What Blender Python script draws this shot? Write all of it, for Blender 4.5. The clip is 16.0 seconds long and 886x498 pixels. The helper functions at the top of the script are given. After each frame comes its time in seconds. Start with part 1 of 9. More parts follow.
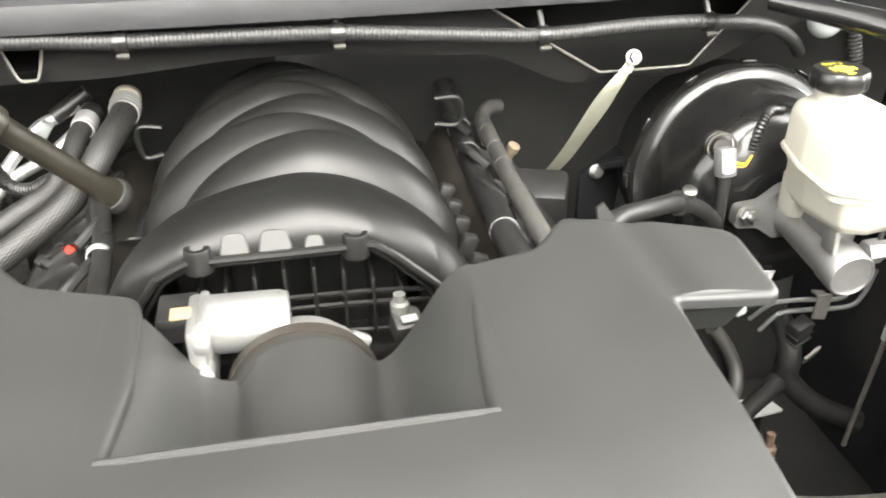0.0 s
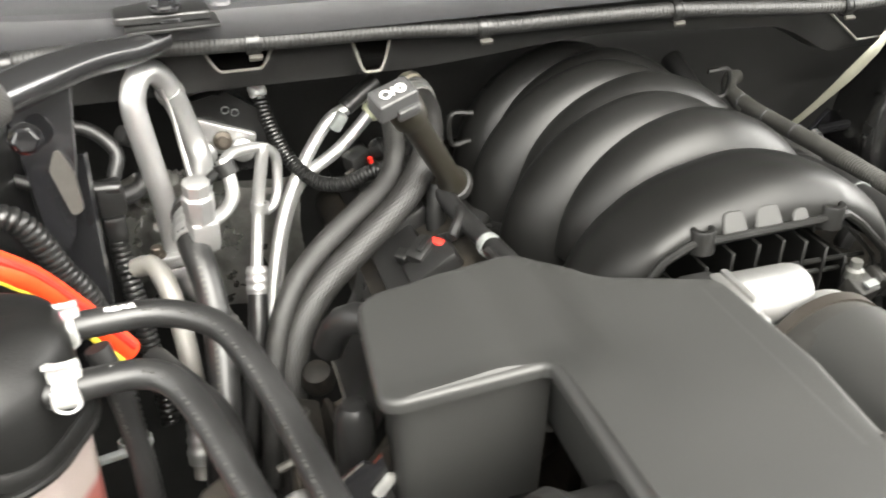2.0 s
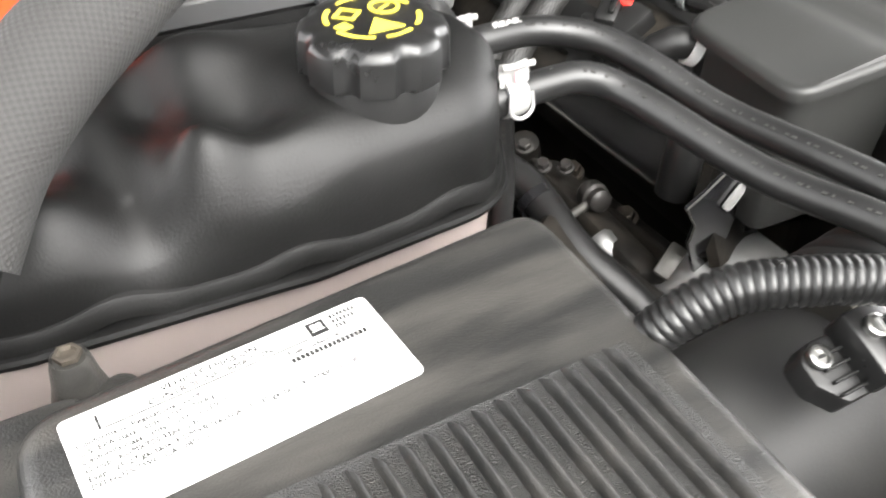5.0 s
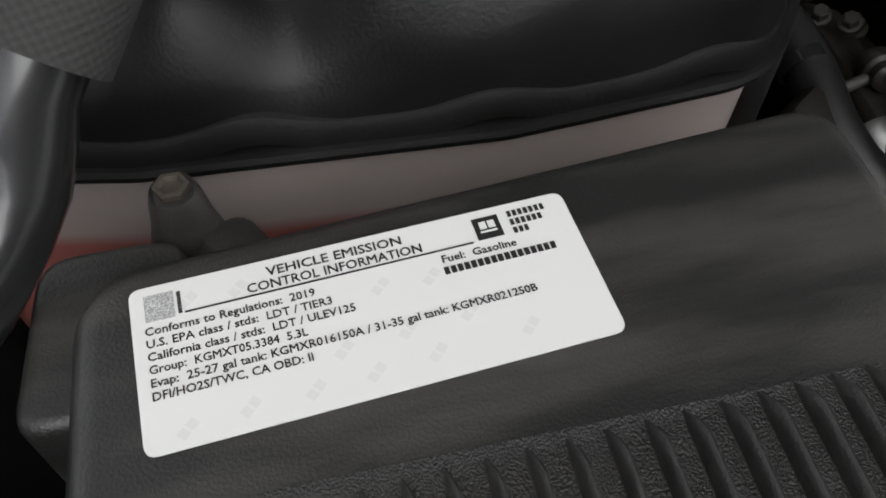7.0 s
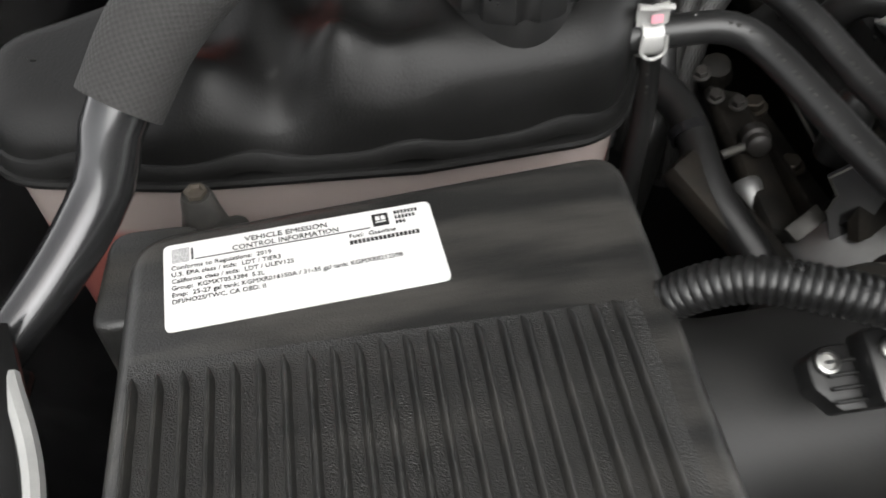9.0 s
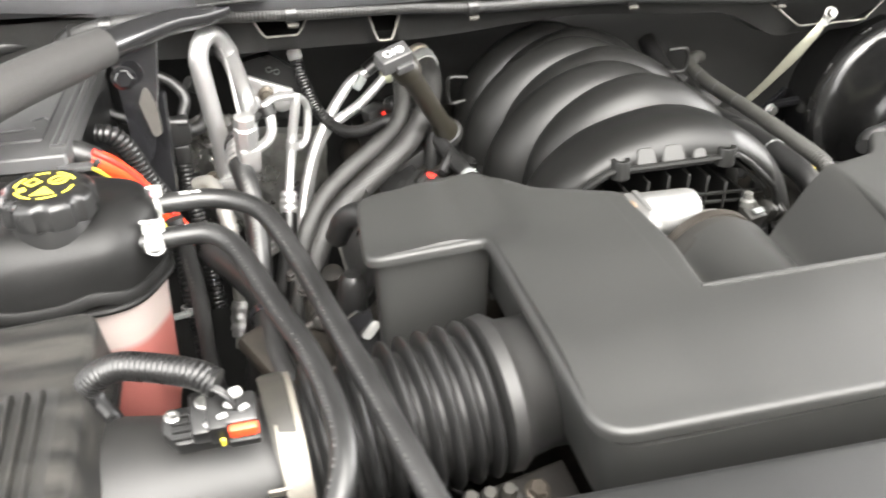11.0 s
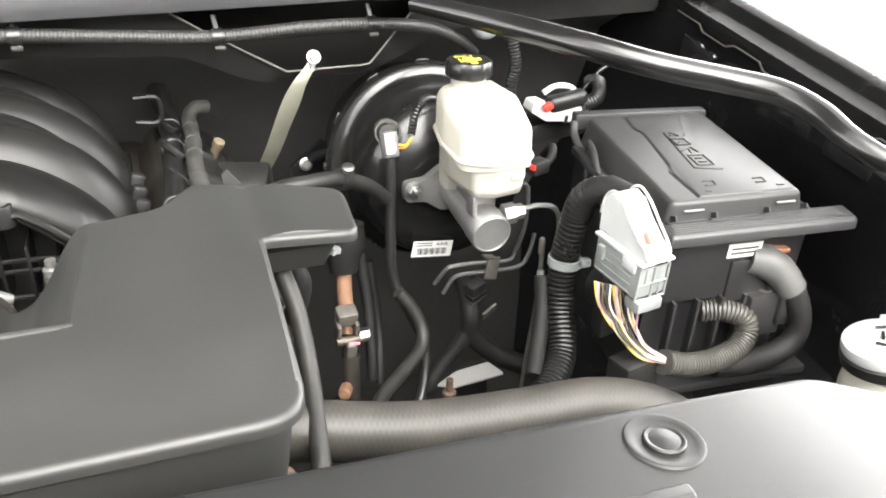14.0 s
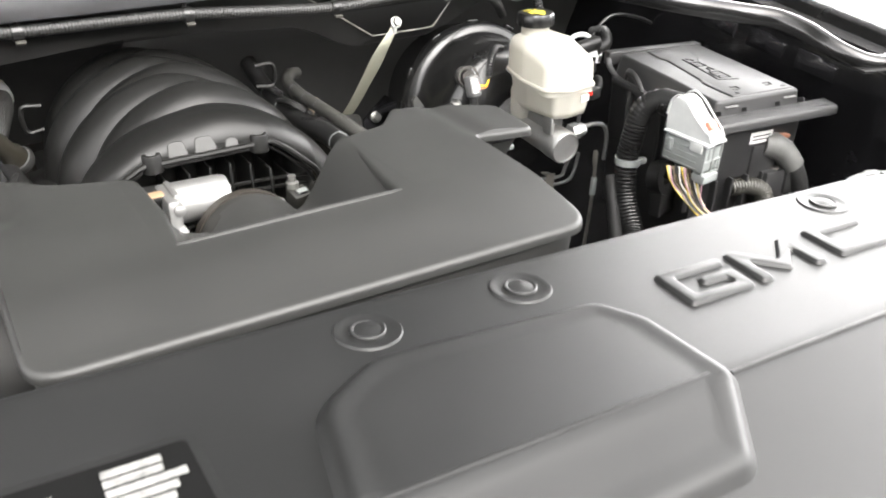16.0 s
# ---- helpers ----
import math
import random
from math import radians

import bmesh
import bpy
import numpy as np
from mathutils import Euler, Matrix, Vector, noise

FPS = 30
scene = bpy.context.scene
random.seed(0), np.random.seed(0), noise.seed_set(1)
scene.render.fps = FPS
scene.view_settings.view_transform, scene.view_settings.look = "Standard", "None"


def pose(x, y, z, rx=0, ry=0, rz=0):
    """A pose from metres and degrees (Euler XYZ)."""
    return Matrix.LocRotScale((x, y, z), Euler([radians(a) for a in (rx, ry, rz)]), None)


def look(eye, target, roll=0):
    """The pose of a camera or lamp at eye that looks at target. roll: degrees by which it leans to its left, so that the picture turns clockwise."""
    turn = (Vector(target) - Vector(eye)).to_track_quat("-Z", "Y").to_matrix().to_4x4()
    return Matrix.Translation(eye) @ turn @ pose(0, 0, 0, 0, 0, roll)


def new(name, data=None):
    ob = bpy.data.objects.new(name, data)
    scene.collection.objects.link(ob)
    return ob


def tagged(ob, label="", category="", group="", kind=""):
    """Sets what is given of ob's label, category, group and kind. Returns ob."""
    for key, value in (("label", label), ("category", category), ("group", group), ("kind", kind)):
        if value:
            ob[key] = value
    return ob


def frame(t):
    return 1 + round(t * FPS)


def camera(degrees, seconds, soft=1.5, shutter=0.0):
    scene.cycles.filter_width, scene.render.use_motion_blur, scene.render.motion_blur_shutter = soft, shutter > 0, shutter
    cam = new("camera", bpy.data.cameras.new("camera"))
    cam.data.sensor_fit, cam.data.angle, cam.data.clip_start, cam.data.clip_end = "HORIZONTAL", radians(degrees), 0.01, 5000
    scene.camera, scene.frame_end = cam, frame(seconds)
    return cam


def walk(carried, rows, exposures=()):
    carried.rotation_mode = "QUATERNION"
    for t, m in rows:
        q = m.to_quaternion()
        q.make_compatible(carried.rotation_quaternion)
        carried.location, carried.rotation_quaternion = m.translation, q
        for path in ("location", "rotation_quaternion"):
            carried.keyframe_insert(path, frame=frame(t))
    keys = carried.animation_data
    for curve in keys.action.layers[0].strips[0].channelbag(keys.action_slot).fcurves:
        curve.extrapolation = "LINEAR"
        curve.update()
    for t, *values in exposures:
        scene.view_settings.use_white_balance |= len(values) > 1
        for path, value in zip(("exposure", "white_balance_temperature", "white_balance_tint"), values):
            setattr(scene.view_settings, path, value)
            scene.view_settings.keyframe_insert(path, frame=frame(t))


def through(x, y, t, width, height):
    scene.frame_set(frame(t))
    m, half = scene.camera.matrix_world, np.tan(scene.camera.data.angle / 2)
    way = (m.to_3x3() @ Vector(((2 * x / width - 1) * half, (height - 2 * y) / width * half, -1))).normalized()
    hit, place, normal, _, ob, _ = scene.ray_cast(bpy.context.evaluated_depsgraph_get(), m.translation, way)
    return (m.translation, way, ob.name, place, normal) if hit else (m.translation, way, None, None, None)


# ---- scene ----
cam = camera(54.65, 16.0, soft=1.8, shutter=0.3)
# seconds, eye, target, roll
PATH = [
    (0.0, (0.0069, 0.0046, 1.4038), (0.1688, 0.8556, 0.9042), -0.48),
    (0.5, (-0.0840, 0.0250, 1.4053), (0.1043, 0.8616, 0.8909), -0.29),
    (1.0, (-0.1764, 0.0533, 1.4098), (0.0286, 0.8806, 0.8869), -0.17),
    (1.5, (-0.2785, 0.0872, 1.4154), (-0.0440, 0.9041, 0.8885), -0.27),
    (2.0, (-0.3994, 0.1063, 1.4139), (-0.1340, 0.9145, 0.8882), -0.38),
    (2.5, (-0.5228, 0.1259, 1.4289), (-0.2098, 0.9107, 0.8941), 0.36),
    (3.0, (-0.6328, 0.1240, 1.4402), (-0.2700, 0.8868, 0.9049), 0.42),
    (3.5, (-0.6989, 0.0813, 1.4365), (-0.3013, 0.8280, 0.9032), 0.42),
    (4.0, (-0.7193, 0.0661, 1.4159), (-0.2980, 0.7944, 0.8755), 0.88),
    (4.5, (-0.7068, 0.1128, 1.3721), (-0.2870, 0.8231, 0.8070), 0.98),
    (5.0, (-0.6940, 0.1846, 1.3305), (-0.3103, 0.8499, 0.6901), 1.16),
    (5.2, (-0.6992, 0.2060, 1.3203), (-0.3330, 0.8495, 0.6481), 2.24),
    (7.5, (-0.6603, 0.2650, 1.2844), (-0.5623, 0.8347, 0.4684), -0.18),
    (8.0, (-0.6590, 0.2589, 1.2916), (-0.5738, 0.8172, 0.4663), 0.27),
    (8.2, (-0.6558, 0.2486, 1.3015), (-0.5847, 0.8176, 0.4823), -1.05),
    (10.3, (-0.5348, -0.0415, 1.4708), (-0.3561, 0.7368, 0.8689), -0.00),
    (10.5, (-0.5067, -0.0567, 1.4680), (-0.3131, 0.7355, 0.8893), 0.12),
    (11.0, (-0.4092, -0.1093, 1.4649), (-0.1916, 0.7078, 0.9310), -0.14),
    (11.5, (-0.2948, -0.1554, 1.4546), (-0.0588, 0.6767, 0.9527), -0.37),
    (12.0, (-0.1706, -0.1574, 1.4404), (0.0896, 0.6801, 0.9598), -0.40),
    (12.5, (-0.0484, -0.1461, 1.4367), (0.2346, 0.6840, 0.9564), 0.91),
    (13.0, (0.0510, -0.1580, 1.4318), (0.3461, 0.6722, 0.9588), 1.18),
    (13.5, (0.1025, -0.1571, 1.4247), (0.4123, 0.6684, 0.9528), 1.46),
    (14.0, (0.1409, -0.1592, 1.4072), (0.4749, 0.6581, 0.9377), 1.61),
    (14.5, (0.1329, -0.1511, 1.4046), (0.4947, 0.6543, 0.9352), 1.67),
    (15.0, (0.0105, -0.1554, 1.4106), (0.3961, 0.6374, 0.9387), 0.87),
    (15.5, (-0.1339, -0.1866, 1.4238), (0.2877, 0.5878, 0.9521), 0.28),
    (16.0, (-0.2308, -0.2731, 1.4220), (0.2312, 0.4784, 0.9510), -0.06),
]
SKY, SUN, GLOW = 0.16, 0.5, 1.4
# stops and white balance along the shot
EXPOSURES = [(0.0, 4.38, 6800, 8), (2.0, 3.95, 6850, 8), (3.0, 4.05, 6600, 10), (3.5, 4.04, 6550, 10), (5.0, 3.8, 6550, 10), (7.3, 1.32, 6350, 10), (8.2, 1.32, 6350, 10), (10.3, 4.1, 6750, 9), (11.0, 4.2, 6700, 10), (11.6, 4.38, 6600, 11), (12.0, 4.4, 6450, 11), (13.5, 4.06, 6650, 10), (14.5, 3.97, 6650, 10), (16.0, 3.72, 6600, 11)]
walk(cam, [(t, look(eye, target, roll)) for t, eye, target, roll in PATH], EXPOSURES)

# ---- sky and sun: bright overcast daylight ----
world = bpy.data.worlds.new("world")
scene.world = world
world.use_nodes = True
wn, wl = world.node_tree.nodes, world.node_tree.links
sky = wn.new("ShaderNodeTexSky")
sky.sky_type, sky.sun_disc = "NISHITA", False
sky.sun_elevation, sky.sun_rotation = radians(47), radians(174)
grey = wn.new("ShaderNodeRGBToBW")
wl.new(sky.outputs["Color"], grey.inputs[0])
wl.new(grey.outputs[0], wn["Background"].inputs["Color"])
wn["Background"].inputs["Strength"].default_value = SKY

sun = new("sun", bpy.data.lights.new("sun", "SUN"))
sun.data.energy, sun.data.angle, sun.data.color = SUN, radians(60), (1, 0.965, 0.9)
sun.matrix_world = look((0.3, -2.65, 2.9), (0, 0, 0))


# ---- materials ----
def material(name, base, rough=0.5, metal=0.0, grain=0.0, scale=400.0, stain=0.0, stain_scale=9.0,
             stain_colour=None, coat=0.0, spec=0.5, weave=0.0, weave_scale=(60, 900), deep=0.0006, stretch=(1, 1, 1)):
    """Principled surface: base colour with stains, fine grain bump, optional weave along a tube's own UV."""
    m = bpy.data.materials.new(name)
    m.use_nodes = True
    n, l = m.node_tree.nodes, m.node_tree.links
    p = n["Principled BSDF"]
    p.inputs["Base Color"].default_value = (*base, 1)
    p.inputs["Roughness"].default_value, p.inputs["Metallic"].default_value = rough, metal
    p.inputs["Coat Weight"].default_value = coat
    p.inputs["Coat Roughness"].default_value = 0.08
    p.inputs["Specular IOR Level"].default_value = spec
    tc = n.new("ShaderNodeTexCoord")
    geo = n.new("ShaderNodeNewGeometry")
    if stain > 0:
        ns = n.new("ShaderNodeTexNoise")
        ns.inputs["Scale"].default_value, ns.inputs["Detail"].default_value, ns.inputs["Roughness"].default_value = stain_scale, 6, 0.65
        if stretch != (1, 1, 1):
            st = n.new("ShaderNodeMapping")
            st.inputs["Scale"].default_value = stretch
            st.inputs["Rotation"].default_value = (0, 0, radians(-5))
            l.new(geo.outputs["Position"], st.inputs["Vector"])
            l.new(st.outputs["Vector"], ns.inputs["Vector"])
        else:
            l.new(geo.outputs["Position"], ns.inputs["Vector"])
        ramp = n.new("ShaderNodeMapRange")
        ramp.inputs["From Min"].default_value, ramp.inputs["From Max"].default_value = 0.42, 0.72
        l.new(ns.outputs["Fac"], ramp.inputs["Value"])
        k = n.new("ShaderNodeMath")
        k.operation = "MULTIPLY"
        k.inputs[1].default_value = stain
        l.new(ramp.outputs["Result"], k.inputs[0])
        mix = n.new("ShaderNodeMix")
        mix.data_type = "RGBA"
        mix.inputs["A"].default_value = (*base, 1)
        mix.inputs["B"].default_value = (*(stain_colour or [min(1, c * 1.8 + 0.02) for c in base]), 1)
        l.new(k.outputs[0], mix.inputs["Factor"])
        l.new(mix.outputs["Result"], p.inputs["Base Color"])
        rr = n.new("ShaderNodeMapRange")
        rr.inputs["To Min"].default_value, rr.inputs["To Max"].default_value = max(0.05, rough - 0.08), min(1, rough + 0.12)
        l.new(ns.outputs["Fac"], rr.inputs["Value"])
        l.new(rr.outputs["Result"], p.inputs["Roughness"])
    last = None
    if grain > 0:
        ng = n.new("ShaderNodeTexNoise")
        ng.inputs["Scale"].default_value, ng.inputs["Detail"].default_value = scale, 3
        l.new(geo.outputs["Position"], ng.inputs["Vector"])
        last = n.new("ShaderNodeBump")
        last.inputs["Strength"].default_value, last.inputs["Distance"].default_value = grain, 0.001
        l.new(ng.outputs["Fac"], last.inputs["Height"])
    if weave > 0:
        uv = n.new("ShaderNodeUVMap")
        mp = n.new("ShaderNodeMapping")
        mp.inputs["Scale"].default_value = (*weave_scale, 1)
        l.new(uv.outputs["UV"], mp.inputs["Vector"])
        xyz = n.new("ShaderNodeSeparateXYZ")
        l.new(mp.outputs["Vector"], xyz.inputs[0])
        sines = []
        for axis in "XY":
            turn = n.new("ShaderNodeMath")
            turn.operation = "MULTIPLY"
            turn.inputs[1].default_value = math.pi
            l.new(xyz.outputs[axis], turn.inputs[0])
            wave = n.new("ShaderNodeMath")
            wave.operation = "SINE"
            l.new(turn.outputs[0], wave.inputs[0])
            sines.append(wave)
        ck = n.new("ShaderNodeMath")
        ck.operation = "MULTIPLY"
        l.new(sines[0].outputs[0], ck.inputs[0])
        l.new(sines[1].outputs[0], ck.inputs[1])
        # shade between the strands is painted in as a darker base colour
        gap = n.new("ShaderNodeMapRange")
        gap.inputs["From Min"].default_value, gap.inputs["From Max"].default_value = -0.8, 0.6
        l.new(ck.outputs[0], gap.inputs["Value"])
        gap_shade = n.new("ShaderNodeMix")
        gap_shade.data_type = "RGBA"
        l.new(gap.outputs["Result"], gap_shade.inputs["Factor"])
        gap_shade.inputs["A"].default_value = (*[c * 0.6 for c in base], 1)
        gap_shade.inputs["B"].default_value = (*base, 1)
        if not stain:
            l.new(gap_shade.outputs["Result"], p.inputs["Base Color"])
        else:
            l.new(gap_shade.outputs["Result"], mix.inputs["A"])
        wb = n.new("ShaderNodeBump")
        wb.inputs["Strength"].default_value, wb.inputs["Distance"].default_value = weave, deep
        l.new(ck.outputs[0], wb.inputs["Height"])
        if last:
            l.new(last.outputs["Normal"], wb.inputs["Normal"])
        last = wb
    if last:
        l.new(last.outputs["Normal"], p.inputs["Normal"])
    return m


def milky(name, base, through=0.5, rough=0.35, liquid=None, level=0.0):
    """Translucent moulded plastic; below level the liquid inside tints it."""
    m = bpy.data.materials.new(name)
    m.use_nodes = True
    n, l = m.node_tree.nodes, m.node_tree.links
    p = n["Principled BSDF"]
    p.inputs["Base Color"].default_value, p.inputs["Roughness"].default_value = (*base, 1), rough
    tr = n.new("ShaderNodeBsdfTranslucent")
    tr.inputs["Color"].default_value = (*base, 1)
    mix = n.new("ShaderNodeMixShader")
    mix.inputs[0].default_value = through
    l.new(p.outputs[0], mix.inputs[1])
    l.new(tr.outputs[0], mix.inputs[2])
    l.new(mix.outputs[0], n["Material Output"].inputs["Surface"])
    geo = n.new("ShaderNodeNewGeometry")
    ns = n.new("ShaderNodeTexNoise")
    ns.inputs["Scale"].default_value = 25
    l.new(geo.outputs["Position"], ns.inputs["Vector"])
    c = n.new("ShaderNodeMix")
    c.data_type = "RGBA"
    c.inputs["A"].default_value = (*base, 1)
    c.inputs["B"].default_value = (*[v * 0.86 for v in base], 1)
    l.new(ns.outputs["Fac"], c.inputs["Factor"])
    out = c
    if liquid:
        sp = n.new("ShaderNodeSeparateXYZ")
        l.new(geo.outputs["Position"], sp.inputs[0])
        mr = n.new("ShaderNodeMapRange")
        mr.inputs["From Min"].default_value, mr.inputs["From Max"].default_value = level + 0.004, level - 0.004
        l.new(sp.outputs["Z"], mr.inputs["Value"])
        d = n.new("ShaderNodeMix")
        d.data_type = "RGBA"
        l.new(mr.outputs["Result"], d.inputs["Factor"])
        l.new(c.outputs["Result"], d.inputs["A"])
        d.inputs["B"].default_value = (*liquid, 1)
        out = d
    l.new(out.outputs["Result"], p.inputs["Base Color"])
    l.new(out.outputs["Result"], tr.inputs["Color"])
    return m


COVER = material("cover_plastic", (0.02, 0.0203, 0.0195), 0.46, grain=0.07, scale=1400, stain=0.3, stain_scale=9, stain_colour=(0.03, 0.03, 0.0285))
MANIFOLD = material("manifold_plastic", (0.0065, 0.0065, 0.0062), 0.37, grain=0.06, scale=1800, stain=0.1, stain_scale=8, spec=0.28)
BLACK = material("black_plastic", (0.008, 0.008, 0.008), 0.4, spec=0.36, grain=0.06, scale=900, stain=0.3, stain_scale=14)
SATIN = material("satin_black_plastic", (0.008, 0.008, 0.008), 0.28, grain=0.08, scale=1300, stain=0.25, stain_scale=20)
LIDBLACK = material("weathered_black_plastic", (0.014, 0.014, 0.0135), 0.36, grain=0.3, scale=1100, stain=0.8, stain_scale=40, stain_colour=(0.055, 0.052, 0.047), stretch=(0.22, 1.3, 1))
RUBBER = material("black_rubber", (0.01, 0.01, 0.01), 0.36, grain=0.05, scale=600, stain=0.3, stain_scale=25)
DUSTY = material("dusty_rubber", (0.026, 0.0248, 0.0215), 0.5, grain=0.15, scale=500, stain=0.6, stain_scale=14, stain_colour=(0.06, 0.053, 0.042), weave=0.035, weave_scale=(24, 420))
PAINT = material("black_body_paint", (0.008, 0.008, 0.009), 0.22, coat=0.6, grain=0.02, scale=300, stain=0.2, stain_scale=8)
GLOSS = material("gloss_black_steel", (0.006, 0.006, 0.006), 0.22, coat=0.12, grain=0.03, scale=120, stain=0.15, stain_scale=9)
STEEL = material("zinc_steel", (0.3, 0.3, 0.29), 0.34, 1.0, grain=0.08, scale=500, stain=0.3, stain_scale=60, stain_colour=(0.3, 0.29, 0.27))
ALUMINIUM = material("cast_aluminium", (0.33, 0.33, 0.325), 0.46, 0.85, grain=0.25, scale=900, stain=0.35, stain_scale=40, stain_colour=(0.24, 0.235, 0.23))
BRIGHT = material("drawn_aluminium_pipe", (0.46, 0.46, 0.455), 0.38, 0.8, grain=0.1, scale=400, stain=0.25, stain_scale=50, stain_colour=(0.34, 0.34, 0.34))
RUST = material("rusty_steel", (0.15, 0.078, 0.045), 0.8, 0.2, grain=0.3, scale=600, stain=0.6, stain_scale=60, stain_colour=(0.22, 0.13, 0.08))
FLANGE = material("flange_paint", (0.03, 0.03, 0.029), 0.5, grain=0.15, scale=300, stain=0.3, stain_scale=9)
COWL = material("grey_cowl_plastic", (0.06, 0.06, 0.0635), 0.5, grain=0.08, scale=900, stain=0.25, stain_scale=10)
LINER = material("sound_deadener", (0.017, 0.017, 0.0165), 0.65, spec=0.3, grain=0.3, scale=250, stain=0.35, stain_scale=7)
WHITE = material("white_label", (0.6, 0.6, 0.59), 0.45, grain=0.02, stain=0.08, stain_scale=30, stain_colour=(0.58, 0.58, 0.56))
INK = material("black_print", (0.012, 0.012, 0.012), 0.5, grain=0.02)
YELLOW = material("yellow_print", (0.68, 0.58, 0.06), 0.5, grain=0.02, stain=0.2, stain_scale=300, stain_colour=(0.5, 0.38, 0.02))
ORANGE = material("orange_red_cover", (0.78, 0.05, 0.012), 0.4, grain=0.05, scale=800, stain=0.2, stain_scale=20, stain_colour=(0.85, 0.09, 0.03))
RED = material("red_plastic", (0.65, 0.03, 0.02), 0.4, grain=0.03)
GREYPLASTIC = material("light_grey_plastic", (0.16, 0.17, 0.167), 0.42, grain=0.05, scale=900, stain=0.3, stain_scale=40)
MILK = milky("milky_plastic", (0.56, 0.545, 0.485), 0.42)
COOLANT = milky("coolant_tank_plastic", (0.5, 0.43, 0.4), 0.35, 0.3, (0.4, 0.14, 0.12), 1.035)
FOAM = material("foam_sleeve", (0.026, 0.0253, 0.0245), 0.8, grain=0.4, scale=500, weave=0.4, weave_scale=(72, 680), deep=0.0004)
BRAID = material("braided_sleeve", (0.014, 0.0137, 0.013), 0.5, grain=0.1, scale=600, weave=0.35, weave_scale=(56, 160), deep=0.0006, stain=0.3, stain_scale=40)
STRAP = material("tinned_braid", (0.36, 0.36, 0.29), 0.5, 0.6, grain=0.5, scale=1500, stain=0.3, stain_scale=60, stain_colour=(0.3, 0.29, 0.22))
BAREGREY = material("bare_zinc_plate", (0.05, 0.048, 0.043), 0.5, 0.3, grain=0.1, stain=0.3, stain_scale=60)
FLOOR = material("concrete_floor", (0.3, 0.29, 0.28), 0.6, grain=0.2, scale=60, stain=0.4, stain_scale=2)


# ---- mesh helpers ----
def link(name, bm, mat, parent=None, label="", smooth=40):
    me = bpy.data.meshes.new(name)
    bm.normal_update()
    bm.to_mesh(me)
    bm.free()
    for mm in mat if isinstance(mat, (list, tuple)) else [mat]:
        me.materials.append(mm)
    me.polygons.foreach_set("use_smooth", [True] * len(me.polygons))
    me.set_sharp_from_angle(angle=radians(smooth))
    ob = new(name, me)
    if parent is not None:
        ob.parent = parent
        ob.matrix_parent_inverse = parent.matrix_world.inverted()
    if label:
        tagged(ob, label)
    return ob


def part(name, bm, mat, parent, label="", smooth=40):
    return link(name, bm, mat, parent, label, smooth)


def thing(name, at, label, category, group="", kind=""):
    ob = new(name)
    ob.empty_display_size = 0.05
    ob.matrix_world = Matrix.Translation(at)
    bpy.context.view_layer.update()
    return tagged(ob, label, category, group, kind)


def fillet(points, steps=5):
    """Outline from corners (x, y, radius), counter-clockwise."""
    out, n = [], len(points)
    for i in range(n):
        p, a, b = (Vector(points[j % n][:2]) for j in (i, i - 1, i + 1))
        r = points[i][2] if len(points[i]) > 2 else 0
        if r <= 0:
            out.append(p)
            continue
        u, v = (a - p), (b - p)
        lu, lv = u.length, v.length
        u, v = u.normalized(), v.normalized()
        half = math.acos(max(-1, min(1, u.dot(v)))) / 2
        d = min(r / max(math.tan(half), 1e-3), lu * 0.48, lv * 0.48)
        p0, p1 = p + u * d, p + v * d
        for k in range(steps + 1):
            s = k / steps
            out.append((1 - s) ** 2 * p0 + 2 * s * (1 - s) * p + s * s * p1)
    return out


def offset(outline, d):
    """The outline moved outwards by d."""
    out, n = [], len(outline)
    for i in range(n):
        a, p, b = outline[i - 1], outline[i], outline[(i + 1) % n]
        t0, t1 = (p - a).normalized(), (b - p).normalized()
        nrm = Vector((t0.y + t1.y, -t0.x - t1.x))
        nrm = nrm.normalized() if nrm.length > 1e-6 else Vector((t0.y, -t0.x))
        c = max(0.35, nrm.dot(Vector((t0.y, -t0.x))))
        out.append(p + nrm * d / c)
    return out


def shell(outline, profile, top=None, grid=0.0, bottom=False, m=None, bm=None):
    """A moulded lid: rings of the outline at (offset, dz), the first one filled; top(x, y) lifts every vertex."""
    bm = bm or bmesh.new()
    first = len(bm.verts)
    rings = []
    for d, dz in profile:
        rings.append([bm.verts.new((p.x, p.y, dz)) for p in offset(outline, d)])
    n = len(outline)
    for a, b in zip(rings, rings[1:]):
        for i in range(n):
            bm.faces.new((a[i], b[i], b[(i + 1) % n], a[(i + 1) % n]))
    cap = bm.faces.new(rings[0])
    if bottom:
        bm.faces.new(rings[-1][::-1])
    if grid:
        xs, ys = [p.x for p in outline], [p.y for p in outline]
        for axis, lo, hi in ((0, min(xs), max(xs)), (1, min(ys), max(ys))):
            k = lo + grid
            while k < hi:
                faces = [f for f in bm.faces if f.normal.z > 0.9 or len(f.verts) > 4 or f is cap]
                bm.normal_update()
                faces = [f for f in bm.faces if abs(f.normal.z) > 0.99 and abs(f.calc_center_median().z - profile[0][1]) < 1e-5]
                geom = faces + list({e for f in faces for e in f.edges}) + list({v for f in faces for v in f.verts})
                co, no = Vector((0, 0, 0)), Vector((0, 0, 0))
                co[axis], no[axis] = k, 1
                bmesh.ops.bisect_plane(bm, geom=geom, plane_co=co, plane_no=no, dist=1e-5)
                k += grid
    bm.verts.ensure_lookup_table()
    for v in bm.verts[first:]:
        if top:
            v.co.z += top(v.co.x, v.co.y)
        if m:
            v.co = m @ v.co
    return bm


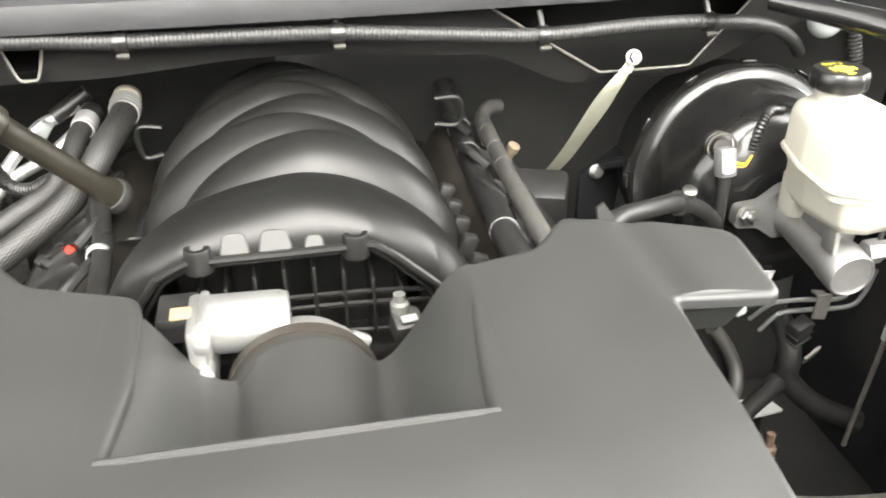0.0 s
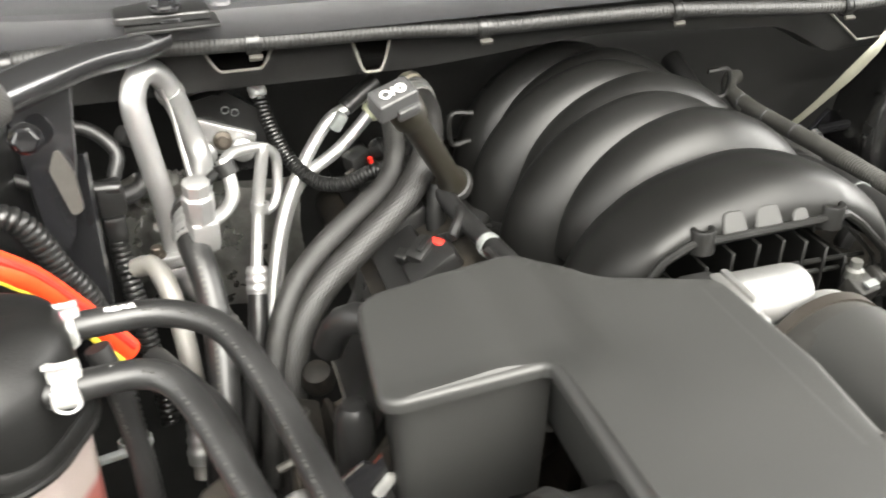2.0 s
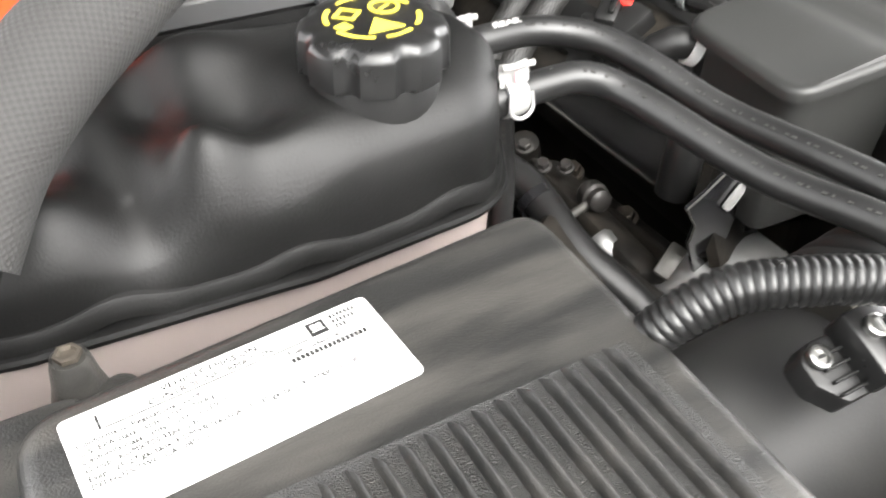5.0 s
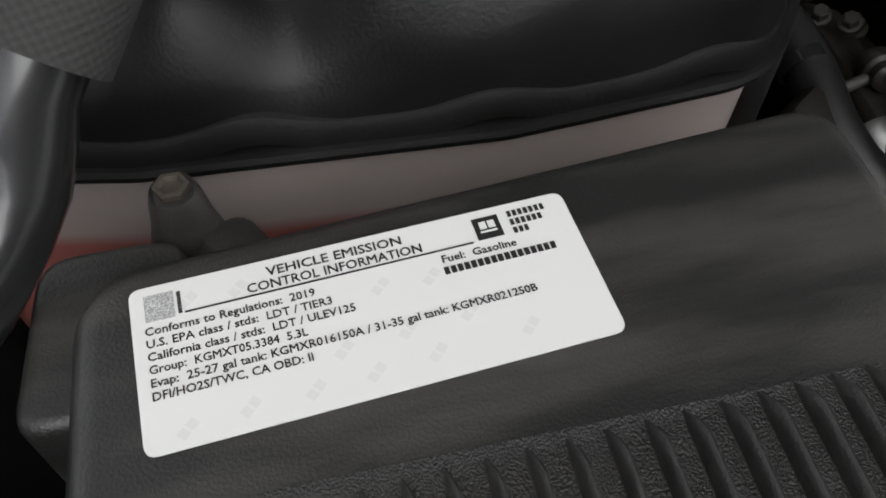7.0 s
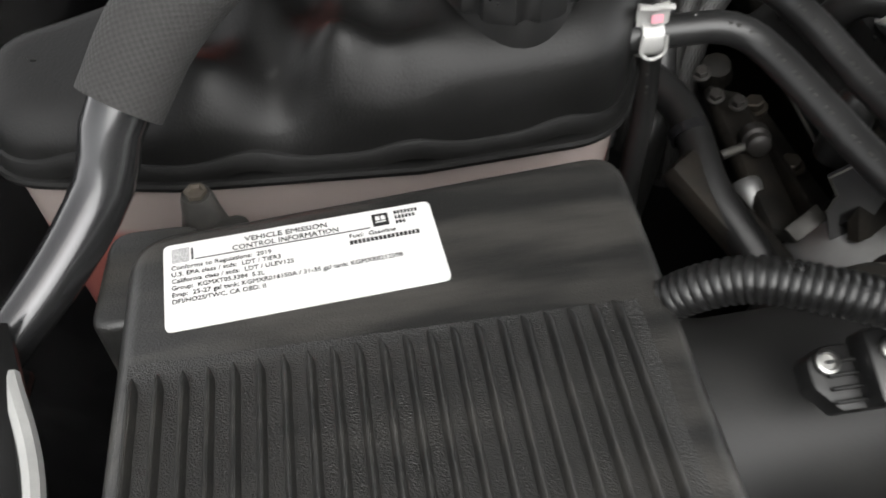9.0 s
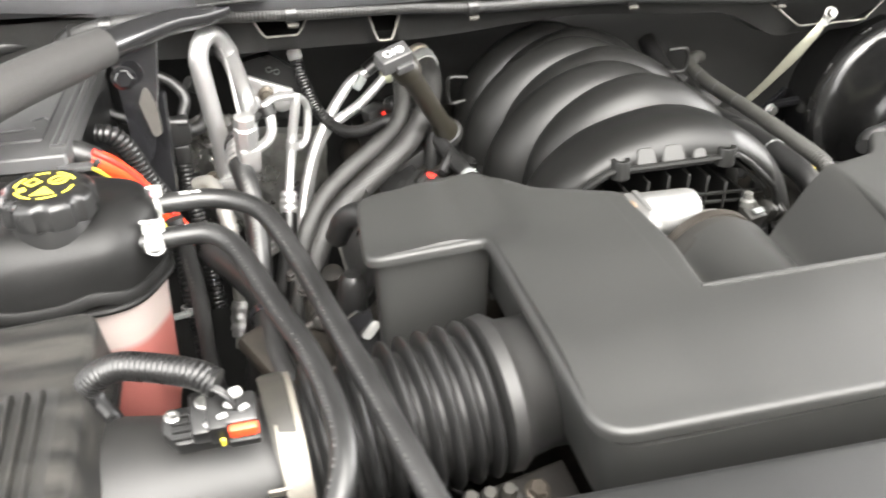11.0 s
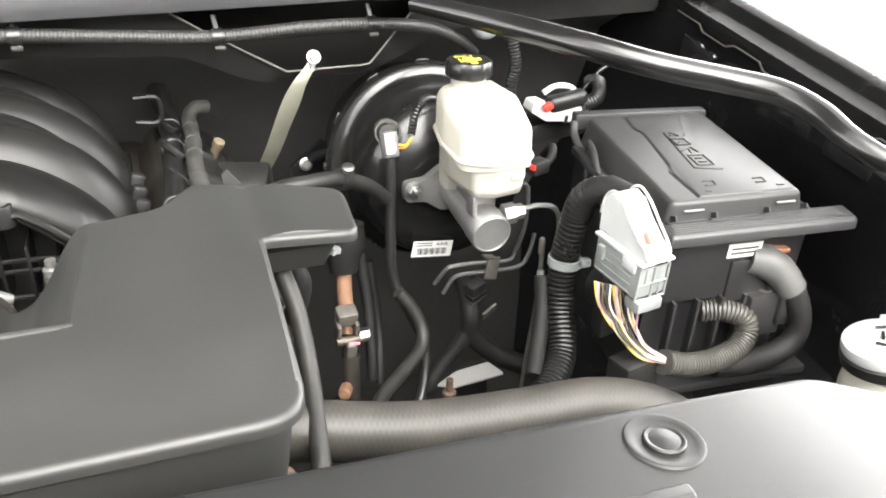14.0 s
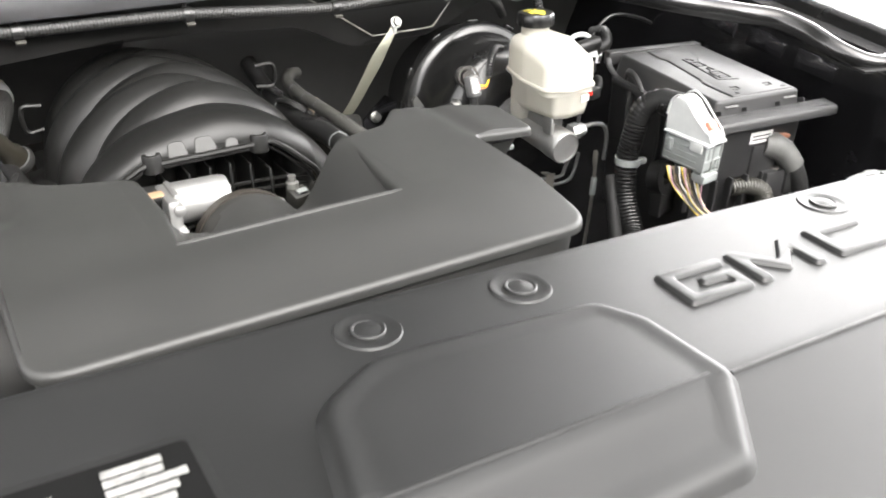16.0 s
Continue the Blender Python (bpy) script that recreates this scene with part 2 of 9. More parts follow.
def lip(r, deep, wall=0.0, steps=3):
    """Rounded edge of radius r, then a wall down to deep that draws in by wall."""
    out = [(-r * (1 - math.sin(a)), -r * (1 - math.cos(a))) for a in [k * math.pi / 2 / steps for k in range(steps + 1)]]
    return out + [(-wall, -deep)]


def box(size, m=None, bevel=0.0, segs=2, bm=None):
    """A bevelled box centred on m."""
    b = bmesh.new()
    bmesh.ops.create_cube(b, size=1, matrix=Matrix.Diagonal((*size, 1)))
    if bevel:
        bmesh.ops.bevel(b, geom=b.edges[:], offset=bevel, segments=segs, affect="EDGES", profile=0.5)
    if m:
        b.transform(m)
    if bm is None:
        return b
    me = bpy.data.meshes.new("tmp")
    b.to_mesh(me)
    b.free()
    bm.from_mesh(me)
    bpy.data.meshes.remove(me)
    return bm


def lathe(profile, m=None, segs=24, wobble=None, bm=None):
    """Turned body about local z from (radius, z); wobble(angle, k) scales the radius."""
    bm = bm or bmesh.new()
    rings = []
    for k, (r, z) in enumerate(profile):
        ring = []
        for i in range(segs):
            a = 2 * math.pi * i / segs
            rr = r * (wobble(a, k) if wobble else 1)
            co = Vector((rr * math.cos(a), rr * math.sin(a), z))
            ring.append(bm.verts.new(m @ co if m else co))
        rings.append(ring)
    for a, b in zip(rings, rings[1:]):
        for i in range(segs):
            bm.faces.new((a[i], a[(i + 1) % segs], b[(i + 1) % segs], b[i]))
    for ring, flip in ((rings[0], True), (rings[-1], False)):
        bm.faces.new(ring[::-1] if flip else ring)
    bmesh.ops.recalc_face_normals(bm, faces=bm.faces[:])
    return bm


def along(a, b):
    """Frame at a whose z points to b."""
    d = Vector(b) - Vector(a)
    return Matrix.Translation(a) @ d.to_track_quat("Z", "Y").to_matrix().to_4x4()


def spline(points, step):
    """Smooth curve through the points, in even steps."""
    p = [Vector(q) for q in points]
    if len(p) == 2:
        n = max(1, int((p[1] - p[0]).length / step))
        return [p[0].lerp(p[1], k / n) for k in range(n + 1)]
    p = [2 * p[0] - p[1]] + p + [2 * p[-1] - p[-2]]
    fine = []
    for i in range(1, len(p) - 2):
        a, b, c, d = p[i - 1:i + 3]
        for k in range(24):
            t = k / 24
            fine.append(0.5 * (2 * b + (c - a) * t + (2 * a - 5 * b + 4 * c - d) * t * t + (3 * b - a - 3 * c + d) * t ** 3))
    fine.append(p[-2])
    total = sum((q - r).length for q, r in zip(fine[1:], fine))
    n = max(2, int(total / step))
    out, acc, j = [fine[0]], 0.0, 0
    for k in range(1, n):
        want = total * k / n
        while j < len(fine) - 2 and acc + (fine[j + 1] - fine[j]).length < want:
            acc += (fine[j + 1] - fine[j]).length
            j += 1
        seg = (fine[j + 1] - fine[j]).length
        out.append(fine[j].lerp(fine[j + 1], (want - acc) / seg if seg else 0))
    return out + [fine[-1]]


def tube(points, r, segs=12, step=None, rib=0.0, pitch=0.0, flat=1.0, radii=None, bm=None, bare=False):
    """A hose along the points; rib and pitch corrugate it; radii (from 0 to 1 along) swell it; flat squeezes it."""
    bm = bm or bmesh.new()
    uv = bm.loops.layers.uv.verify()
    step = (pitch / 4 if pitch else step or r * 0.9)
    path = [Vector(q) for q in points] if bare else spline(points, step)
    t = (path[1] - path[0]).normalized()
    nrm = t.orthogonal().normalized()
    if abs(t.z) < 0.9:
        nrm = (Vector((0, 0, 1)) - t * t.z).normalized()
    rings, dist, lens = [], 0.0, []
    for k, q in enumerate(path):
        t = (path[min(k + 1, len(path) - 1)] - path[max(k - 1, 0)]).normalized()
        nrm = (nrm - t * nrm.dot(t)).normalized()
        bi = t.cross(nrm)
        rr = r
        if radii:
            s = k / (len(path) - 1) * (len(radii) - 1)
            i = min(int(s), len(radii) - 2)
            rr = radii[i] + (radii[i + 1] - radii[i]) * (s - i)
        if pitch:
            rr += rib * (0.5 if k % 4 == 0 else 0.35 if k % 2 else -0.9)
        rings.append([bm.verts.new(q + (nrm * math.cos(a) * flat + bi * math.sin(a)) * rr) for a in [2 * math.pi * i / segs for i in range(segs)]])
        if k:
            dist += (q - path[k - 1]).length
        lens.append(dist)
    for k in range(len(rings) - 1):
        for i in range(segs):
            j = (i + 1) % segs
            f = bm.faces.new((rings[k][i], rings[k][j], rings[k + 1][j], rings[k + 1][i]))
            for lp, (u, v) in zip(f.loops, ((i / segs, lens[k]), ((i + 1) / segs, lens[k]), ((i + 1) / segs, lens[k + 1]), (i / segs, lens[k + 1]))):
                lp[uv].uv = (u, v)
    bm.faces.new(rings[0][::-1])
    bm.faces.new(rings[-1])
    bmesh.ops.recalc_face_normals(bm, faces=bm.faces[:])
    return bm


def ring(centre, axis, r, thick, wide, segs=20, bm=None):
    """A band about an axis."""
    m = along(centre, Vector(centre) + Vector(axis))
    w = wide / 2
    bm = bm or bmesh.new()
    prof = [(r, -w), (r + thick, -w), (r + thick, w), (r, w)]
    rows = [[bm.verts.new(m @ Vector((q * math.cos(a), q * math.sin(a), z))) for a in [2 * math.pi * i / segs for i in range(segs)]] for q, z in prof]
    for a, b in zip(rows, rows[1:] + rows[:1]):
        for i in range(segs):
            bm.faces.new((a[i], a[(i + 1) % segs], b[(i + 1) % segs], b[i]))
    bmesh.ops.recalc_face_normals(bm, faces=bm.faces[:])
    return bm


def plate(corners, thick, m=None, bm=None):
    """A flat sheet with thickness, from its corners (x, y) counter-clockwise, on the plane of m."""
    bm = bm or bmesh.new()
    m = m or Matrix()
    a = [bm.verts.new(m @ Vector((*c[:2], thick / 2))) for c in corners]
    b = [bm.verts.new(m @ Vector((*c[:2], -thick / 2))) for c in corners]
    n = len(corners)
    bm.faces.new(a)
    bm.faces.new(b[::-1])
    for i in range(n):
        bm.faces.new((a[i], b[i], b[(i + 1) % n], a[(i + 1) % n]))
    return bm


def hexbolt(at, axis, r, h, parent, name="bolt", mat=None, label=""):
    m = along(at, Vector(at) + Vector(axis))
    bm = lathe([(r * 1.35, 0), (r * 1.35, h * 0.25), (r * 1.1, h * 0.3)], m, 16)
    bm = lathe([(r, h * 0.28), (r, h * 0.9), (r * 0.85, h)], m, 6, bm=bm)
    return part(name, bm, mat or STEEL, parent, label, 30)


def writing(body, at, size, parent, turn=0.0, mat=None, width=None, align="LEFT"):
    """Raised flat print with the built-in font, turned into a mesh."""
    cu = bpy.data.curves.new("print", "FONT")
    cu.body, cu.size, cu.extrude, cu.align_x, cu.resolution_u = body, size, 0.00008, align, 2
    tmp = new("print", cu)
    bpy.context.view_layer.update()
    me = bpy.data.meshes.new_from_object(tmp.evaluated_get(bpy.context.evaluated_depsgraph_get()))
    bpy.data.objects.remove(tmp)
    bpy.data.curves.remove(cu)
    bm = bmesh.new()
    # three passes a hair apart make the strokes bold
    for k in (-1, 0, 1):
        n0 = len(bm.verts)
        bm.from_mesh(me)
        bm.verts.ensure_lookup_table()
        for v in bm.verts[n0:]:
            v.co.x += k * size * 0.014
            v.co.z += k * 0.00002
    bpy.data.meshes.remove(me)
    if width:
        xs = [v.co.x for v in bm.verts]
        k = width / (max(xs) - min(xs))
        for v in bm.verts:
            v.co.x *= k
    bm.transform(at @ pose(0, 0, 0, 0, 0, turn))
    return part("print", bm, mat or INK, parent)


def smooth(a, b, x):
    t = max(0.0, min(1.0, (x - a) / (b - a)))
    return t * t * (3 - 2 * t)


# ---- setting ----
WALLGREY = material("sky_block_grey", (0.07, 0.07, 0.068), 0.8, grain=0.3, scale=80, stain=0.3, stain_scale=1.5)



def sheet(name, corners, mat, label, thick=0.01, kind="structure"):
    """A flat panel through 3D corners, thickened backwards."""
    bm = bmesh.new()
    vs = [bm.verts.new(c) for c in corners]
    f = bm.faces.new(vs)
    bm.normal_update()
    n = f.normal.copy()
    low = [bm.verts.new(Vector(c) - n * thick) for c in corners]
    k = len(vs)
    for i in range(k):
        bm.faces.new((vs[i], low[i], low[(i + 1) % k], vs[(i + 1) % k]))
    bm.faces.new(low[::-1])
    return tagged(link(name, bm, mat), label, kind=kind)


sheet("ground", [(-60, -60, 0), (60, -60, 0), (60, 60, 0), (-60, 60, 0)], FLOOR, "pale grey concrete floor under the car")
# bright daylight beyond the open side of the building
glow = bpy.data.materials.new("daylight")
glow.use_nodes = True
gn = glow.node_tree.nodes
gn.remove(gn["Principled BSDF"])
em = gn.new("ShaderNodeEmission")
em.inputs["Strength"].default_value = GLOW
glow.node_tree.links.new(em.outputs[0], gn["Material Output"].inputs["Surface"])
sheet("backdrop", [(9, 16, 0), (9, -2, 0), (9, -2, 6), (9, 16, 6)], glow, "blown-out daylight beyond the car")
# engine bay tub: firewall darker on the passenger's half than on the driver's
for first, last, name, mat, label in ((0, 19, "wall_firewall_left", LINER, "dark matt firewall behind the engine"), (19, 38, "wall_firewall_right", FLANGE, "dull dark grey firewall behind the brake booster")):
    bm = bmesh.new()
    sections = []
    for k in range(first, last + 1):
        x = -0.95 + 0.05 * k
        bow = 0.05 * (x / 0.9) ** 2
        sections.append([bm.verts.new((x, y + bow, z)) for y, z in ((0.9, 1.2), (0.905, 1.13), (0.99, 1.08), (1.04, 0.97), (1.05, 0.7), (1.03, 0.35))])
    for a, b in zip(sections, sections[1:]):
        for i in range(len(a) - 1):
            bm.faces.new((a[i], a[i + 1], b[i + 1], b[i]))
    bmesh.ops.solidify(bm, geom=bm.faces[:], thickness=0.008)
    bmesh.ops.recalc_face_normals(bm, faces=bm.faces[:])
    tagged(link(name, bm, mat), label, kind="structure")
for side, x0 in (("left", -0.93), ("right", 0.9)):
    sg = 1 if x0 > 0 else -1

    def crest(y):
        return 1.104 + 0.143 * (y - 0.439)

    bm = bmesh.new()
    prof = [(0.0, -0.012), (-0.005, -0.03), (-0.008, -0.12), (-0.01, -0.3), (-0.08, -0.4), (-0.1, -0.75)]
    rows = []
    for k in range(33):
        y = -0.35 + 0.05 * k
        bulge = 0.03 * math.sin(k * 0.45)
        rows.append([bm.verts.new((x0 + sg * (dx - (bulge if i == 4 else 0)), y, crest(y) + z)) for i, (dx, z) in enumerate(prof)])
    for a, b in zip(rows, rows[1:]):
        for i in range(len(a) - 1):
            bm.faces.new((a[i], a[i + 1], b[i + 1], b[i]))
    bmesh.ops.solidify(bm, geom=bm.faces[:], thickness=0.006)
    bmesh.ops.recalc_face_normals(bm, faces=bm.faces[:])
    tagged(link("wall_inner_fender_" + side, bm, PAINT), "glossy black painted inner fender panel", kind="structure")
    # fender top flange with the outer skin falling away
    bm = bmesh.new()
    prof = [(-0.006, -0.02), (-0.004, -0.004), (0.0, 0.0), (0.02, 0.001), (0.026, 0.004), (0.03, 0.013), (0.036, 0.018), (0.055, 0.019), (0.075, 0.014), (0.12, -0.03), (0.16, -0.15), (0.17, -0.5)]
    rows = []
    for k in range(33):
        y = -0.45 + 0.056 * k
        rows.append([bm.verts.new((x0 + sg * dx, y, crest(y) + z)) for dx, z in prof])
    for a, b in zip(rows, rows[1:]):
        for i in range(len(a) - 1):
            bm.faces.new((a[i], a[i + 1], b[i + 1], b[i]))
    bmesh.ops.solidify(bm, geom=bm.faces[:], thickness=0.004)
    bmesh.ops.recalc_face_normals(bm, faces=bm.faces[:])
    tagged(link("trim_fender_" + side, bm, GLOSS), "gloss black fender top flange along the bay", kind="structure")
# pressed steps and a bead painting the edge highlight on the driver's side flange
bm = bmesh.new()
seam = []
for k in range(41):
    y = 0.84 - 0.0125 * k
    seam.append((0.8915 - 0.003 * (k // 5 % 2), y, 1.104 + 0.143 * (y - 0.439) - 0.012 - 0.006 * (k // 5 % 2)))
tube(seam, 0.0011, 6, bare=True, bm=bm)
tagged(link("trim_fender_highlight", bm, BAREGREY), "pale bead painting the bright edge of the pressed fender", kind="structure")
for k in range(4):
    y = 0.5 + 0.095 * k
    z = 1.104 + 0.143 * (y - 0.439)
    out = fillet([(-0.036, -0.016, 0.005), (0.036, -0.014, 0.005), (0.036, 0.012, 0.005), (0.01, 0.012, 0.004), (0.004, 0.016, 0.003), (-0.036, 0.016, 0.005)], 3)
    bm = shell(out, [(-0.003, 0.004), (-0.001, 0.003), (0, 0)], None, 0, False, pose(0.8935, y, z - 0.05, 90, 8, -90))
    tagged(link("trim_fender_step", bm, PAINT), "raised pressed step in the glossy fender panel", kind="structure")
sheet("floor_bay", [(-1, -0.3, 0.45), (1, -0.3, 0.45), (1, 1.1, 0.45), (-1, 1.1, 0.45)], LINER, "dark underbody splash shield below the engine")
sheet("wall_radiator_support", [(-1, -0.05, 1.05), (-1, -0.05, 0.3), (1, -0.05, 0.3), (1, -0.05, 1.05)], BLACK, "black radiator support behind the grille")
# unseen wall added behind the camera to hold back low sky light
sheet("wall_sky_block", [(-9, -5, 0), (-9, -5, 3.2), (9, -5, 3.2), (9, -5, 0)], WALLGREY, "dark grey wall added behind the camera to cut low sky light", 0.2)
# open hood overhead
hood = sheet("ceiling_hood", [(-0.9, 1.0, 1.3), (0.95, 1.0, 1.3), (0.9, 0.35, 2.2), (-0.85, 0.35, 2.2)], LINER, "raised hood underside with dark liner", 0.03)

# cowl: grey leaf screen with a folded front edge, dark gutter under it
bm = bmesh.new()
rows = []
for k in range(39):
    x = -0.95 + 0.05 * k
    bow = 0.05 * (x / 0.9) ** 2 + 0.055 * smooth(-0.42, -0.72, x)
    rows.append([bm.verts.new((x, y + bow, z)) for y, z in ((0.792, 1.196), (0.79, 1.203), (0.79, 1.214), (0.7925, 1.2205), (0.8, 1.223), (0.81, 1.219), (0.83, 1.221), (1.0, 1.247), (1.15, 1.29), (1.4, 1.45))])
for a, b in zip(rows, rows[1:]):
    for i in range(len(a) - 1):
        bm.faces.new((a[i], b[i], b[i + 1], a[i + 1]))
bmesh.ops.solidify(bm, geom=bm.faces[:], thickness=0.003)
bmesh.ops.recalc_face_normals(bm, faces=bm.faces[:])
tagged(link("trim_cowl", bm, COWL), "mid grey plastic cowl panel below the windscreen", kind="structure")
for first, last, mat, label in ((0, 21, BLACK, "dark cowl gutter flange above the firewall"), (21, 38, BLACK, "dark cowl gutter flange behind the strap")):
    bm = bmesh.new()
    rows = []
    for k in range(first, last + 1):
        x = -0.95 + 0.05 * k
        bow = 0.05 * (x / 0.9) ** 2
        rows.append([bm.verts.new((x, y + bow, z)) for y, z in ((0.808, 1.2), (0.878, 1.198), (0.884, 1.165), (0.886, 1.15), (0.887, 1.14))])
    for a, b in zip(rows, rows[1:]):
        for i in range(len(a) - 1):
            bm.faces.new((a[i], b[i], b[i + 1], a[i + 1]))
    bmesh.ops.solidify(bm, geom=bm.faces[:], thickness=0.003)
    bmesh.ops.recalc_face_normals(bm, faces=bm.faces[:])
    tagged(link("trim_gutter", bm, mat), label, kind="structure")


# ---- engine top cover ----
def engine_cover():
    e = thing("engine_cover", (0, 0.36, 1.05), "dark grey moulded plastic engine cover over the air duct", "engine cover")
    corners = [(-0.228, 0.219, 0.03), (0.218, 0.213, 0.03), (0.231, 0.412, 0.006), (0.304, 0.41, 0.014), (0.314, 0.498, 0.02), (0.235, 0.517, 0.02), (0.192, 0.526, 0.012),
               (0.162, 0.487, 0.03), (0.11, 0.475, 0.016), (0.097, 0.372, 0.05), (0.093, 0.331, 0.008), (-0.097, 0.331, 0.008), (-0.09, 0.39, 0.05), (-0.094, 0.478, 0.016),
               (-0.168, 0.506, 0.04), (-0.2, 0.557, 0.025), (-0.314, 0.55, 0.024), (-0.325, 0.443, 0.016), (-0.228, 0.441, 0.006)]

    def top(x, y):
        z = 1.115 - 0.013 * smooth(0.31, 0.2, y) - 0.008 * smooth(0.23, 0.32, abs(x)) - 0.0035 * math.exp(-((abs(x) - 0.236) / 0.012) ** 2) * smooth(0.38, 0.43, y)
        # the left lobe lies a little lower behind a soft ramp
        z -= 0.0055 * smooth(-0.186, -0.2, x - 0.12 * (y - 0.5)) * smooth(0.42, 0.46, y)
        return z

    part("cover_top", shell(fillet(corners), lip(0.0045, 0.009, 0.0, 4) + [(-0.008, -0.0095)], top, 0.0075), COVER, e)
    # side walls below the lip
    base = [(-0.222, 0.219, 0.03), (0.211, 0.219, 0.03), (0.225, 0.42, 0.006), (0.225, 0.51, 0.01), (0.165, 0.49, 0.02), (0.112, 0.47, 0.01), (0.112, 0.33, 0.01), (-0.112, 0.33, 0.01), (-0.1, 0.47, 0.01), (-0.22, 0.5, 0.01)]
    part("front_skirt", shell(fillet(base), [(0, 0), (0, -0.01), (-0.006, -0.06), (-0.03, -0.075)], lambda x, y: 1.104 - 0.016 * smooth(0.31, 0.2, y)), COVER, e)
    box_l = fillet([(-0.317, 0.451, 0.016), (-0.22, 0.449, 0.004), (-0.2, 0.545, 0.006), (-0.305, 0.54, 0.014)])
    part("resonator_box", shell(box_l, [(0, 0), (-0.004, -0.1), (-0.02, -0.115)], lambda x, y: 1.095, bottom=True), COVER, e)
    box_r = fillet([(0.225, 0.42, 0.004), (0.29, 0.42, 0.012), (0.3, 0.488, 0.014), (0.225, 0.5, 0.006)])
    part("side_box", shell(box_r, [(0, 0), (-0.01, -0.02), (-0.012, -0.024)], lambda x, y: 1.095, bottom=True), COVER, e)
    # recess behind the front bridge: sloping cheeks and the round duct between them
    bm = bmesh.new()
    xs = [-0.116 + 0.002 * k for k in range(117)]
    ys = [0.329 + 0.006 * k for k in range(25)]
    rows = []
    for n, y in enumerate(ys + [ys[-1], ys[-1]]):
        row = []
        for x in xs:
            s = (y - 0.329) / 0.144
            cheek = 1.1151 - 0.06 * smooth(0.113, 0.05 + 0.008 * s, abs(x)) ** 1.15
            r = 0.05 + 0.002 * s
            hump = 1.026 + math.sqrt(max(0, r * r - (x - 0.003 * s) ** 2)) * (1.0 + 0.07 * s)
            soft_ = math.log(math.exp(cheek * 500 - 530) + math.exp(hump * 500 - 530)) / 500 + 1.06
            yy = y - 0.014 * smooth(0.07, 0.045, abs(x)) * s
            row.append(bm.verts.new((x, yy - (0.001, 0.004)[n - 25] if n > 24 else yy, min(soft_, 1.1151) - (0.004 if n > 24 else 0))))
        rows.append(row)
    for a, b in zip(rows, rows[1:]):
        for i in range(len(a) - 1):
            bm.faces.new((a[i], a[i + 1], b[i + 1], b[i]))
    part("duct_recess", bm, COVER, e)
    part("bridge_ridge", tube([(-0.1, 0.331, 1.1135), (-0.05, 0.3305, 1.1145), (0.05, 0.3305, 1.1145), (0.098, 0.331, 1.1135)], 0.0026, 8, step=0.01), COVER, e)
    fin = plate([(0.219, 0), (0.232, 0.002), (0.222, 0.016), (0.217, 0.012)], 0.003, Matrix.Translation((0, 0.52, 1.11)) @ pose(0, 0, 0, 90, 0, 0))
    part("locating_fin", fin, COVER, e)
    return e


engine_cover()


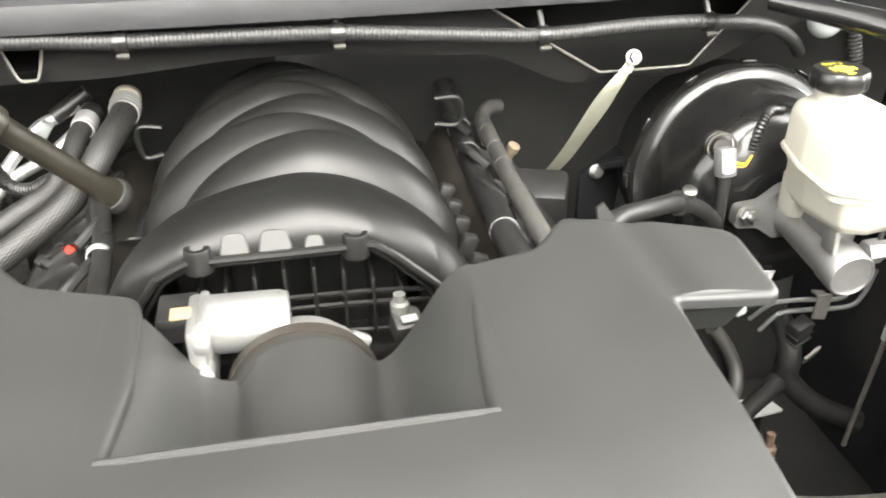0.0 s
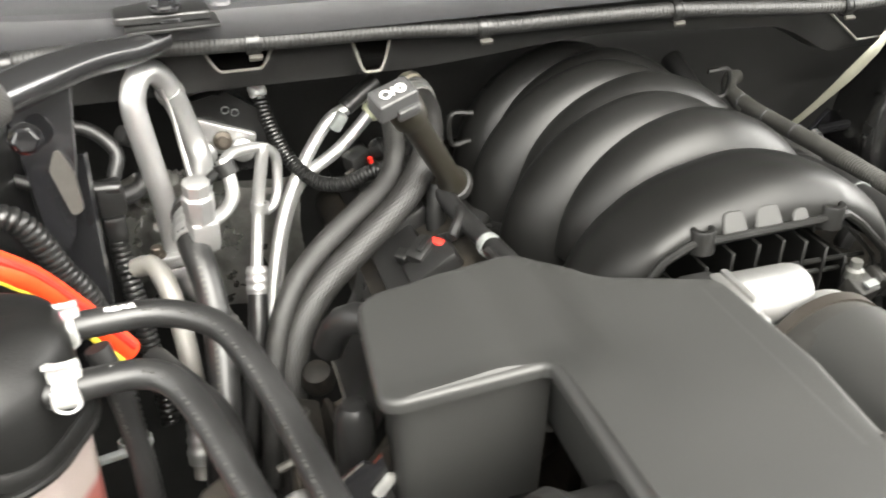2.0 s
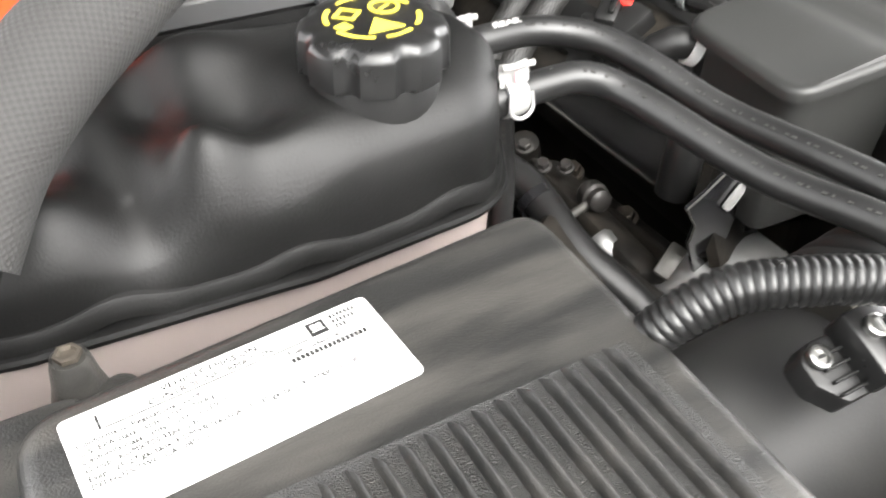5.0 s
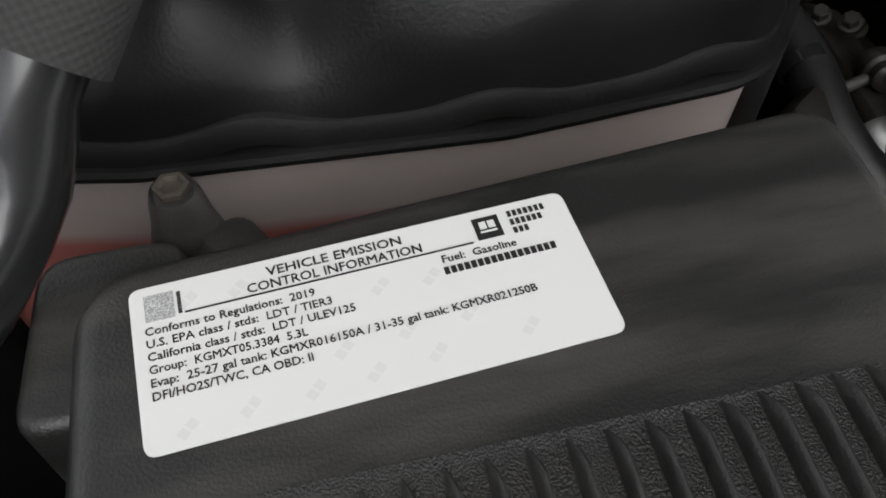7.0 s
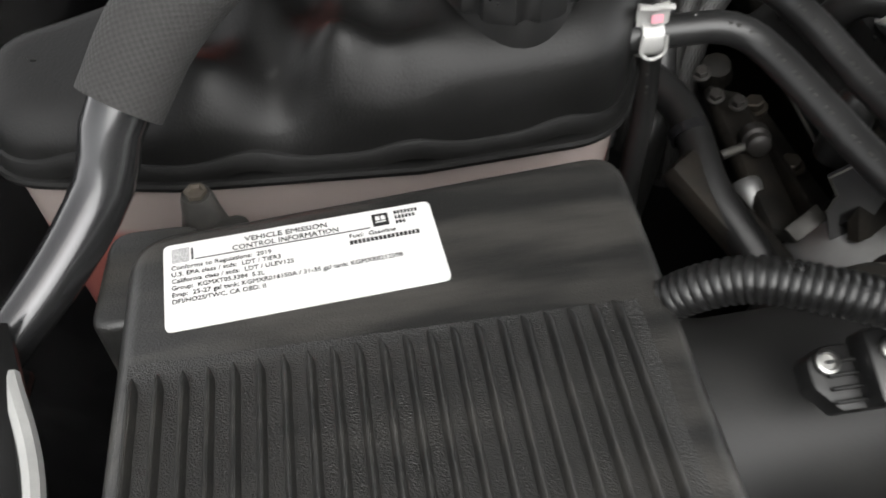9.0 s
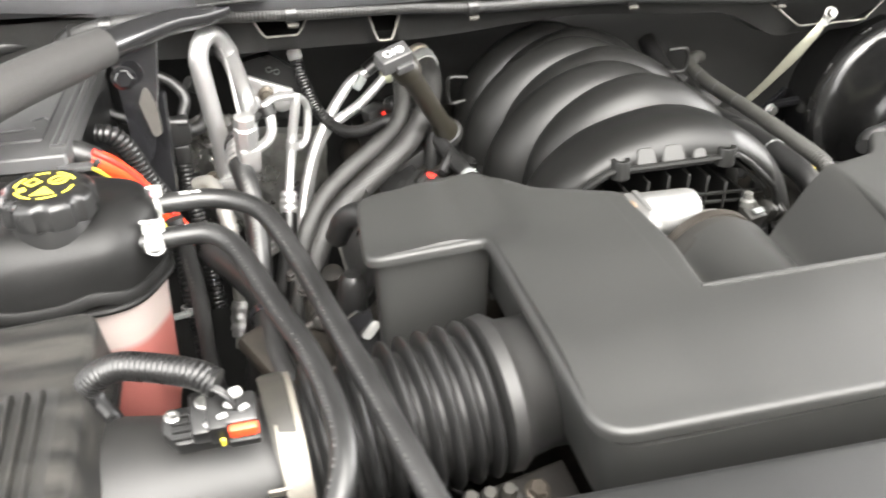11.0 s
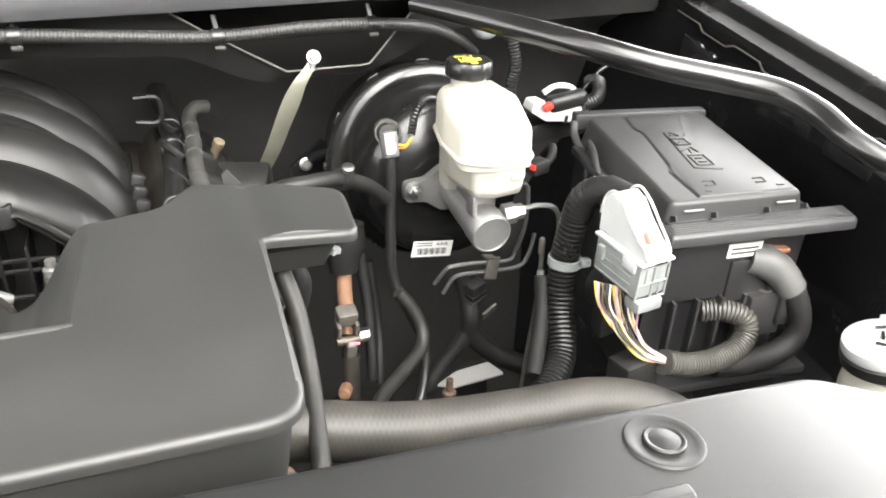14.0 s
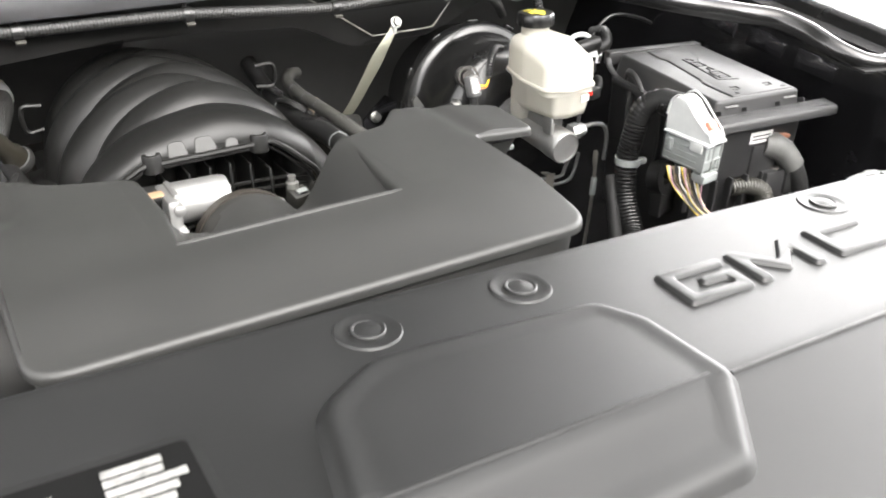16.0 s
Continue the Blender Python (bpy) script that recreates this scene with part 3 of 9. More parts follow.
# ---- intake manifold ----
def manifold():
    e = thing("intake_manifold", (0.01, 0.7, 1.0), "black plastic intake manifold with interleaved arched runners", "intake manifold")
    mouth = [(-1, -0.135, 0.985), (-0.78, -0.112, 1.066), (-0.6, -0.095, 1.09), (-0.48, -0.074, 1.101), (0.0, -0.008, 1.101), (0.4, 0.058, 1.1015), (0.52, 0.074, 1.09), (0.75, 0.106, 1.06), (1, 0.132, 0.985)]

    def lipat(u):
        for (u0, x0, z0), (u1, x1, z1) in zip(mouth, mouth[1:]):
            if u <= u1 + 1e-9:
                k = (u - u0) / (u1 - u0)
                return Vector((x0 + (x1 - x0) * k, 0.54, z0 + (z1 - z0) * k))

    def arch(u, y, sink):
        """Point of the common arch over the valley, sunk inwards."""
        th = u * math.pi / 2
        s, c = math.sin(th), math.cos(th)
        back = smooth(0.8, 0.96, y)
        w = (0.152 if u < 0 else 0.143) - 0.02 * back
        return Vector((0.012 + (w - sink) * math.copysign(abs(s) ** 1.08, s), y, 0.985 + (0.148 - 0.012 * back - sink) * max(0.0, c) ** 0.92))

    # every runner rises from its own bank and dives between its neighbours past the crown
    nu, segs = 64, 28
    for side, crests, half in ((-1, (0.728, 0.82, 0.91), 0.04), (1, (0.682, 0.774, 0.862), 0.04)):
        for k, yc in enumerate(crests):
            bm = bmesh.new()
            rows = []
            for j in range(nu + 1):
                own = 1 - 1.86 * j / nu
                u = side * own
                dive = 0.03 * max(0.0, (0.12 - own) / 0.98) ** 1.25
                flare = 1 + 0.12 * smooth(0.2, 1.0, own)
                row = []
                for i in range(segs + 1):
                    a = math.pi * i / segs
                    dy = half * flare * math.cos(a)
                    rise = 0.047 * math.sin(a)
                    row.append(bm.verts.new(arch(u, yc + dy - 0.004 * smooth(0.2, 1, own), dive + 0.047 - rise)))
                rows.append(row)
            for p, q in zip(rows, rows[1:]):
                for i in range(segs):
                    bm.faces.new((p[i], p[i + 1], q[i + 1], q[i]))
            bmesh.ops.recalc_face_normals(bm, faces=bm.faces[:])
            part("runner", bm, MANIFOLD, e, smooth=70)
    # foremost tube: one full arch from foot to foot, its front edge cut by the mouth's lip
    bm = bmesh.new()
    rows = []
    for j in range(97):
        u = -1 + j / 48
        low = lipat(u)
        lean = min(1.0, abs(low.x - 0.012) / (0.152 if u < 0 else 0.143)) ** 0.926
        v = math.copysign(math.asin(lean) / (math.pi / 2) + 0.14 * smooth(0.8, 1.0, abs(u)), low.x - 0.012)
        v = max(-1.0, min(1.0, v))
        crest_y, end_y = 0.576, 0.645
        flank = smooth(0.02, 0.8, abs(u)) * (1.0 if u < 0 else -0.4)
        crest = arch(v, crest_y, -0.001 - 0.013 * flank)
        out = Vector((crest.x - 0.012, 0, crest.z - 0.985)).normalized()
        row = []
        for n in range(15):
            q = math.pi / 2 * n / 14
            p = low.lerp(crest, math.sin(q))
            p.y = low.y + (crest_y - low.y) * (1 - math.cos(q))
            row.append(bm.verts.new(p + out * 0.003 * abs(flank) * math.sin(2 * q)))
        for n in range(1, 11):
            q = math.pi / 2 * n / 10
            row.append(bm.verts.new(arch(v, crest_y + (end_y - crest_y) * math.sin(q), -0.001 - 0.013 * flank + (0.042 + 0.013 * flank) * (1 - math.cos(q)))))
        rows.append(row)
    for p, q in zip(rows, rows[1:]):
        for i in range(24):
            bm.faces.new((p[i], q[i], q[i + 1], p[i + 1]))
    part("front_runner", bm, MANIFOLD, e, smooth=70)
    # hollow body below the runners
    bm = bmesh.new()
    rows = [[bm.verts.new(arch(-1 + j / 20, y, 0.05 if 0.58 < y < 0.95 else 0.06)) for j in range(41)] for y in (0.612, 0.63, 0.7, 0.8, 0.9, 0.945, 0.965)]
    for p, q in zip(rows, rows[1:]):
        for j in range(40):
            bm.faces.new((p[j], p[j + 1], q[j + 1], q[j]))
    part("plenum", bm, MANIFOLD, e, smooth=60)
    # front arch lip: a double bead
    lipline = [lipat(-1 + 2 * j / 60) + Vector((0, -0.002, -0.001)) for j in range(61)]
    part("front_lip", tube(lipline, 0.0032, 8, bare=True), MANIFOLD, e)
    inner = [lipat(-1 + 2 * j / 60) * 1.0 + Vector((0.006 * (1 - j / 30), 0.004, -0.0075)) for j in range(61)]
    part("inner_lip", tube(inner, 0.002, 6, bare=True), MANIFOLD, e)
    for x in (-0.0645, 0.0455):
        m = Matrix.Translation((x, 0.5415, 1.092))
        bm = lathe([(0.0102, 0), (0.0093, 0.0165), (0.0086, 0.018), (0.005, 0.018), (0.005, 0.008)], m, 20)
        part("boss", bm, MANIFOLD, e)
    for x, w in ((-0.039, 0.021), (-0.011, 0.024), (0.016, 0.015)):
        m = Matrix.Translation((x, 0.5388, 1.1045))
        part("mould_pad", shell(fillet([(-w / 2, -0.002, 0.002), (w / 2, -0.002, 0.002), (w / 2 * 0.75, 0.014 if w > 0.02 else 0.008, 0.006), (-w / 2 * 0.75, 0.014 if w > 0.02 else 0.008, 0.006)]), [(-0.001, 0.001), (0, 0), (0, -0.006)], None, 0, False, m @ pose(0, 0, 0, 62, 0, 0)), GREYMOULD, e)
    # open lattice under the arch
    part("back_plate", box((0.18, 0.006, 0.1), Matrix.Translation((0.0, 0.602, 1.02))), BLACK, e)
    for k in range(8):
        x = -0.072 + 0.0215 * k
        tall = 0.075 - 0.03 * (x / 0.08) ** 2
        part("web", box((0.0028, 0.05, tall), Matrix.Translation((x, 0.571, 1.0075 + tall / 2)), 0.001, 1), MANIFOLD, e)
    for z in (1.055, 1.045, 1.02):
        part("web_rail", tube([(-0.08, 0.552, z - 0.008), (-0.02, 0.549, z), (0.04, 0.549, z), (0.1, 0.553, z - 0.006)], 0.0022, 6), MANIFOLD, e)
    part("flange", box((0.29, 0.38, 0.02), Matrix.Translation((0.008, 0.75, 0.985)), 0.006), BLACK, e)
    # strap loops on the flanks
    for pts in ([(-0.122, 0.86, 1.048), (-0.142, 0.86, 1.048), (-0.143, 0.86, 1.078), (-0.12, 0.86, 1.078)], [(0.165, 0.88, 1.05), (0.192, 0.88, 1.05), (0.192, 0.88, 1.078), (0.165, 0.88, 1.08)]):
        part("loop", tube(pts, 0.003, 8), MANIFOLD, e)
    # port flanges along the left foot, each with a raised half-round rim
    for y in (0.632, 0.726, 0.818):
        part("port_flange", box((0.05, 0.074, 0.012), pose(-0.152, y, 0.992, 0, -14, 0), 0.005), BLACK, e)
        part("port_rim", tube([(-0.168, y - 0.052, 0.998), (-0.162, y - 0.06, 1.006), (-0.15, y - 0.063, 1.009), (-0.138, y - 0.06, 1.006)], 0.0026, 8), MANIFOLD, e)
    for k in range(5):
        part("side_tooth", box((0.016, 0.012, 0.03), pose(0.152, 0.62 + 0.035 * k, 1.02, 0, 20, 0), 0.004), BLACK, e)
    return e


GREYMOULD = material("pale_mould_pad", (0.02, 0.02, 0.0192), 0.55, grain=0.05, stain=0.2, stain_scale=60)
manifold()


# ---- throttle body ----
MATTDUCT = material("duct_rubber", (0.014, 0.0135, 0.012), 0.5, grain=0.1, stain=0.3, stain_scale=40)


def throttle():
    e = thing("throttle_body", (-0.02, 0.5, 1.0), "bare aluminium throttle body with silver motor and sensor", "throttle body")
    m = along((-0.062, 0.503, 1.071), (0.0, 0.503, 1.069))
    part("motor", lathe([(0.0, 0), (0.018, 0), (0.0205, 0.003), (0.0205, 0.05), (0.019, 0.0555), (0.014, 0.057), (0.0, 0.057)], m, 28), ALUMINIUM, e, "brushed silver motor can")
    part("gear_cover", box((0.012, 0.05, 0.075), Matrix.Translation((-0.066, 0.495, 1.05)), 0.004), ALUMINIUM, e)
    for z in (1.078, 1.055, 1.035):
        part("lug", lathe([(0.0055, 0), (0.0055, 0.012), (0.004, 0.013)], along((-0.062, 0.478, z), (-0.062, 0.466, z)), 12), ALUMINIUM, e)
    part("plug", box((0.022, 0.03, 0.018), Matrix.Translation((-0.08, 0.51, 1.072)), 0.003), BLACK, e)
    part("plug_collar", box((0.026, 0.034, 0.008), Matrix.Translation((-0.079, 0.508, 1.0815)), 0.002), BLACK, e)
    part("tan_clip", box((0.017, 0.013, 0.002), Matrix.Translation((-0.074, 0.497, 1.0862)), 0.0005), material("tan_tape", (0.24, 0.16, 0.095), 0.6, grain=0.1, scale=500, stain=0.2), e)
    part("bore", lathe([(0.043, 0), (0.043, 0.03), (0.04, 0.032), (0.04, 0.05)], along((0.0, 0.468, 1.02), (0.0, 0.53, 1.02)), 36), ALUMINIUM, e)
    part("flange", ring((0.003, 0.489, 1.028), (0, 1, 0), 0.036, 0.009, 0.009, 48), ALUMINIUM, e)
    part("flange_lug", box((0.016, 0.008, 0.01), pose(0.04, 0.488, 1.055, 0, 30, 0), 0.003), ALUMINIUM, e)
    part("duct_end", lathe([(0.0495, 0), (0.0502, 0.004), (0.0502, 0.03), (0.047, 0.033)], along((0.0, 0.45, 1.029), (0.0, 0.49, 1.029)), 48), MATTDUCT, e, "dark rubber duct end")
    part("motor_plate", box((0.006, 0.04, 0.06), Matrix.Translation((-0.0605, 0.498, 1.06)), 0.002), ALUMINIUM, e)
    part("hose_band", ring((0.0, 0.474, 1.029), (0, 1, 0), 0.0503, 0.0018, 0.009, 48), material("dark_band", (0.03, 0.026, 0.022), 0.45, 0.3, grain=0.1, stain=0.3), e)
    s = thing("map_sensor", (0.078, 0.53, 1.03), "small black sensor with pale connector on the manifold", "sensor")
    BOOTLIKE = material("grey_knob", (0.07, 0.07, 0.066), 0.45, grain=0.05)
    part("body", box((0.022, 0.02, 0.02), pose(0.078, 0.527, 1.035, 20, 0, 10), 0.003), MATTDUCT, s)
    part("cap", lathe([(0.007, 0), (0.007, 0.008), (0.0045, 0.01), (0.0045, 0.016)], Matrix.Translation((0.074, 0.532, 1.044)), 14), BOOTLIKE, s)
    part("tag", box((0.012, 0.006, 0.002), pose(0.079, 0.518, 1.0465, 20, 0, 10)), GREYPLASTIC, s)
    part("connector", box((0.026, 0.018, 0.018), pose(0.11, 0.54, 1.03, 20, 20, 10), 0.004), MATTDUCT, s)
    for k in range(3):
        part("connector_rib", box((0.002, 0.02, 0.02), pose(0.102 + 0.008 * k, 0.54, 1.033 - 0.003 * k, 20, 20, 10), 0.0005, 1), MATTDUCT, s)


throttle()


# ---- radiator shroud with raised letters ----
def shroud():
    e = thing("radiator_cover", (0, 0, 1.05), "satin black plastic radiator cover with raised letters", "radiator cover")

    def crown(x, y):
        return 1.1375 - 0.045 * x - 0.012 * smooth(0.42, 0.6, x) - 0.02 * smooth(-0.3, -0.58, x)

    bul = fillet([(-0.128, -0.075, 0.02), (0.082, -0.075, 0.022), (0.1135, -0.028, 0.03), (0.112, 0.04, 0.03), (0.094, 0.073, 0.022), (-0.06, 0.085, 0.05), (-0.108, 0.055, 0.045), (-0.124, -0.01, 0.04)], 9)

    def lift(x, y):
        # the front edge folds down
        f = max(0.0, -0.0215 - 0.012 * x - y)
        return crown(x, y) - 0.42 * f * smooth(0, 0.012, f)

    outline = fillet([(-0.6, -0.36, 0.05), (0.62, -0.36, 0.05), (0.62, 0.03, 0.05), (0.56, 0.11, 0.04), (0.5, 0.143, 0.04), (0.3, 0.146, 0.05), (0.0, 0.15, 0.05), (-0.3, 0.15, 0.05), (-0.47, 0.12, 0.05), (-0.6, 0.03, 0.05)], 6)
    part("panel", shell(outline, lip(0.008, 0.05, -0.002, 4), lift, 0.0105), SHROUD, e, smooth=60)
    part("raised_field", shell(bul, [(-0.02, 0.0056), (-0.015, 0.0062), (-0.011, 0.0068), (-0.0085, 0.0069), (-0.0062, 0.0063), (-0.0042, 0.0048), (-0.0024, 0.0028), (-0.0008, 0.001), (0.0012, -0.001)], lift, 0.0055), SHROUD, e, smooth=60)
    part("fold_ridge", tube([(x, -0.0215 - 0.012 * x, crown(x, 0) - 0.0006) for x in [0.114 + 0.03 * k for k in range(16)]], 0.0018, 8, bare=True), SHROUD, e)
    part("fold_ridge", tube([(x, -0.0215 - 0.012 * x, crown(x, 0) - 0.0006) for x in [-0.13 - 0.03 * k for k in range(14)]], 0.0018, 8, bare=True), SHROUD, e)
    part("fold_crest", tube([(x, -0.0215 - 0.012 * x, crown(x, 0) + 0.0042) for x in [-0.108 + 0.012 * k for k in range(18)]], 0.0022, 8, bare=True), SHROUD, e)
    for x, y in ((-0.046, 0.113), (0.066, 0.113), (0.375, 0.111), (-0.3, 0.112)):
        m = Matrix.Translation((x, y, crown(x, y))) @ pose(0, 0, 0, 0, 2.6, 0)
        part("clip_seat", lathe([(0.0215, -0.0002), (0.0205, 0.0011), (0.0195, 0.0013), (0.0165, 0.0004), (0.0125, 0.0001)], m, 32), SHROUD, e)
        part("push_clip", lathe([(0.0112, -0.0004), (0.0112, 0.0014), (0.0104, 0.0021), (0.0092, 0.002), (0.0084, 0.0015), (0.005, 0.0022), (0.0, 0.0026)], m, 28), SHROUD, e)
    # raised block letters
    cuts = {
        "G": [(0, 0), (0.058, 0), (0.058, 0.024), (0.026, 0.024), (0.026, 0.0165), (0.0475, 0.0165), (0.0475, 0.0085), (0.0105, 0.0085), (0.0105, 0.0315), (0.058, 0.0315), (0.058, 0.04), (0, 0.04)],
        "M": [(0, 0), (0.0105, 0), (0.0105, 0.027), (0.0335, 0.004), (0.0565, 0.027), (0.0565, 0), (0.067, 0), (0.067, 0.04), (0.0565, 0.04), (0.0335, 0.0165), (0.0105, 0.04), (0, 0.04)],
        "C": [(0, 0), (0.06, 0), (0.06, 0.0085), (0.0105, 0.0085), (0.0105, 0.0315), (0.06, 0.0315), (0.06, 0.04), (0, 0.04)],
    }
    for ch, x in (("G", 0.15), ("M", 0.217), ("C", 0.3025)):
        out = fillet([(px + 0.1 * py, py, 0.003) for px, py in cuts[ch]], 3)
        m = Matrix.Translation((x, 0.0405, crown(x, 0.06) + 0.0004)) @ pose(0, 0, 0, 0, 2.6, -0.5)
        part("letter", shell(out, [(-0.0016, 0.0026), (-0.0008, 0.0024), (0, 0.0014), (0.001, 0.0)], None, 0, False, m), SHROUD, e)
    return e


SHROUD = material("shroud_plastic", (0.0095, 0.0098, 0.0098), 0.42, grain=0.12, scale=1400, stain=0.14, stain_scale=6, spec=0.42)
shroud()
SILVERPRINT = material("worn_silver_print", (0.3, 0.3, 0.29), 0.45, 0.3, grain=0.1, stain=1.0, stain_scale=170, stain_colour=(0.12, 0.12, 0.12))
LABELBLACK = material("matt_black_label", (0.003, 0.003, 0.003), 0.6, grain=0.05, spec=0.15)
lab = thing("warning_label", (-0.2, 0.04, 1.148), "black and silver worn warning label on the cover", "label")
lm = Matrix.Translation((-0.224, 0.025, 1.1482)) @ pose(0, 0, 0, 0, 2.6, 0)
part("backing", shell(fillet([(-0.056, -0.042, 0.004), (0.056, -0.042, 0.004), (0.056, 0.042, 0.004), (-0.056, 0.042, 0.004)]), [(0, 0.0004), (0.0002, 0)], None, 0, False, lm), LABELBLACK, lab)
part("border", shell(fillet([(-0.061, -0.047, 0.006), (0.061, -0.047, 0.006), (0.061, 0.047, 0.006), (-0.061, 0.047, 0.006)]), [(-0.001, 0.0002), (0, 0)], None, 0, False, lm), SHROUD, lab)
rnd = random.Random(4)
for col, x0, w in ((0, 0.03, 0.034), (1, -0.018, 0.03), (2, -0.044, 0.016)):
    for k in range(11):
        y = 0.034 - 0.0068 * k - 0.006 * col
        if (k + 2 * col) % 6 == 5:
            continue
        d = rnd.uniform(-0.003, 0.003)
        part("print_bar", box((w + rnd.uniform(-0.008, 0.005), 0.005, 0.0004), lm @ pose(x0 + d, y, 0.0005, 0, 0, rnd.uniform(-1, 1))), SILVERPRINT, lab)


# ---- coolant tank ----
def closed_even(points, step):
    """The closed outline with vertices at even steps."""
    out = []
    for a, b in zip(points, points[1:] + points[:1]):
        n = max(1, round((b - a).length / step))
        out += [a.lerp(b, k / n) for k in range(n)]
    return out


def coolant_tank():
    e = thing("coolant_tank", (-0.6, 0.52, 0.9), "black coolant surge tank, pink coolant in its pale lower half", "coolant tank")
    outline = fillet([(-0.81, 0.486, 0.04), (-0.72, 0.468, 0.04), (-0.6, 0.461, 0.05), (-0.5, 0.468, 0.04), (-0.476, 0.515, 0.03), (-0.482, 0.552, 0.03), (-0.53, 0.566, 0.03), (-0.62, 0.566, 0.03), (-0.68, 0.56, 0.03), (-0.75, 0.552, 0.03), (-0.81, 0.545, 0.03)], 7)

    outline = closed_even(outline, 0.005)

    def bump(x, y, cx, cy, rx, ry):
        return math.exp(-((x - cx) / rx) ** 2 - ((y - cy) / ry) ** 2)

    def top(x, y):
        d = min(math.hypot(p.x - x, p.y - y) for p in outline)
        front = smooth(0.55, 0.5, y)
        r, v = 0.01 + 0.012 * front, 0.01 + 0.008 * front
        z = -v * (1 - math.sqrt(max(0.0, 1 - (1 - min(1.0, d / r)) ** 2)))
        z += 1.126 + 0.26 * (y - 0.475) - 0.008 * smooth(-0.63, -0.68, x) - 0.012 * smooth(-0.7, -0.8, x)
        z += 0.012 * smooth(-0.62, -0.57, x) * smooth(0.55, 0.5, y)
        # moulded hollows and lumps
        z -= 0.015 * bump(x, y, -0.645, 0.537, 0.013, 0.02)
        z -= 0.009 * bump(x, y, -0.662, 0.484, 0.017, 0.022)
        z += 0.02 * bump(x, y, -0.634, 0.484, 0.018, 0.017)
        z -= 0.008 * bump(x, y, -0.606, 0.51, 0.018, 0.016)
        z += 0.008 * bump(x, y, -0.602, 0.48, 0.02, 0.012)
        z += 0.014 * bump(x, y, -0.7, 0.486, 0.022, 0.016)
        z += 0.012 * bump(x, y, -0.675, 0.535, 0.014, 0.02)
        z += 0.01 * bump(x, y, -0.62, 0.55, 0.03, 0.014)
        z -= 0.008 * bump(x, y, -0.7, 0.52, 0.02, 0.012)
        return z

    rings = [(-0.026, 0.0), (-0.021, -0.0001), (-0.016, -0.0002), (-0.012, -0.0003), (-0.008, -0.0004), (-0.005, -0.0005), (-0.0025, -0.0006), (-0.001, -0.0007), (0.0, -0.0008)]
    bm = shell(outline, rings + [(0.0005, -0.008), (0.001, -0.016), (0.001, -0.08)], top, 0.005)
    for v in bm.verts:
        v.co.z = max(v.co.z, 1.086)
    for v in bm.verts:
        front = smooth(0.54, 0.47, v.co.y) * smooth(1.088, 1.115, v.co.z)
        v.co.y += front * (0.005 * math.exp(-((v.co.x + 0.662) / 0.02) ** 2) - 0.002 * math.exp(-((v.co.x + 0.69) / 0.03) ** 2))
    part("upper_shell", bm, TANK, e, smooth=60)
    # scalloped skirt above the weld
    def scallop(x, y):
        return 1.087 + 0.006 * math.sin(x * 40 + 0.6) ** 4

    part("skirt", shell(outline, [(-0.004, 0.004), (0.002, 0.002), (0.004, -0.002), (0.004, -0.008)], scallop), TANK, e)
    part("weld_flange", shell(outline, [(-0.004, 0.001), (0.006, 0.0), (0.007, -0.002), (0.006, -0.005), (0.0, -0.006)], lambda x, y: 1.081), TANK, e)
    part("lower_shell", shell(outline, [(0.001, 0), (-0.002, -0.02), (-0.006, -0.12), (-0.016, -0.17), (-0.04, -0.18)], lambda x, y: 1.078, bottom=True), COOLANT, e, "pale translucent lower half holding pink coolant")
    # neck and cap
    c = (-0.548, 0.503)
    part("neck", lathe([(0.031, -0.02), (0.03, 0.001), (0.028, 0.004), (0.026, 0.006)], Matrix.Translation((*c, 1.145)), 32), TANK, e)
    cap = part("cap", lathe([(0.0305, 0.0), (0.034, 0.002), (0.0338, 0.017), (0.032, 0.0205), (0.0285, 0.0225), (0.024, 0.0235), (0.0, 0.0235)], Matrix.Translation((*c, 1.146)), 72,
                            lambda a, k: 1 - (0.1 if k < 4 else 0.04 if k < 5 else 0.0) * smooth(0.3, 0.95, math.cos(8 * a))), SATIN, e, "black scalloped screw cap with yellow warning symbols")
    z = 1.146 + 0.0239
    for a0, a1 in ((200, 250), (262, 300), (312, 350), (15, 70), (85, 120), (135, 180)):
        arc = [(c[0] + 0.0205 * math.cos(radians(a)), c[1] + 0.0205 * math.sin(radians(a)), z) for a in range(a0, a1, 6)]
        part("yellow_mark", tube(arc, 0.0012, 4, bare=True, flat=0.3), YELLOW, cap)
    tri = [(c[0] - 0.0085, c[1] - 0.0145), (c[0] + 0.0085, c[1] - 0.0145), (c[0], c[1] - 0.002)]
    part("yellow_mark", plate(tri, 0.0006, Matrix.Translation((0, 0, z))), YELLOW, cap)
    part("yellow_mark", ring((c[0] + 0.009, c[1] + 0.007, z), (0, 0, 1), 0.0055, 0.0017, 0.0006, 20), YELLOW, cap)
    part("yellow_mark", box((0.0075, 0.0012, 0.0006), pose(c[0] + 0.009, c[1] + 0.007, z, 0, 0, 30)), YELLOW, cap)
    part("yellow_mark", ring((c[0] - 0.009, c[1] + 0.007, z), (0, 0, 1), 0.0048, 0.0022, 0.0006, 4), YELLOW, cap)
    part("yellow_mark", box((0.006, 0.0055, 0.0006), pose(c[0] - 0.0155, c[1] - 0.004, z, 0, 0, 20)), YELLOW, cap)
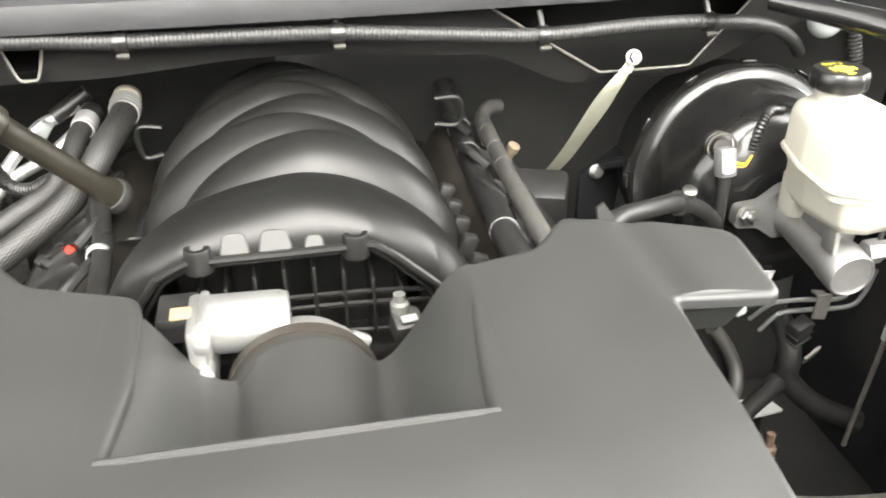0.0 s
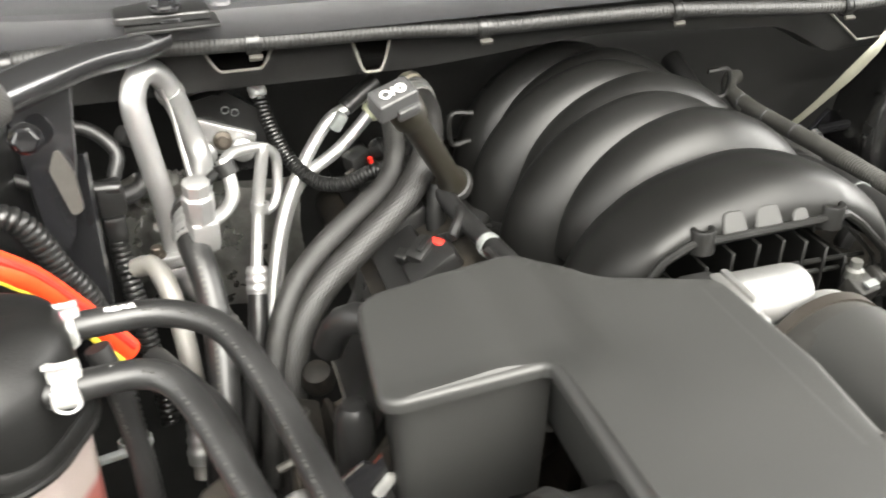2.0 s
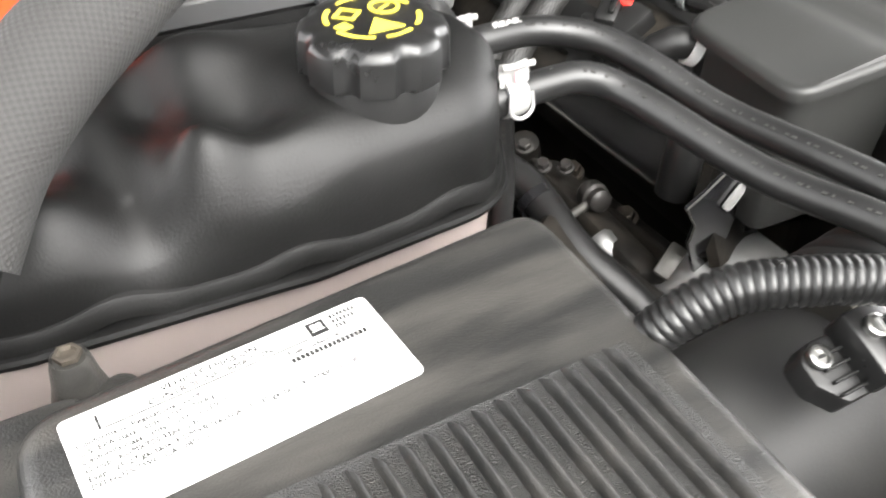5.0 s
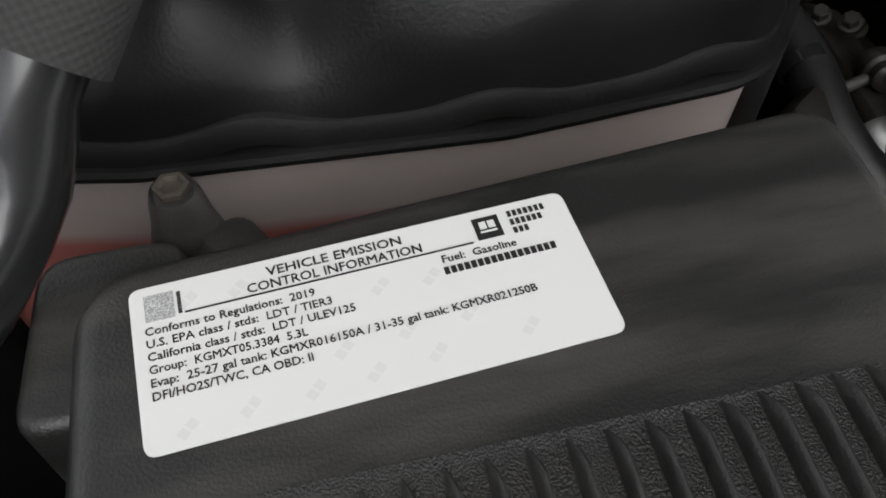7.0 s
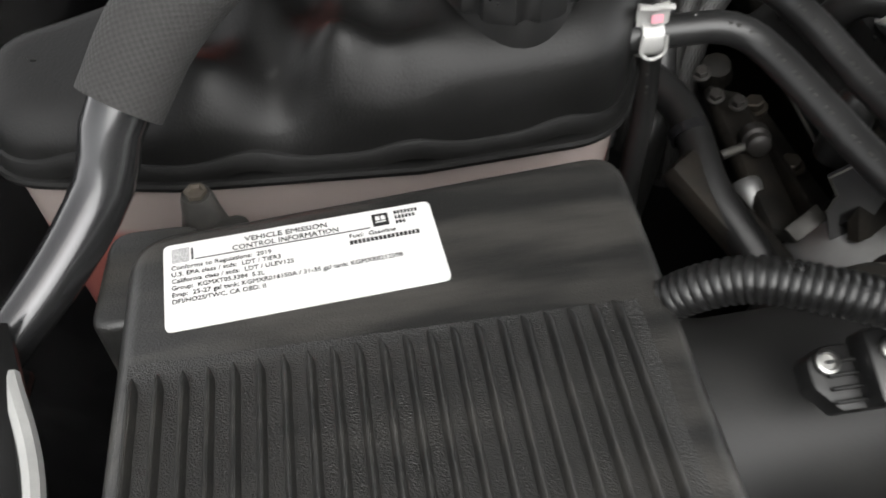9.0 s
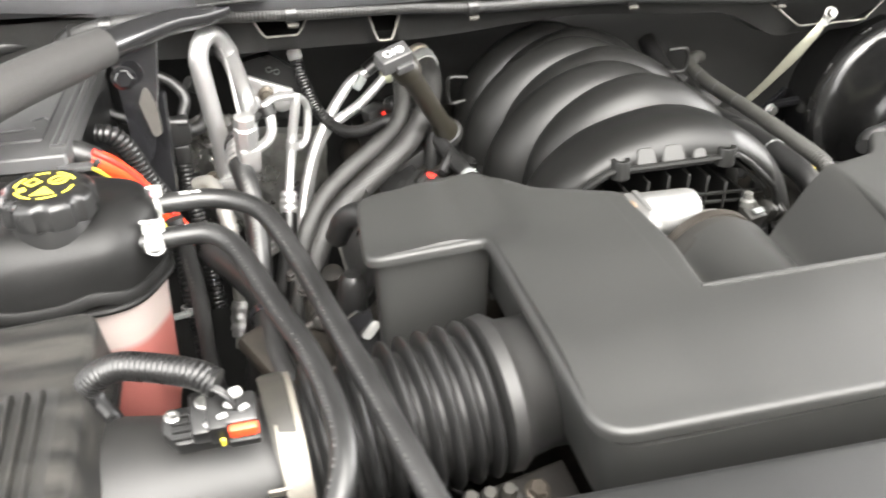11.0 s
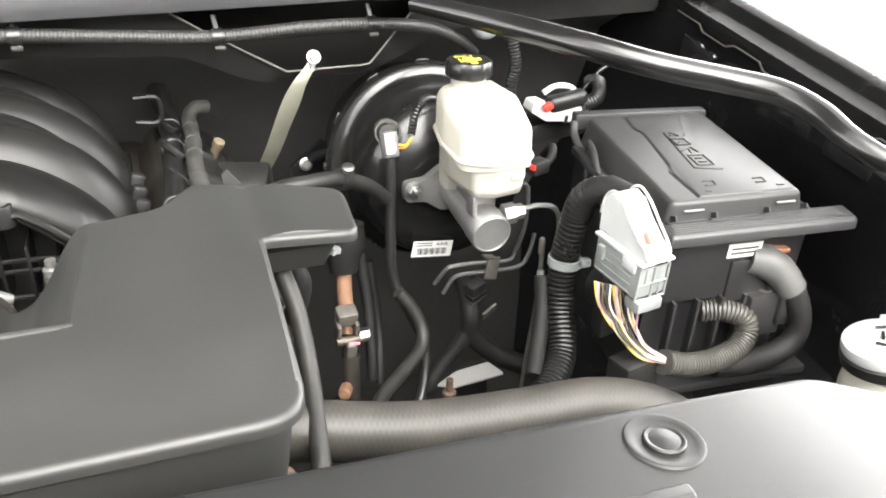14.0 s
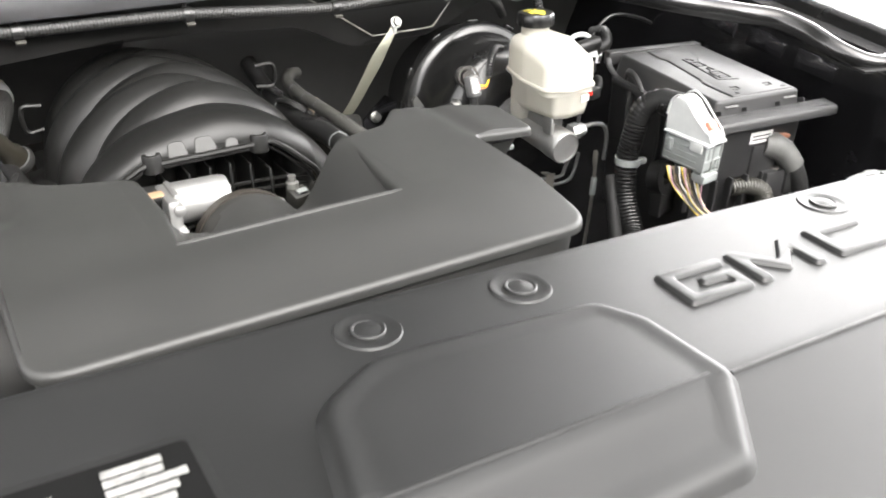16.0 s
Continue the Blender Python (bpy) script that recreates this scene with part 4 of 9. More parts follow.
    # outlet stubs
    for p, q in (((-0.50, 0.543, 1.119), (-0.468, 0.545, 1.12)), ((-0.50, 0.494, 1.115), (-0.468, 0.494, 1.117))):
        part("outlet", tube([p, q], 0.0075, 12), TANK, e)
    return e


TANK = material("tank_plastic", (0.0036, 0.0036, 0.0035), 0.47, spec=0.3, grain=0.22, scale=700, stain=0.2, stain_scale=18)
coolant_tank()


HOSEPRINT = material("faded_hose_print", (0.028, 0.0275, 0.025), 0.6, grain=0.1, stain=0.6, stain_scale=300, stain_colour=(0.03, 0.03, 0.03))


PINK = material("pink_mark", (0.6, 0.25, 0.3), 0.5, grain=0.05)


def coolant_hose(points, clamp_at, name, label):
    e = thing(name, points[0], label, "hose", "coolant tank hoses")
    part("hose", tube(points, 0.0085, 14), RUBBER, e)
    a = Vector(clamp_at)
    part("clamp_band", ring(a, (1, 0, 0), 0.0088, 0.0016, 0.011, 20), CLAMP, e, "pale zinc spring clamp band")
    # two bent ears pinched together over the band, and the open loop in front
    for dx, lean in ((-0.0035, -22), (0.0045, 18)):
        part("clamp_ear", plate([(-0.0042, 0), (0.0042, 0), (0.0052, 0.006), (0.005, 0.0115), (-0.005, 0.0115), (-0.0052, 0.006)], 0.0014, Matrix.Translation(a + Vector((dx, -0.0035, 0.0072))) @ pose(0, 0, 0, 90 - 14, 0, lean)), CLAMP, e)
        part("ear_fold", tube([a + Vector((dx - 0.0048, -0.0038, 0.0188)), a + Vector((dx + 0.0048, -0.0048, 0.0185))], 0.0017, 8), CLAMP, e)
    part("clamp_loop", tube([a + Vector((-0.006, -0.0098, 0.006)), a + Vector((-0.006, -0.0112, -0.003)), a + Vector((0.0, -0.0116, -0.0065)), a + Vector((0.006, -0.0112, -0.003)), a + Vector((0.006, -0.0098, 0.006))], 0.001, 8), CLAMP, e)
    part("clamp_mark", box((0.006, 0.004, 0.0006), Matrix.Translation(a + Vector((0.001, -0.0062, 0.0135))) @ pose(0, 0, 0, 70, 0, 0)), PINK, e)
    line = spline(points, 0.004)
    for k in range(12, len(line) - 14):
        if (k * 7 + k // 9) % 11 < 7:
            d = (line[k + 1] - line[k]).normalized()
            side = d.cross(Vector((0, 0, 1))).normalized()
            up = (Vector((0, 0, 1)) - d * d.z).normalized()
            q = line[k] + (up * 0.8 - side * (0.6 if side.x > 0 else -0.6)).normalized() * 0.0084
            m = Matrix.Translation(q) @ (d.to_track_quat("X", "Z").to_matrix().to_4x4())
            part("print_bar", box((0.0012 + 0.0006 * (k % 3), 0.0022, 0.0006), m), HOSEPRINT, e)
    p = a + Vector((0.022, -0.003, 0.0086))
    if "rear" in name:
        writing("REAR", Matrix.Translation(p) @ pose(0, 0, 0, 18, 0, 0), 0.0052, e, mat=WHITE, width=0.017)
    else:
        for k in range(6):
            part("print_bar", box((0.0018, 0.0032, 0.0005), Matrix.Translation(p + Vector((0.002 + 0.0028 * k, 0.0014, 0.0004 - 0.00012 * k))) @ pose(0, 0, 0, 18, 4, -6)), WHITE, e)
    return e


CLAMP = material("zinc_clamp", (0.36, 0.36, 0.35), 0.4, 0.35, grain=0.1, scale=600, stain=0.2, stain_scale=80)
coolant_hose([(-0.49, 0.544, 1.12), (-0.465, 0.545, 1.121), (-0.43, 0.546, 1.119), (-0.4, 0.53, 1.115), (-0.385, 0.5, 1.109), (-0.371, 0.45, 1.1), (-0.358, 0.36, 1.105), (-0.343, 0.284, 1.098), (-0.328, 0.22, 1.085), (-0.31, 0.16, 1.06), (-0.3, 0.12, 1.03)],
             (-0.481, 0.545, 1.12), "rear_coolant_hose", "black rubber coolant hose clamped to the tank's rear outlet")
coolant_hose([(-0.49, 0.494, 1.116), (-0.46, 0.494, 1.118), (-0.435, 0.49, 1.118), (-0.418, 0.47, 1.112), (-0.395, 0.4, 1.1), (-0.38, 0.335, 1.105), (-0.372, 0.27, 1.102), (-0.378, 0.235, 1.088), (-0.4, 0.21, 1.06), (-0.42, 0.2, 1.02)],
             (-0.479, 0.494, 1.117), "front_coolant_hose", "black rubber coolant hose clamped to the tank's front outlet")


# ---- air box ----
DARKSCREW = material("tarnished_steel", (0.075, 0.064, 0.052), 0.5, 0.7, grain=0.3, scale=400, stain=0.5, stain_scale=150)

LIDGRAIN = material("grained_black_plastic", (0.014, 0.014, 0.0135), 0.42, grain=1.0, scale=1500, stain=0.5, stain_scale=40, stain_colour=(0.04, 0.038, 0.034), stretch=(0.22, 1.3, 1))


def air_box():
    e = thing("air_filter_box", (-0.62, 0.3, 0.95), "black plastic air filter box with ribbed lid", "air filter box")
    lid = fillet([(-0.732, 0.13, 0.02), (-0.522, 0.13, 0.02), (-0.516, 0.419, 0.016), (-0.728, 0.4, 0.02)], 6)
    part("lid", shell(lid, lip(0.008, 0.045, -0.004, 4), lambda x, y: 1.1145, 0.0), LIDBLACK, e, smooth=50)
    part("tray", shell(lid, [(0, 0), (0.006, -0.002), (0.006, -0.01), (-0.002, -0.012), (-0.012, -0.2)], lambda x, y: 1.068, bottom=True), BLACK, e)
    # recessed field with upright ribs
    part("rib_field", box((0.19, 0.206, 0.0012), Matrix.Translation((-0.628, 0.232, 1.1142))), LIDGRAIN, e, "fine-grained ribbed field")
    rib = None
    for k in range(21):
        x = -0.5415 - 0.00893 * k
        at = (x, 0.035 * (x + 0.68) - 0.003, 1.1148)
        if rib is None:
            # ridge with a long lit flank and a steep one, its end chamfered to a point
            bm = bmesh.new()
            sec = [(-0.0019, 0), (-0.0008, 0.0048), (-0.0001, 0.0055), (0.0006, 0.005), (0.0016, 0)]
            ends = [[bm.verts.new((sx * w + dx, y, sz * h)) for sx, sz in sec] for y, h, w, dx in ((0.3335, 0.1, 0.2, -0.0012), (0.3285, 0.85, 0.9, -0.0003), (0.326, 1, 1, 0), (0.134, 1, 1, 0))]
            for a, b in zip(ends, ends[1:]):
                for i in range(4):
                    bm.faces.new((a[i], a[i + 1], b[i + 1], b[i]))
            bm.faces.new(ends[0][::-1])
            bm.faces.new(ends[-1])
            bmesh.ops.recalc_face_normals(bm, faces=bm.faces[:])
            rib = part("rib", bm, LIDBLACK, e)
            rib.location = at
        else:
            o = rib.copy()
            scene.collection.objects.link(o)
            o.location = at
    # screw lug at the rear edge
    lug = part("screw_lug", lathe([(0.0155, -0.045), (0.0125, -0.026), (0.009, -0.012), (0.0078, -0.004), (0.0066, 0.0), (0.0058, -0.0015)], Matrix.Translation((-0.705, 0.433, 1.102)), 22), LIDBLACK, e)
    part("gusset", box((0.02, 0.02, 0.018), pose(-0.693, 0.424, 1.078, 0, 20, 30), 0.005), LIDBLACK, e)
    part("screw", lathe([(0.0052, 0.0), (0.0052, 0.002), (0.0038, 0.0022), (0.0032, 0.0006)], Matrix.Translation((-0.705, 0.433, 1.102)), 6), DARKSCREW, lug, "tarnished hex screw")
    part("side_lobe", shell(fillet([(-0.748, 0.37, 0.008), (-0.725, 0.37, 0.006), (-0.7, 0.424, 0.01), (-0.744, 0.424, 0.012)]), lip(0.004, 0.06, 0, 3), lambda x, y: 1.094), LIDBLACK, e)
    return e


air_box()


FAINT = material("faint_print", (0.555, 0.555, 0.55), 0.45, grain=0.02)


def emission_label():
    e = thing("emission_label", (-0.66, 0.37, 1.115), "white emission control sticker on the air box lid", "label")
    ang = 4.2
    o = Matrix.Translation((-0.7104, 0.3471, 1.1152)) @ pose(0, 0, 0, 0, 0, ang) @ Matrix.Diagonal((0.982, 1.004, 1, 1))
    W, H = 0.1115, 0.0433
    part("paper", shell(fillet([(0, 0, 0.003), (W, 0, 0.003), (W, H, 0.003), (0, H, 0.003)]), [(0, 0.0003), (0, -0.0003)], None, 0, False, o), WHITE, e)

    def put(text, x, y, size, width=None, align="LEFT"):
        writing(text, o @ Matrix.Translation((x, y, 0.00045)), size, e, width=width, align=align)

    put("VEHICLE EMISSION", 0.033, 0.0385, 0.0037, 0.0342)
    put("CONTROL INFORMATION", 0.0276, 0.0348, 0.0037, 0.0438)
    part("rule", box((0.072, 0.00045, 0.0002), o @ Matrix.Translation((0.0486, 0.0339, 0.0004))), INK, e)
    for k, (txt, w) in enumerate((("Conforms to Regulations:  2019", 0.0402), ("U.S. EPA class / stds:  LDT / TIER3", 0.0436), ("California class / stds:  LDT / ULEV125", 0.0486), ("Group:  KGMXT05.3384  5.3L", 0.0364),
                                  ("Evap:  25-27 gal tank: KGMXR016150A / 31-35 gal tank: KGMXR021250B", 0.0921), ("DFI/HO2S/TWC, CA OBD: II", 0.0362))):
        put(txt, 0.0029, 0.0297 - 0.0034 * k, 0.0031, w)
    put("Fuel:  Gasoline", 0.0752, 0.0301, 0.0031, 0.0195)
    for k in range(17):
        part("number_bar", box((0.0013, 0.0021, 0.0002), o @ Matrix.Translation((0.0757 + 0.00174 * k, 0.0277, 0.0004))), INK, e)
    for k in range(8):
        part("number_bar", box((0.0009, 0.0006, 0.0002), o @ Matrix.Translation((0.0116, 0.0342 + 0.0008 * k, 0.0004))), INK, e)
    for k, n in enumerate((7, 6, 3)):
        for j in range(n):
            part("print_bar", box((0.001, 0.0018, 0.0002), o @ Matrix.Translation((0.0961 + 0.0015 * j, 0.04 - 0.00265 * k, 0.0004))), INK, e)
    part("maker_mark", box((0.0069, 0.0067, 0.0002), o @ Matrix.Translation((0.0895, 0.0374, 0.0004))), INK, e)
    for dx in (-0.0011, 0.0012):
        part("maker_mark", box((0.0018, 0.0022, 0.0002), o @ Matrix.Translation((0.0895 + dx, 0.0382, 0.00055))), WHITE, e)
    part("maker_mark", box((0.0044, 0.0005, 0.0002), o @ Matrix.Translation((0.0895, 0.0362, 0.00055))), WHITE, e)
    part("plain_block", box((0.007, 0.0074, 0.0002), o @ Matrix.Translation((0.0069, 0.037, 0.0004))), material("code_block", (0.2, 0.2, 0.2), 0.5, grain=0.02, stain=1.0, stain_scale=2500, stain_colour=(0.7, 0.7, 0.7)), e)
    # faint repeated security marks in the paper
    for x, y in ((0.0097, 0.0042), (0.0236, 0.0055), (0.0382, 0.0055), (0.0523, 0.0059), (0.0671, 0.0068), (0.0135, 0.037), (0.0255, 0.037), (0.0588, 0.028), (0.0715, 0.0272), (0.0465, 0.0135), (0.062, 0.0145), (0.0775, 0.0152), (0.09, 0.0075)):
        for dx in (-0.0014, 0.0014):
            part("security_mark", box((0.0022, 0.0024, 0.0001), o @ Matrix.Translation((x, y, 0.00034)) @ pose(0, 0, 0, 0, 0, 42) @ Matrix.Translation((dx, 0, 0)), 0.0), FAINT, e)
    return e


emission_label()


# ---- intake tube and bellows ----
DULLBAND = material("dull_zinc_band", (0.2, 0.185, 0.16), 0.5, 0.5, grain=0.1, stain=0.4, stain_scale=80)


MATT = material("matt_black_plastic", (0.014, 0.014, 0.0138), 0.5, grain=0.1, scale=900, stain=0.35, stain_scale=14, stain_colour=(0.03, 0.029, 0.027))


WHITEBIT = material("translucent_clip_plastic", (0.3, 0.3, 0.295), 0.35, grain=0.1)


def intake():
    e = thing("intake_tube", (-0.48, 0.32, 1.0), "black intake tube with air flow sensor", "intake tube")
    axis0, axis1 = Vector((-0.56, 0.318, 1.02)), Vector((-0.405, 0.326, 1.022))
    part("tube", lathe([(0.066, 0), (0.06, 0.04), (0.052, 0.08), (0.05, 0.155)], along(axis0, axis1), 40), MATT, e)
    part("clamp", ring((-0.402, 0.3265, 1.026), axis1 - axis0, 0.0592, 0.0012, 0.017, 48), DULLBAND, e, "dull steel worm-drive hose clamp")
    part("strap_tail", box((0.014, 0.002, 0.04), pose(-0.412, 0.283, 1.04, 32, 0, 0), 0.0005), DULLBAND, e)
    part("worm_screw", lathe([(0.0055, 0), (0.0055, 0.01), (0.0075, 0.011), (0.0075, 0.02), (0.005, 0.022)], along((-0.41, 0.272, 1.002), (-0.4, 0.27, 1.026)), 10), DULLBAND, e)
    s = thing("air_flow_sensor", (-0.45, 0.3, 1.075), "black air flow sensor with orange locking tab", "sensor")
    m = pose(-0.445, 0.3, 1.096, 22, 0, 0) @ Matrix.Scale(0.84, 4)
    part("base", shell(fillet([(-0.036, -0.004, 0.006), (-0.026, -0.016, 0.004), (0.01, -0.016, 0.004), (0.01, 0.014, 0.004), (-0.026, 0.014, 0.004), (-0.036, 0.009, 0.006)]), lip(0.002, 0.014, 0, 2), None, 0, False, m @ Matrix.Translation((0, 0, 0.006))), BLACK, s)
    for k in range(4):
        part("rib", box((0.03, 0.0016, 0.003), m @ Matrix.Translation((-0.014, -0.012 + 0.006 * k, 0.0075)), 0.0005, 1), BLACK, s)
    part("housing", box((0.026, 0.034, 0.018), m @ Matrix.Translation((-0.002, 0.0, 0.012)), 0.003), SATIN, s)
    part("connector", box((0.028, 0.024, 0.022), m @ Matrix.Translation((0.018, -0.006, 0.02)), 0.003), SATIN, s)
    part("shroud", box((0.014, 0.028, 0.026), m @ Matrix.Translation((0.004, -0.006, 0.018)), 0.002), BLACK, s)
    part("lock_tab", box((0.02, 0.008, 0.013), m @ Matrix.Translation((0.021, -0.019, 0.022)), 0.002), material("orange_tab", (0.8, 0.07, 0.02), 0.4, grain=0.03), s, "bright orange locking tab")
    part("yellow_mark", box((0.003, 0.003, 0.01), m @ pose(0.006, -0.022, 0.012, 0, 0, 0), 0.001), YELLOW, s)
    part("socket", box((0.022, 0.012, 0.01), m @ Matrix.Translation((0.021, -0.019, 0.01)), 0.002), BLACK, s)
    part("clear_clip", box((0.01, 0.008, 0.008), m @ pose(0.018, 0.004, 0.033, 10, 15, 20), 0.003), WHITEBIT, s, "white wire lock")
    for dx, dy, dz, rz in ((0.008, -0.012, 0.0325, 15), (0.013, -0.005, 0.033, -25), (0.023, -0.008, 0.0325, 30), (0.006, 0.002, 0.0255, 5), (-0.002, -0.012, 0.0245, 40)):
        part("clear_clip", box((0.007, 0.004, 0.004), m @ pose(dx, dy, dz, 10, 10, rz), 0.0012), WHITEBIT, s)
    part("clear_clip", box((0.012, 0.01, 0.003), m @ Matrix.Translation((0.002, 0.004, 0.023)), 0.001), WHITEBIT, s)
    for dx, dz in ((-0.028, 0.007), (-0.005, 0.021)):
        part("screw", lathe([(0.0055, 0), (0.0055, 0.003), (0.0042, 0.0035), (0.0036, 0.0015)], m @ Matrix.Translation((dx, 0.006, dz)), 14), STEEL, s)
    c = thing("sensor_cable", (-0.5, 0.36, 1.08), "corrugated black cable loom into the air flow sensor", "cable")
    part("loom", tube([(-0.514, 0.355, 1.06), (-0.519, 0.34, 1.1), (-0.513, 0.333, 1.118), (-0.497, 0.326, 1.13), (-0.478, 0.316, 1.134), (-0.452, 0.302, 1.135), (-0.439, 0.294, 1.131)], 0.0088, 14, rib=0.0008, pitch=0.0036), SATIN, c)
    for k in range(3):
        part("wire", tube([(-0.446, 0.291 + 0.003 * k, 1.133), (-0.436, 0.286 + 0.002 * k, 1.128), (-0.43, 0.284 + 0.002 * k, 1.118)], 0.0014, 6), RUBBER, c)
    b = thing("intake_bellows", (-0.31, 0.335, 1.0), "black corrugated rubber intake bellows", "intake hose")
    prof = [(0.056, 0.0), (0.057, 0.004), (0.057, 0.016), (0.052, 0.02)]
    z = 0.024
    for k in range(9):
        prof += [(0.0475, z), (0.0485, z + 0.0025), (0.0575, z + 0.0055), (0.0588, z + 0.0075), (0.0575, z + 0.0095), (0.0485, z + 0.0125)]
        z += 0.0143
    prof += [(0.051, z), (0.058, z + 0.003), (0.059, z + 0.012), (0.056, z + 0.016), (0.052, z + 0.022), (0.05, z + 0.04), (0.052, z + 0.06)]
    bel = along((-0.412, 0.327, 1.03), (-0.2, 0.344, 1.044))
    part("front_cuff", lathe(prof[:4] + [(0.04, 0.0205)], bel, 48), DUSTY, b, "dusty brown-grey cuff")
    part("bellows", lathe([(0.04, 0.0195)] + prof[3:-7] + [(0.04, z - 0.001)], bel, 48), RUBBER, b)
    part("rear_cuff", lathe([(0.04, z - 0.001)] + prof[-7:], bel, 48), MATT, b)
    return e


intake()


# ---- brake booster, master cylinder, reservoir ----
CLIPGREY = material("worn_grey_plastic", (0.12, 0.12, 0.12), 0.4, grain=0.05)

CASTDARK = material("dark_sensor_metal", (0.03, 0.028, 0.026), 0.4, 0.3, grain=0.1, stain=0.3)


def booster():
    e = thing("brake_booster", (0.52, 0.87, 0.85), "gloss black steel brake booster drum on the firewall", "brake booster")
    a, b = Vector((0.512, 0.73, 0.985)), Vector((0.53, 0.98, 0.955))
    m = along(a, b)
    part("front_shell", lathe([(0.0, 0.006), (0.03, 0.006), (0.045, 0.002), (0.06, 0.006), (0.088, 0.014), (0.097, 0.02), (0.102, 0.028), (0.105, 0.04), (0.108, 0.07), (0.112, 0.1), (0.119, 0.107), (0.128, 0.108), (0.132, 0.114), (0.132, 0.124), (0.127, 0.128), (0.127, 0.15), (0.12, 0.2), (0.08, 0.235)], m, 64), GLOSS, e)
    for k in range(12):
        an = radians(30 * k)
        part("crimp", box((0.016, 0.003, 0.012), m @ pose(0, 0, 0, 0, 0, 30 * k) @ Matrix.Translation((0, 0.1335, 0.119)), 0.001), GLOSS, e)
    part("check_valve", lathe([(0.014, 0), (0.014, 0.008), (0.009, 0.012), (0.009, 0.02)], along((0.437, 0.755, 1.055), (0.432, 0.73, 1.06)), 20), CASTDARK, e, "dark vacuum sensor seat")
    s = thing("vacuum_sensor", (0.43, 0.725, 1.055), "grey connector with coloured wires on the booster", "sensor")
    part("body", box((0.018, 0.016, 0.03), pose(0.431, 0.722, 1.049, -15, 0, 8), 0.003), CLIPGREY, s)
    part("latch", box((0.01, 0.006, 0.02), pose(0.428, 0.712, 1.052, -15, 0, 8), 0.0015), WHITE, s)
    part("collar", ring((0.434, 0.738, 1.058), (-0.2, -1, 0.2), 0.0135, 0.002, 0.004, 24), BAREGREY, s, "bare steel collar")
    part("tag", box((0.007, 0.001, 0.009), pose(0.431, 0.7085, 1.051, -15, 0, 8)), PINK, s)
    for k, col in enumerate(((0.7, 0.5, 0.02), (0.55, 0.18, 0.03))):
        part("wire", tube([(0.44, 0.716, 1.05 - 0.004 * k), (0.448, 0.713, 1.05 - 0.003 * k), (0.456, 0.717, 1.056)], 0.0011, 6), material("wire_%d" % k, col, 0.45, grain=0.02), s)
    part("wire_sleeve", tube([(0.456, 0.718, 1.06), (0.462, 0.722, 1.082), (0.478, 0.735, 1.094), (0.5, 0.75, 1.088)], 0.0045, 10, rib=0.0012, pitch=0.004), SATIN, s)
    part("lead", tube([(0.431, 0.718, 1.035), (0.43, 0.715, 0.99), (0.428, 0.71, 0.935), (0.43, 0.705, 0.88), (0.448, 0.69, 0.83), (0.462, 0.68, 0.79), (0.455, 0.66, 0.75), (0.43, 0.63, 0.71)], 0.0062, 10), RUBBER, s)
    l = thing("booster_label", (0.527, 0.8, 0.86), "white barcode sticker on the brake booster", "label")
    lm = pose(0.489, 0.729, 0.9, 97, 7, 0) @ Matrix.Scale(0.86, 4)
    part("paper", box((0.062, 0.027, 0.0006), lm, 0.0), WHITE, l)
    for k in range(16):
        part("print_bar", box((0.0009 + 0.0008 * (k * 7 % 3), 0.011, 0.0003), lm @ Matrix.Translation((-0.023 + 0.003 * k, -0.004, 0.0004))), INK, l)
    for k in range(2):
        part("print_bar", box((0.026, 0.0016, 0.0003), lm @ Matrix.Translation((-0.014, 0.010 - 0.004 * k, 0.0004))), INK, l)
    writing("AA0L", lm @ Matrix.Translation((0.005, 0.0055, 0.0004)), 0.0085, l)

    c = thing("master_cylinder", (0.51, 0.66, 0.96), "bare cast aluminium brake master cylinder", "master cylinder")
    ax = along((0.512, 0.73, 0.99), (0.509, 0.597, 0.978))
    part("body", lathe([(0.03, 0.0), (0.03, 0.012), (0.0225, 0.02), (0.0225, 0.1), (0.0235, 0.104), (0.0235, 0.128), (0.0215, 0.131), (0.0205, 0.131), (0.0205, 0.129), (0.0, 0.129)], ax, 36), ALUMINIUM, c)
    ear = fillet([(-0.066, -0.012, 0.008), (-0.04, -0.014, 0.01), (-0.02, -0.028, 0.01), (0.02, -0.028, 0.01), (0.04, -0.014, 0.01), (0.06, -0.012, 0.008), (0.06, 0.012, 0.008), (0.04, 0.014, 0.01), (0.02, 0.028, 0.01), (-0.02, 0.028, 0.01), (-0.04, 0.014, 0.01), (-0.066, 0.012, 0.008)], 4)
    part("flange", plate([(p.x, p.y) for p in ear], 0.012, pose(0.512, 0.716, 0.99, 90, 0, 0)), ALUMINIUM, c)
    hexbolt((0.457, 0.71, 0.993), (0, -1, 0.1), 0.009, 0.01, c, "nut")
    part("stud", tube([(0.457, 0.71, 0.993), (0.457, 0.688, 0.995)], 0.004, 10), STEEL, c)
    part("boss", box((0.03, 0.05, 0.02), Matrix.Translation((0.512, 0.655, 1.005)), 0.004), ALUMINIUM, c)
    part("mount_tab", box((0.006, 0.02, 0.03), pose(0.492, 0.62, 1.012, 0, 0, 0), 0.002), ALUMINIUM, c)
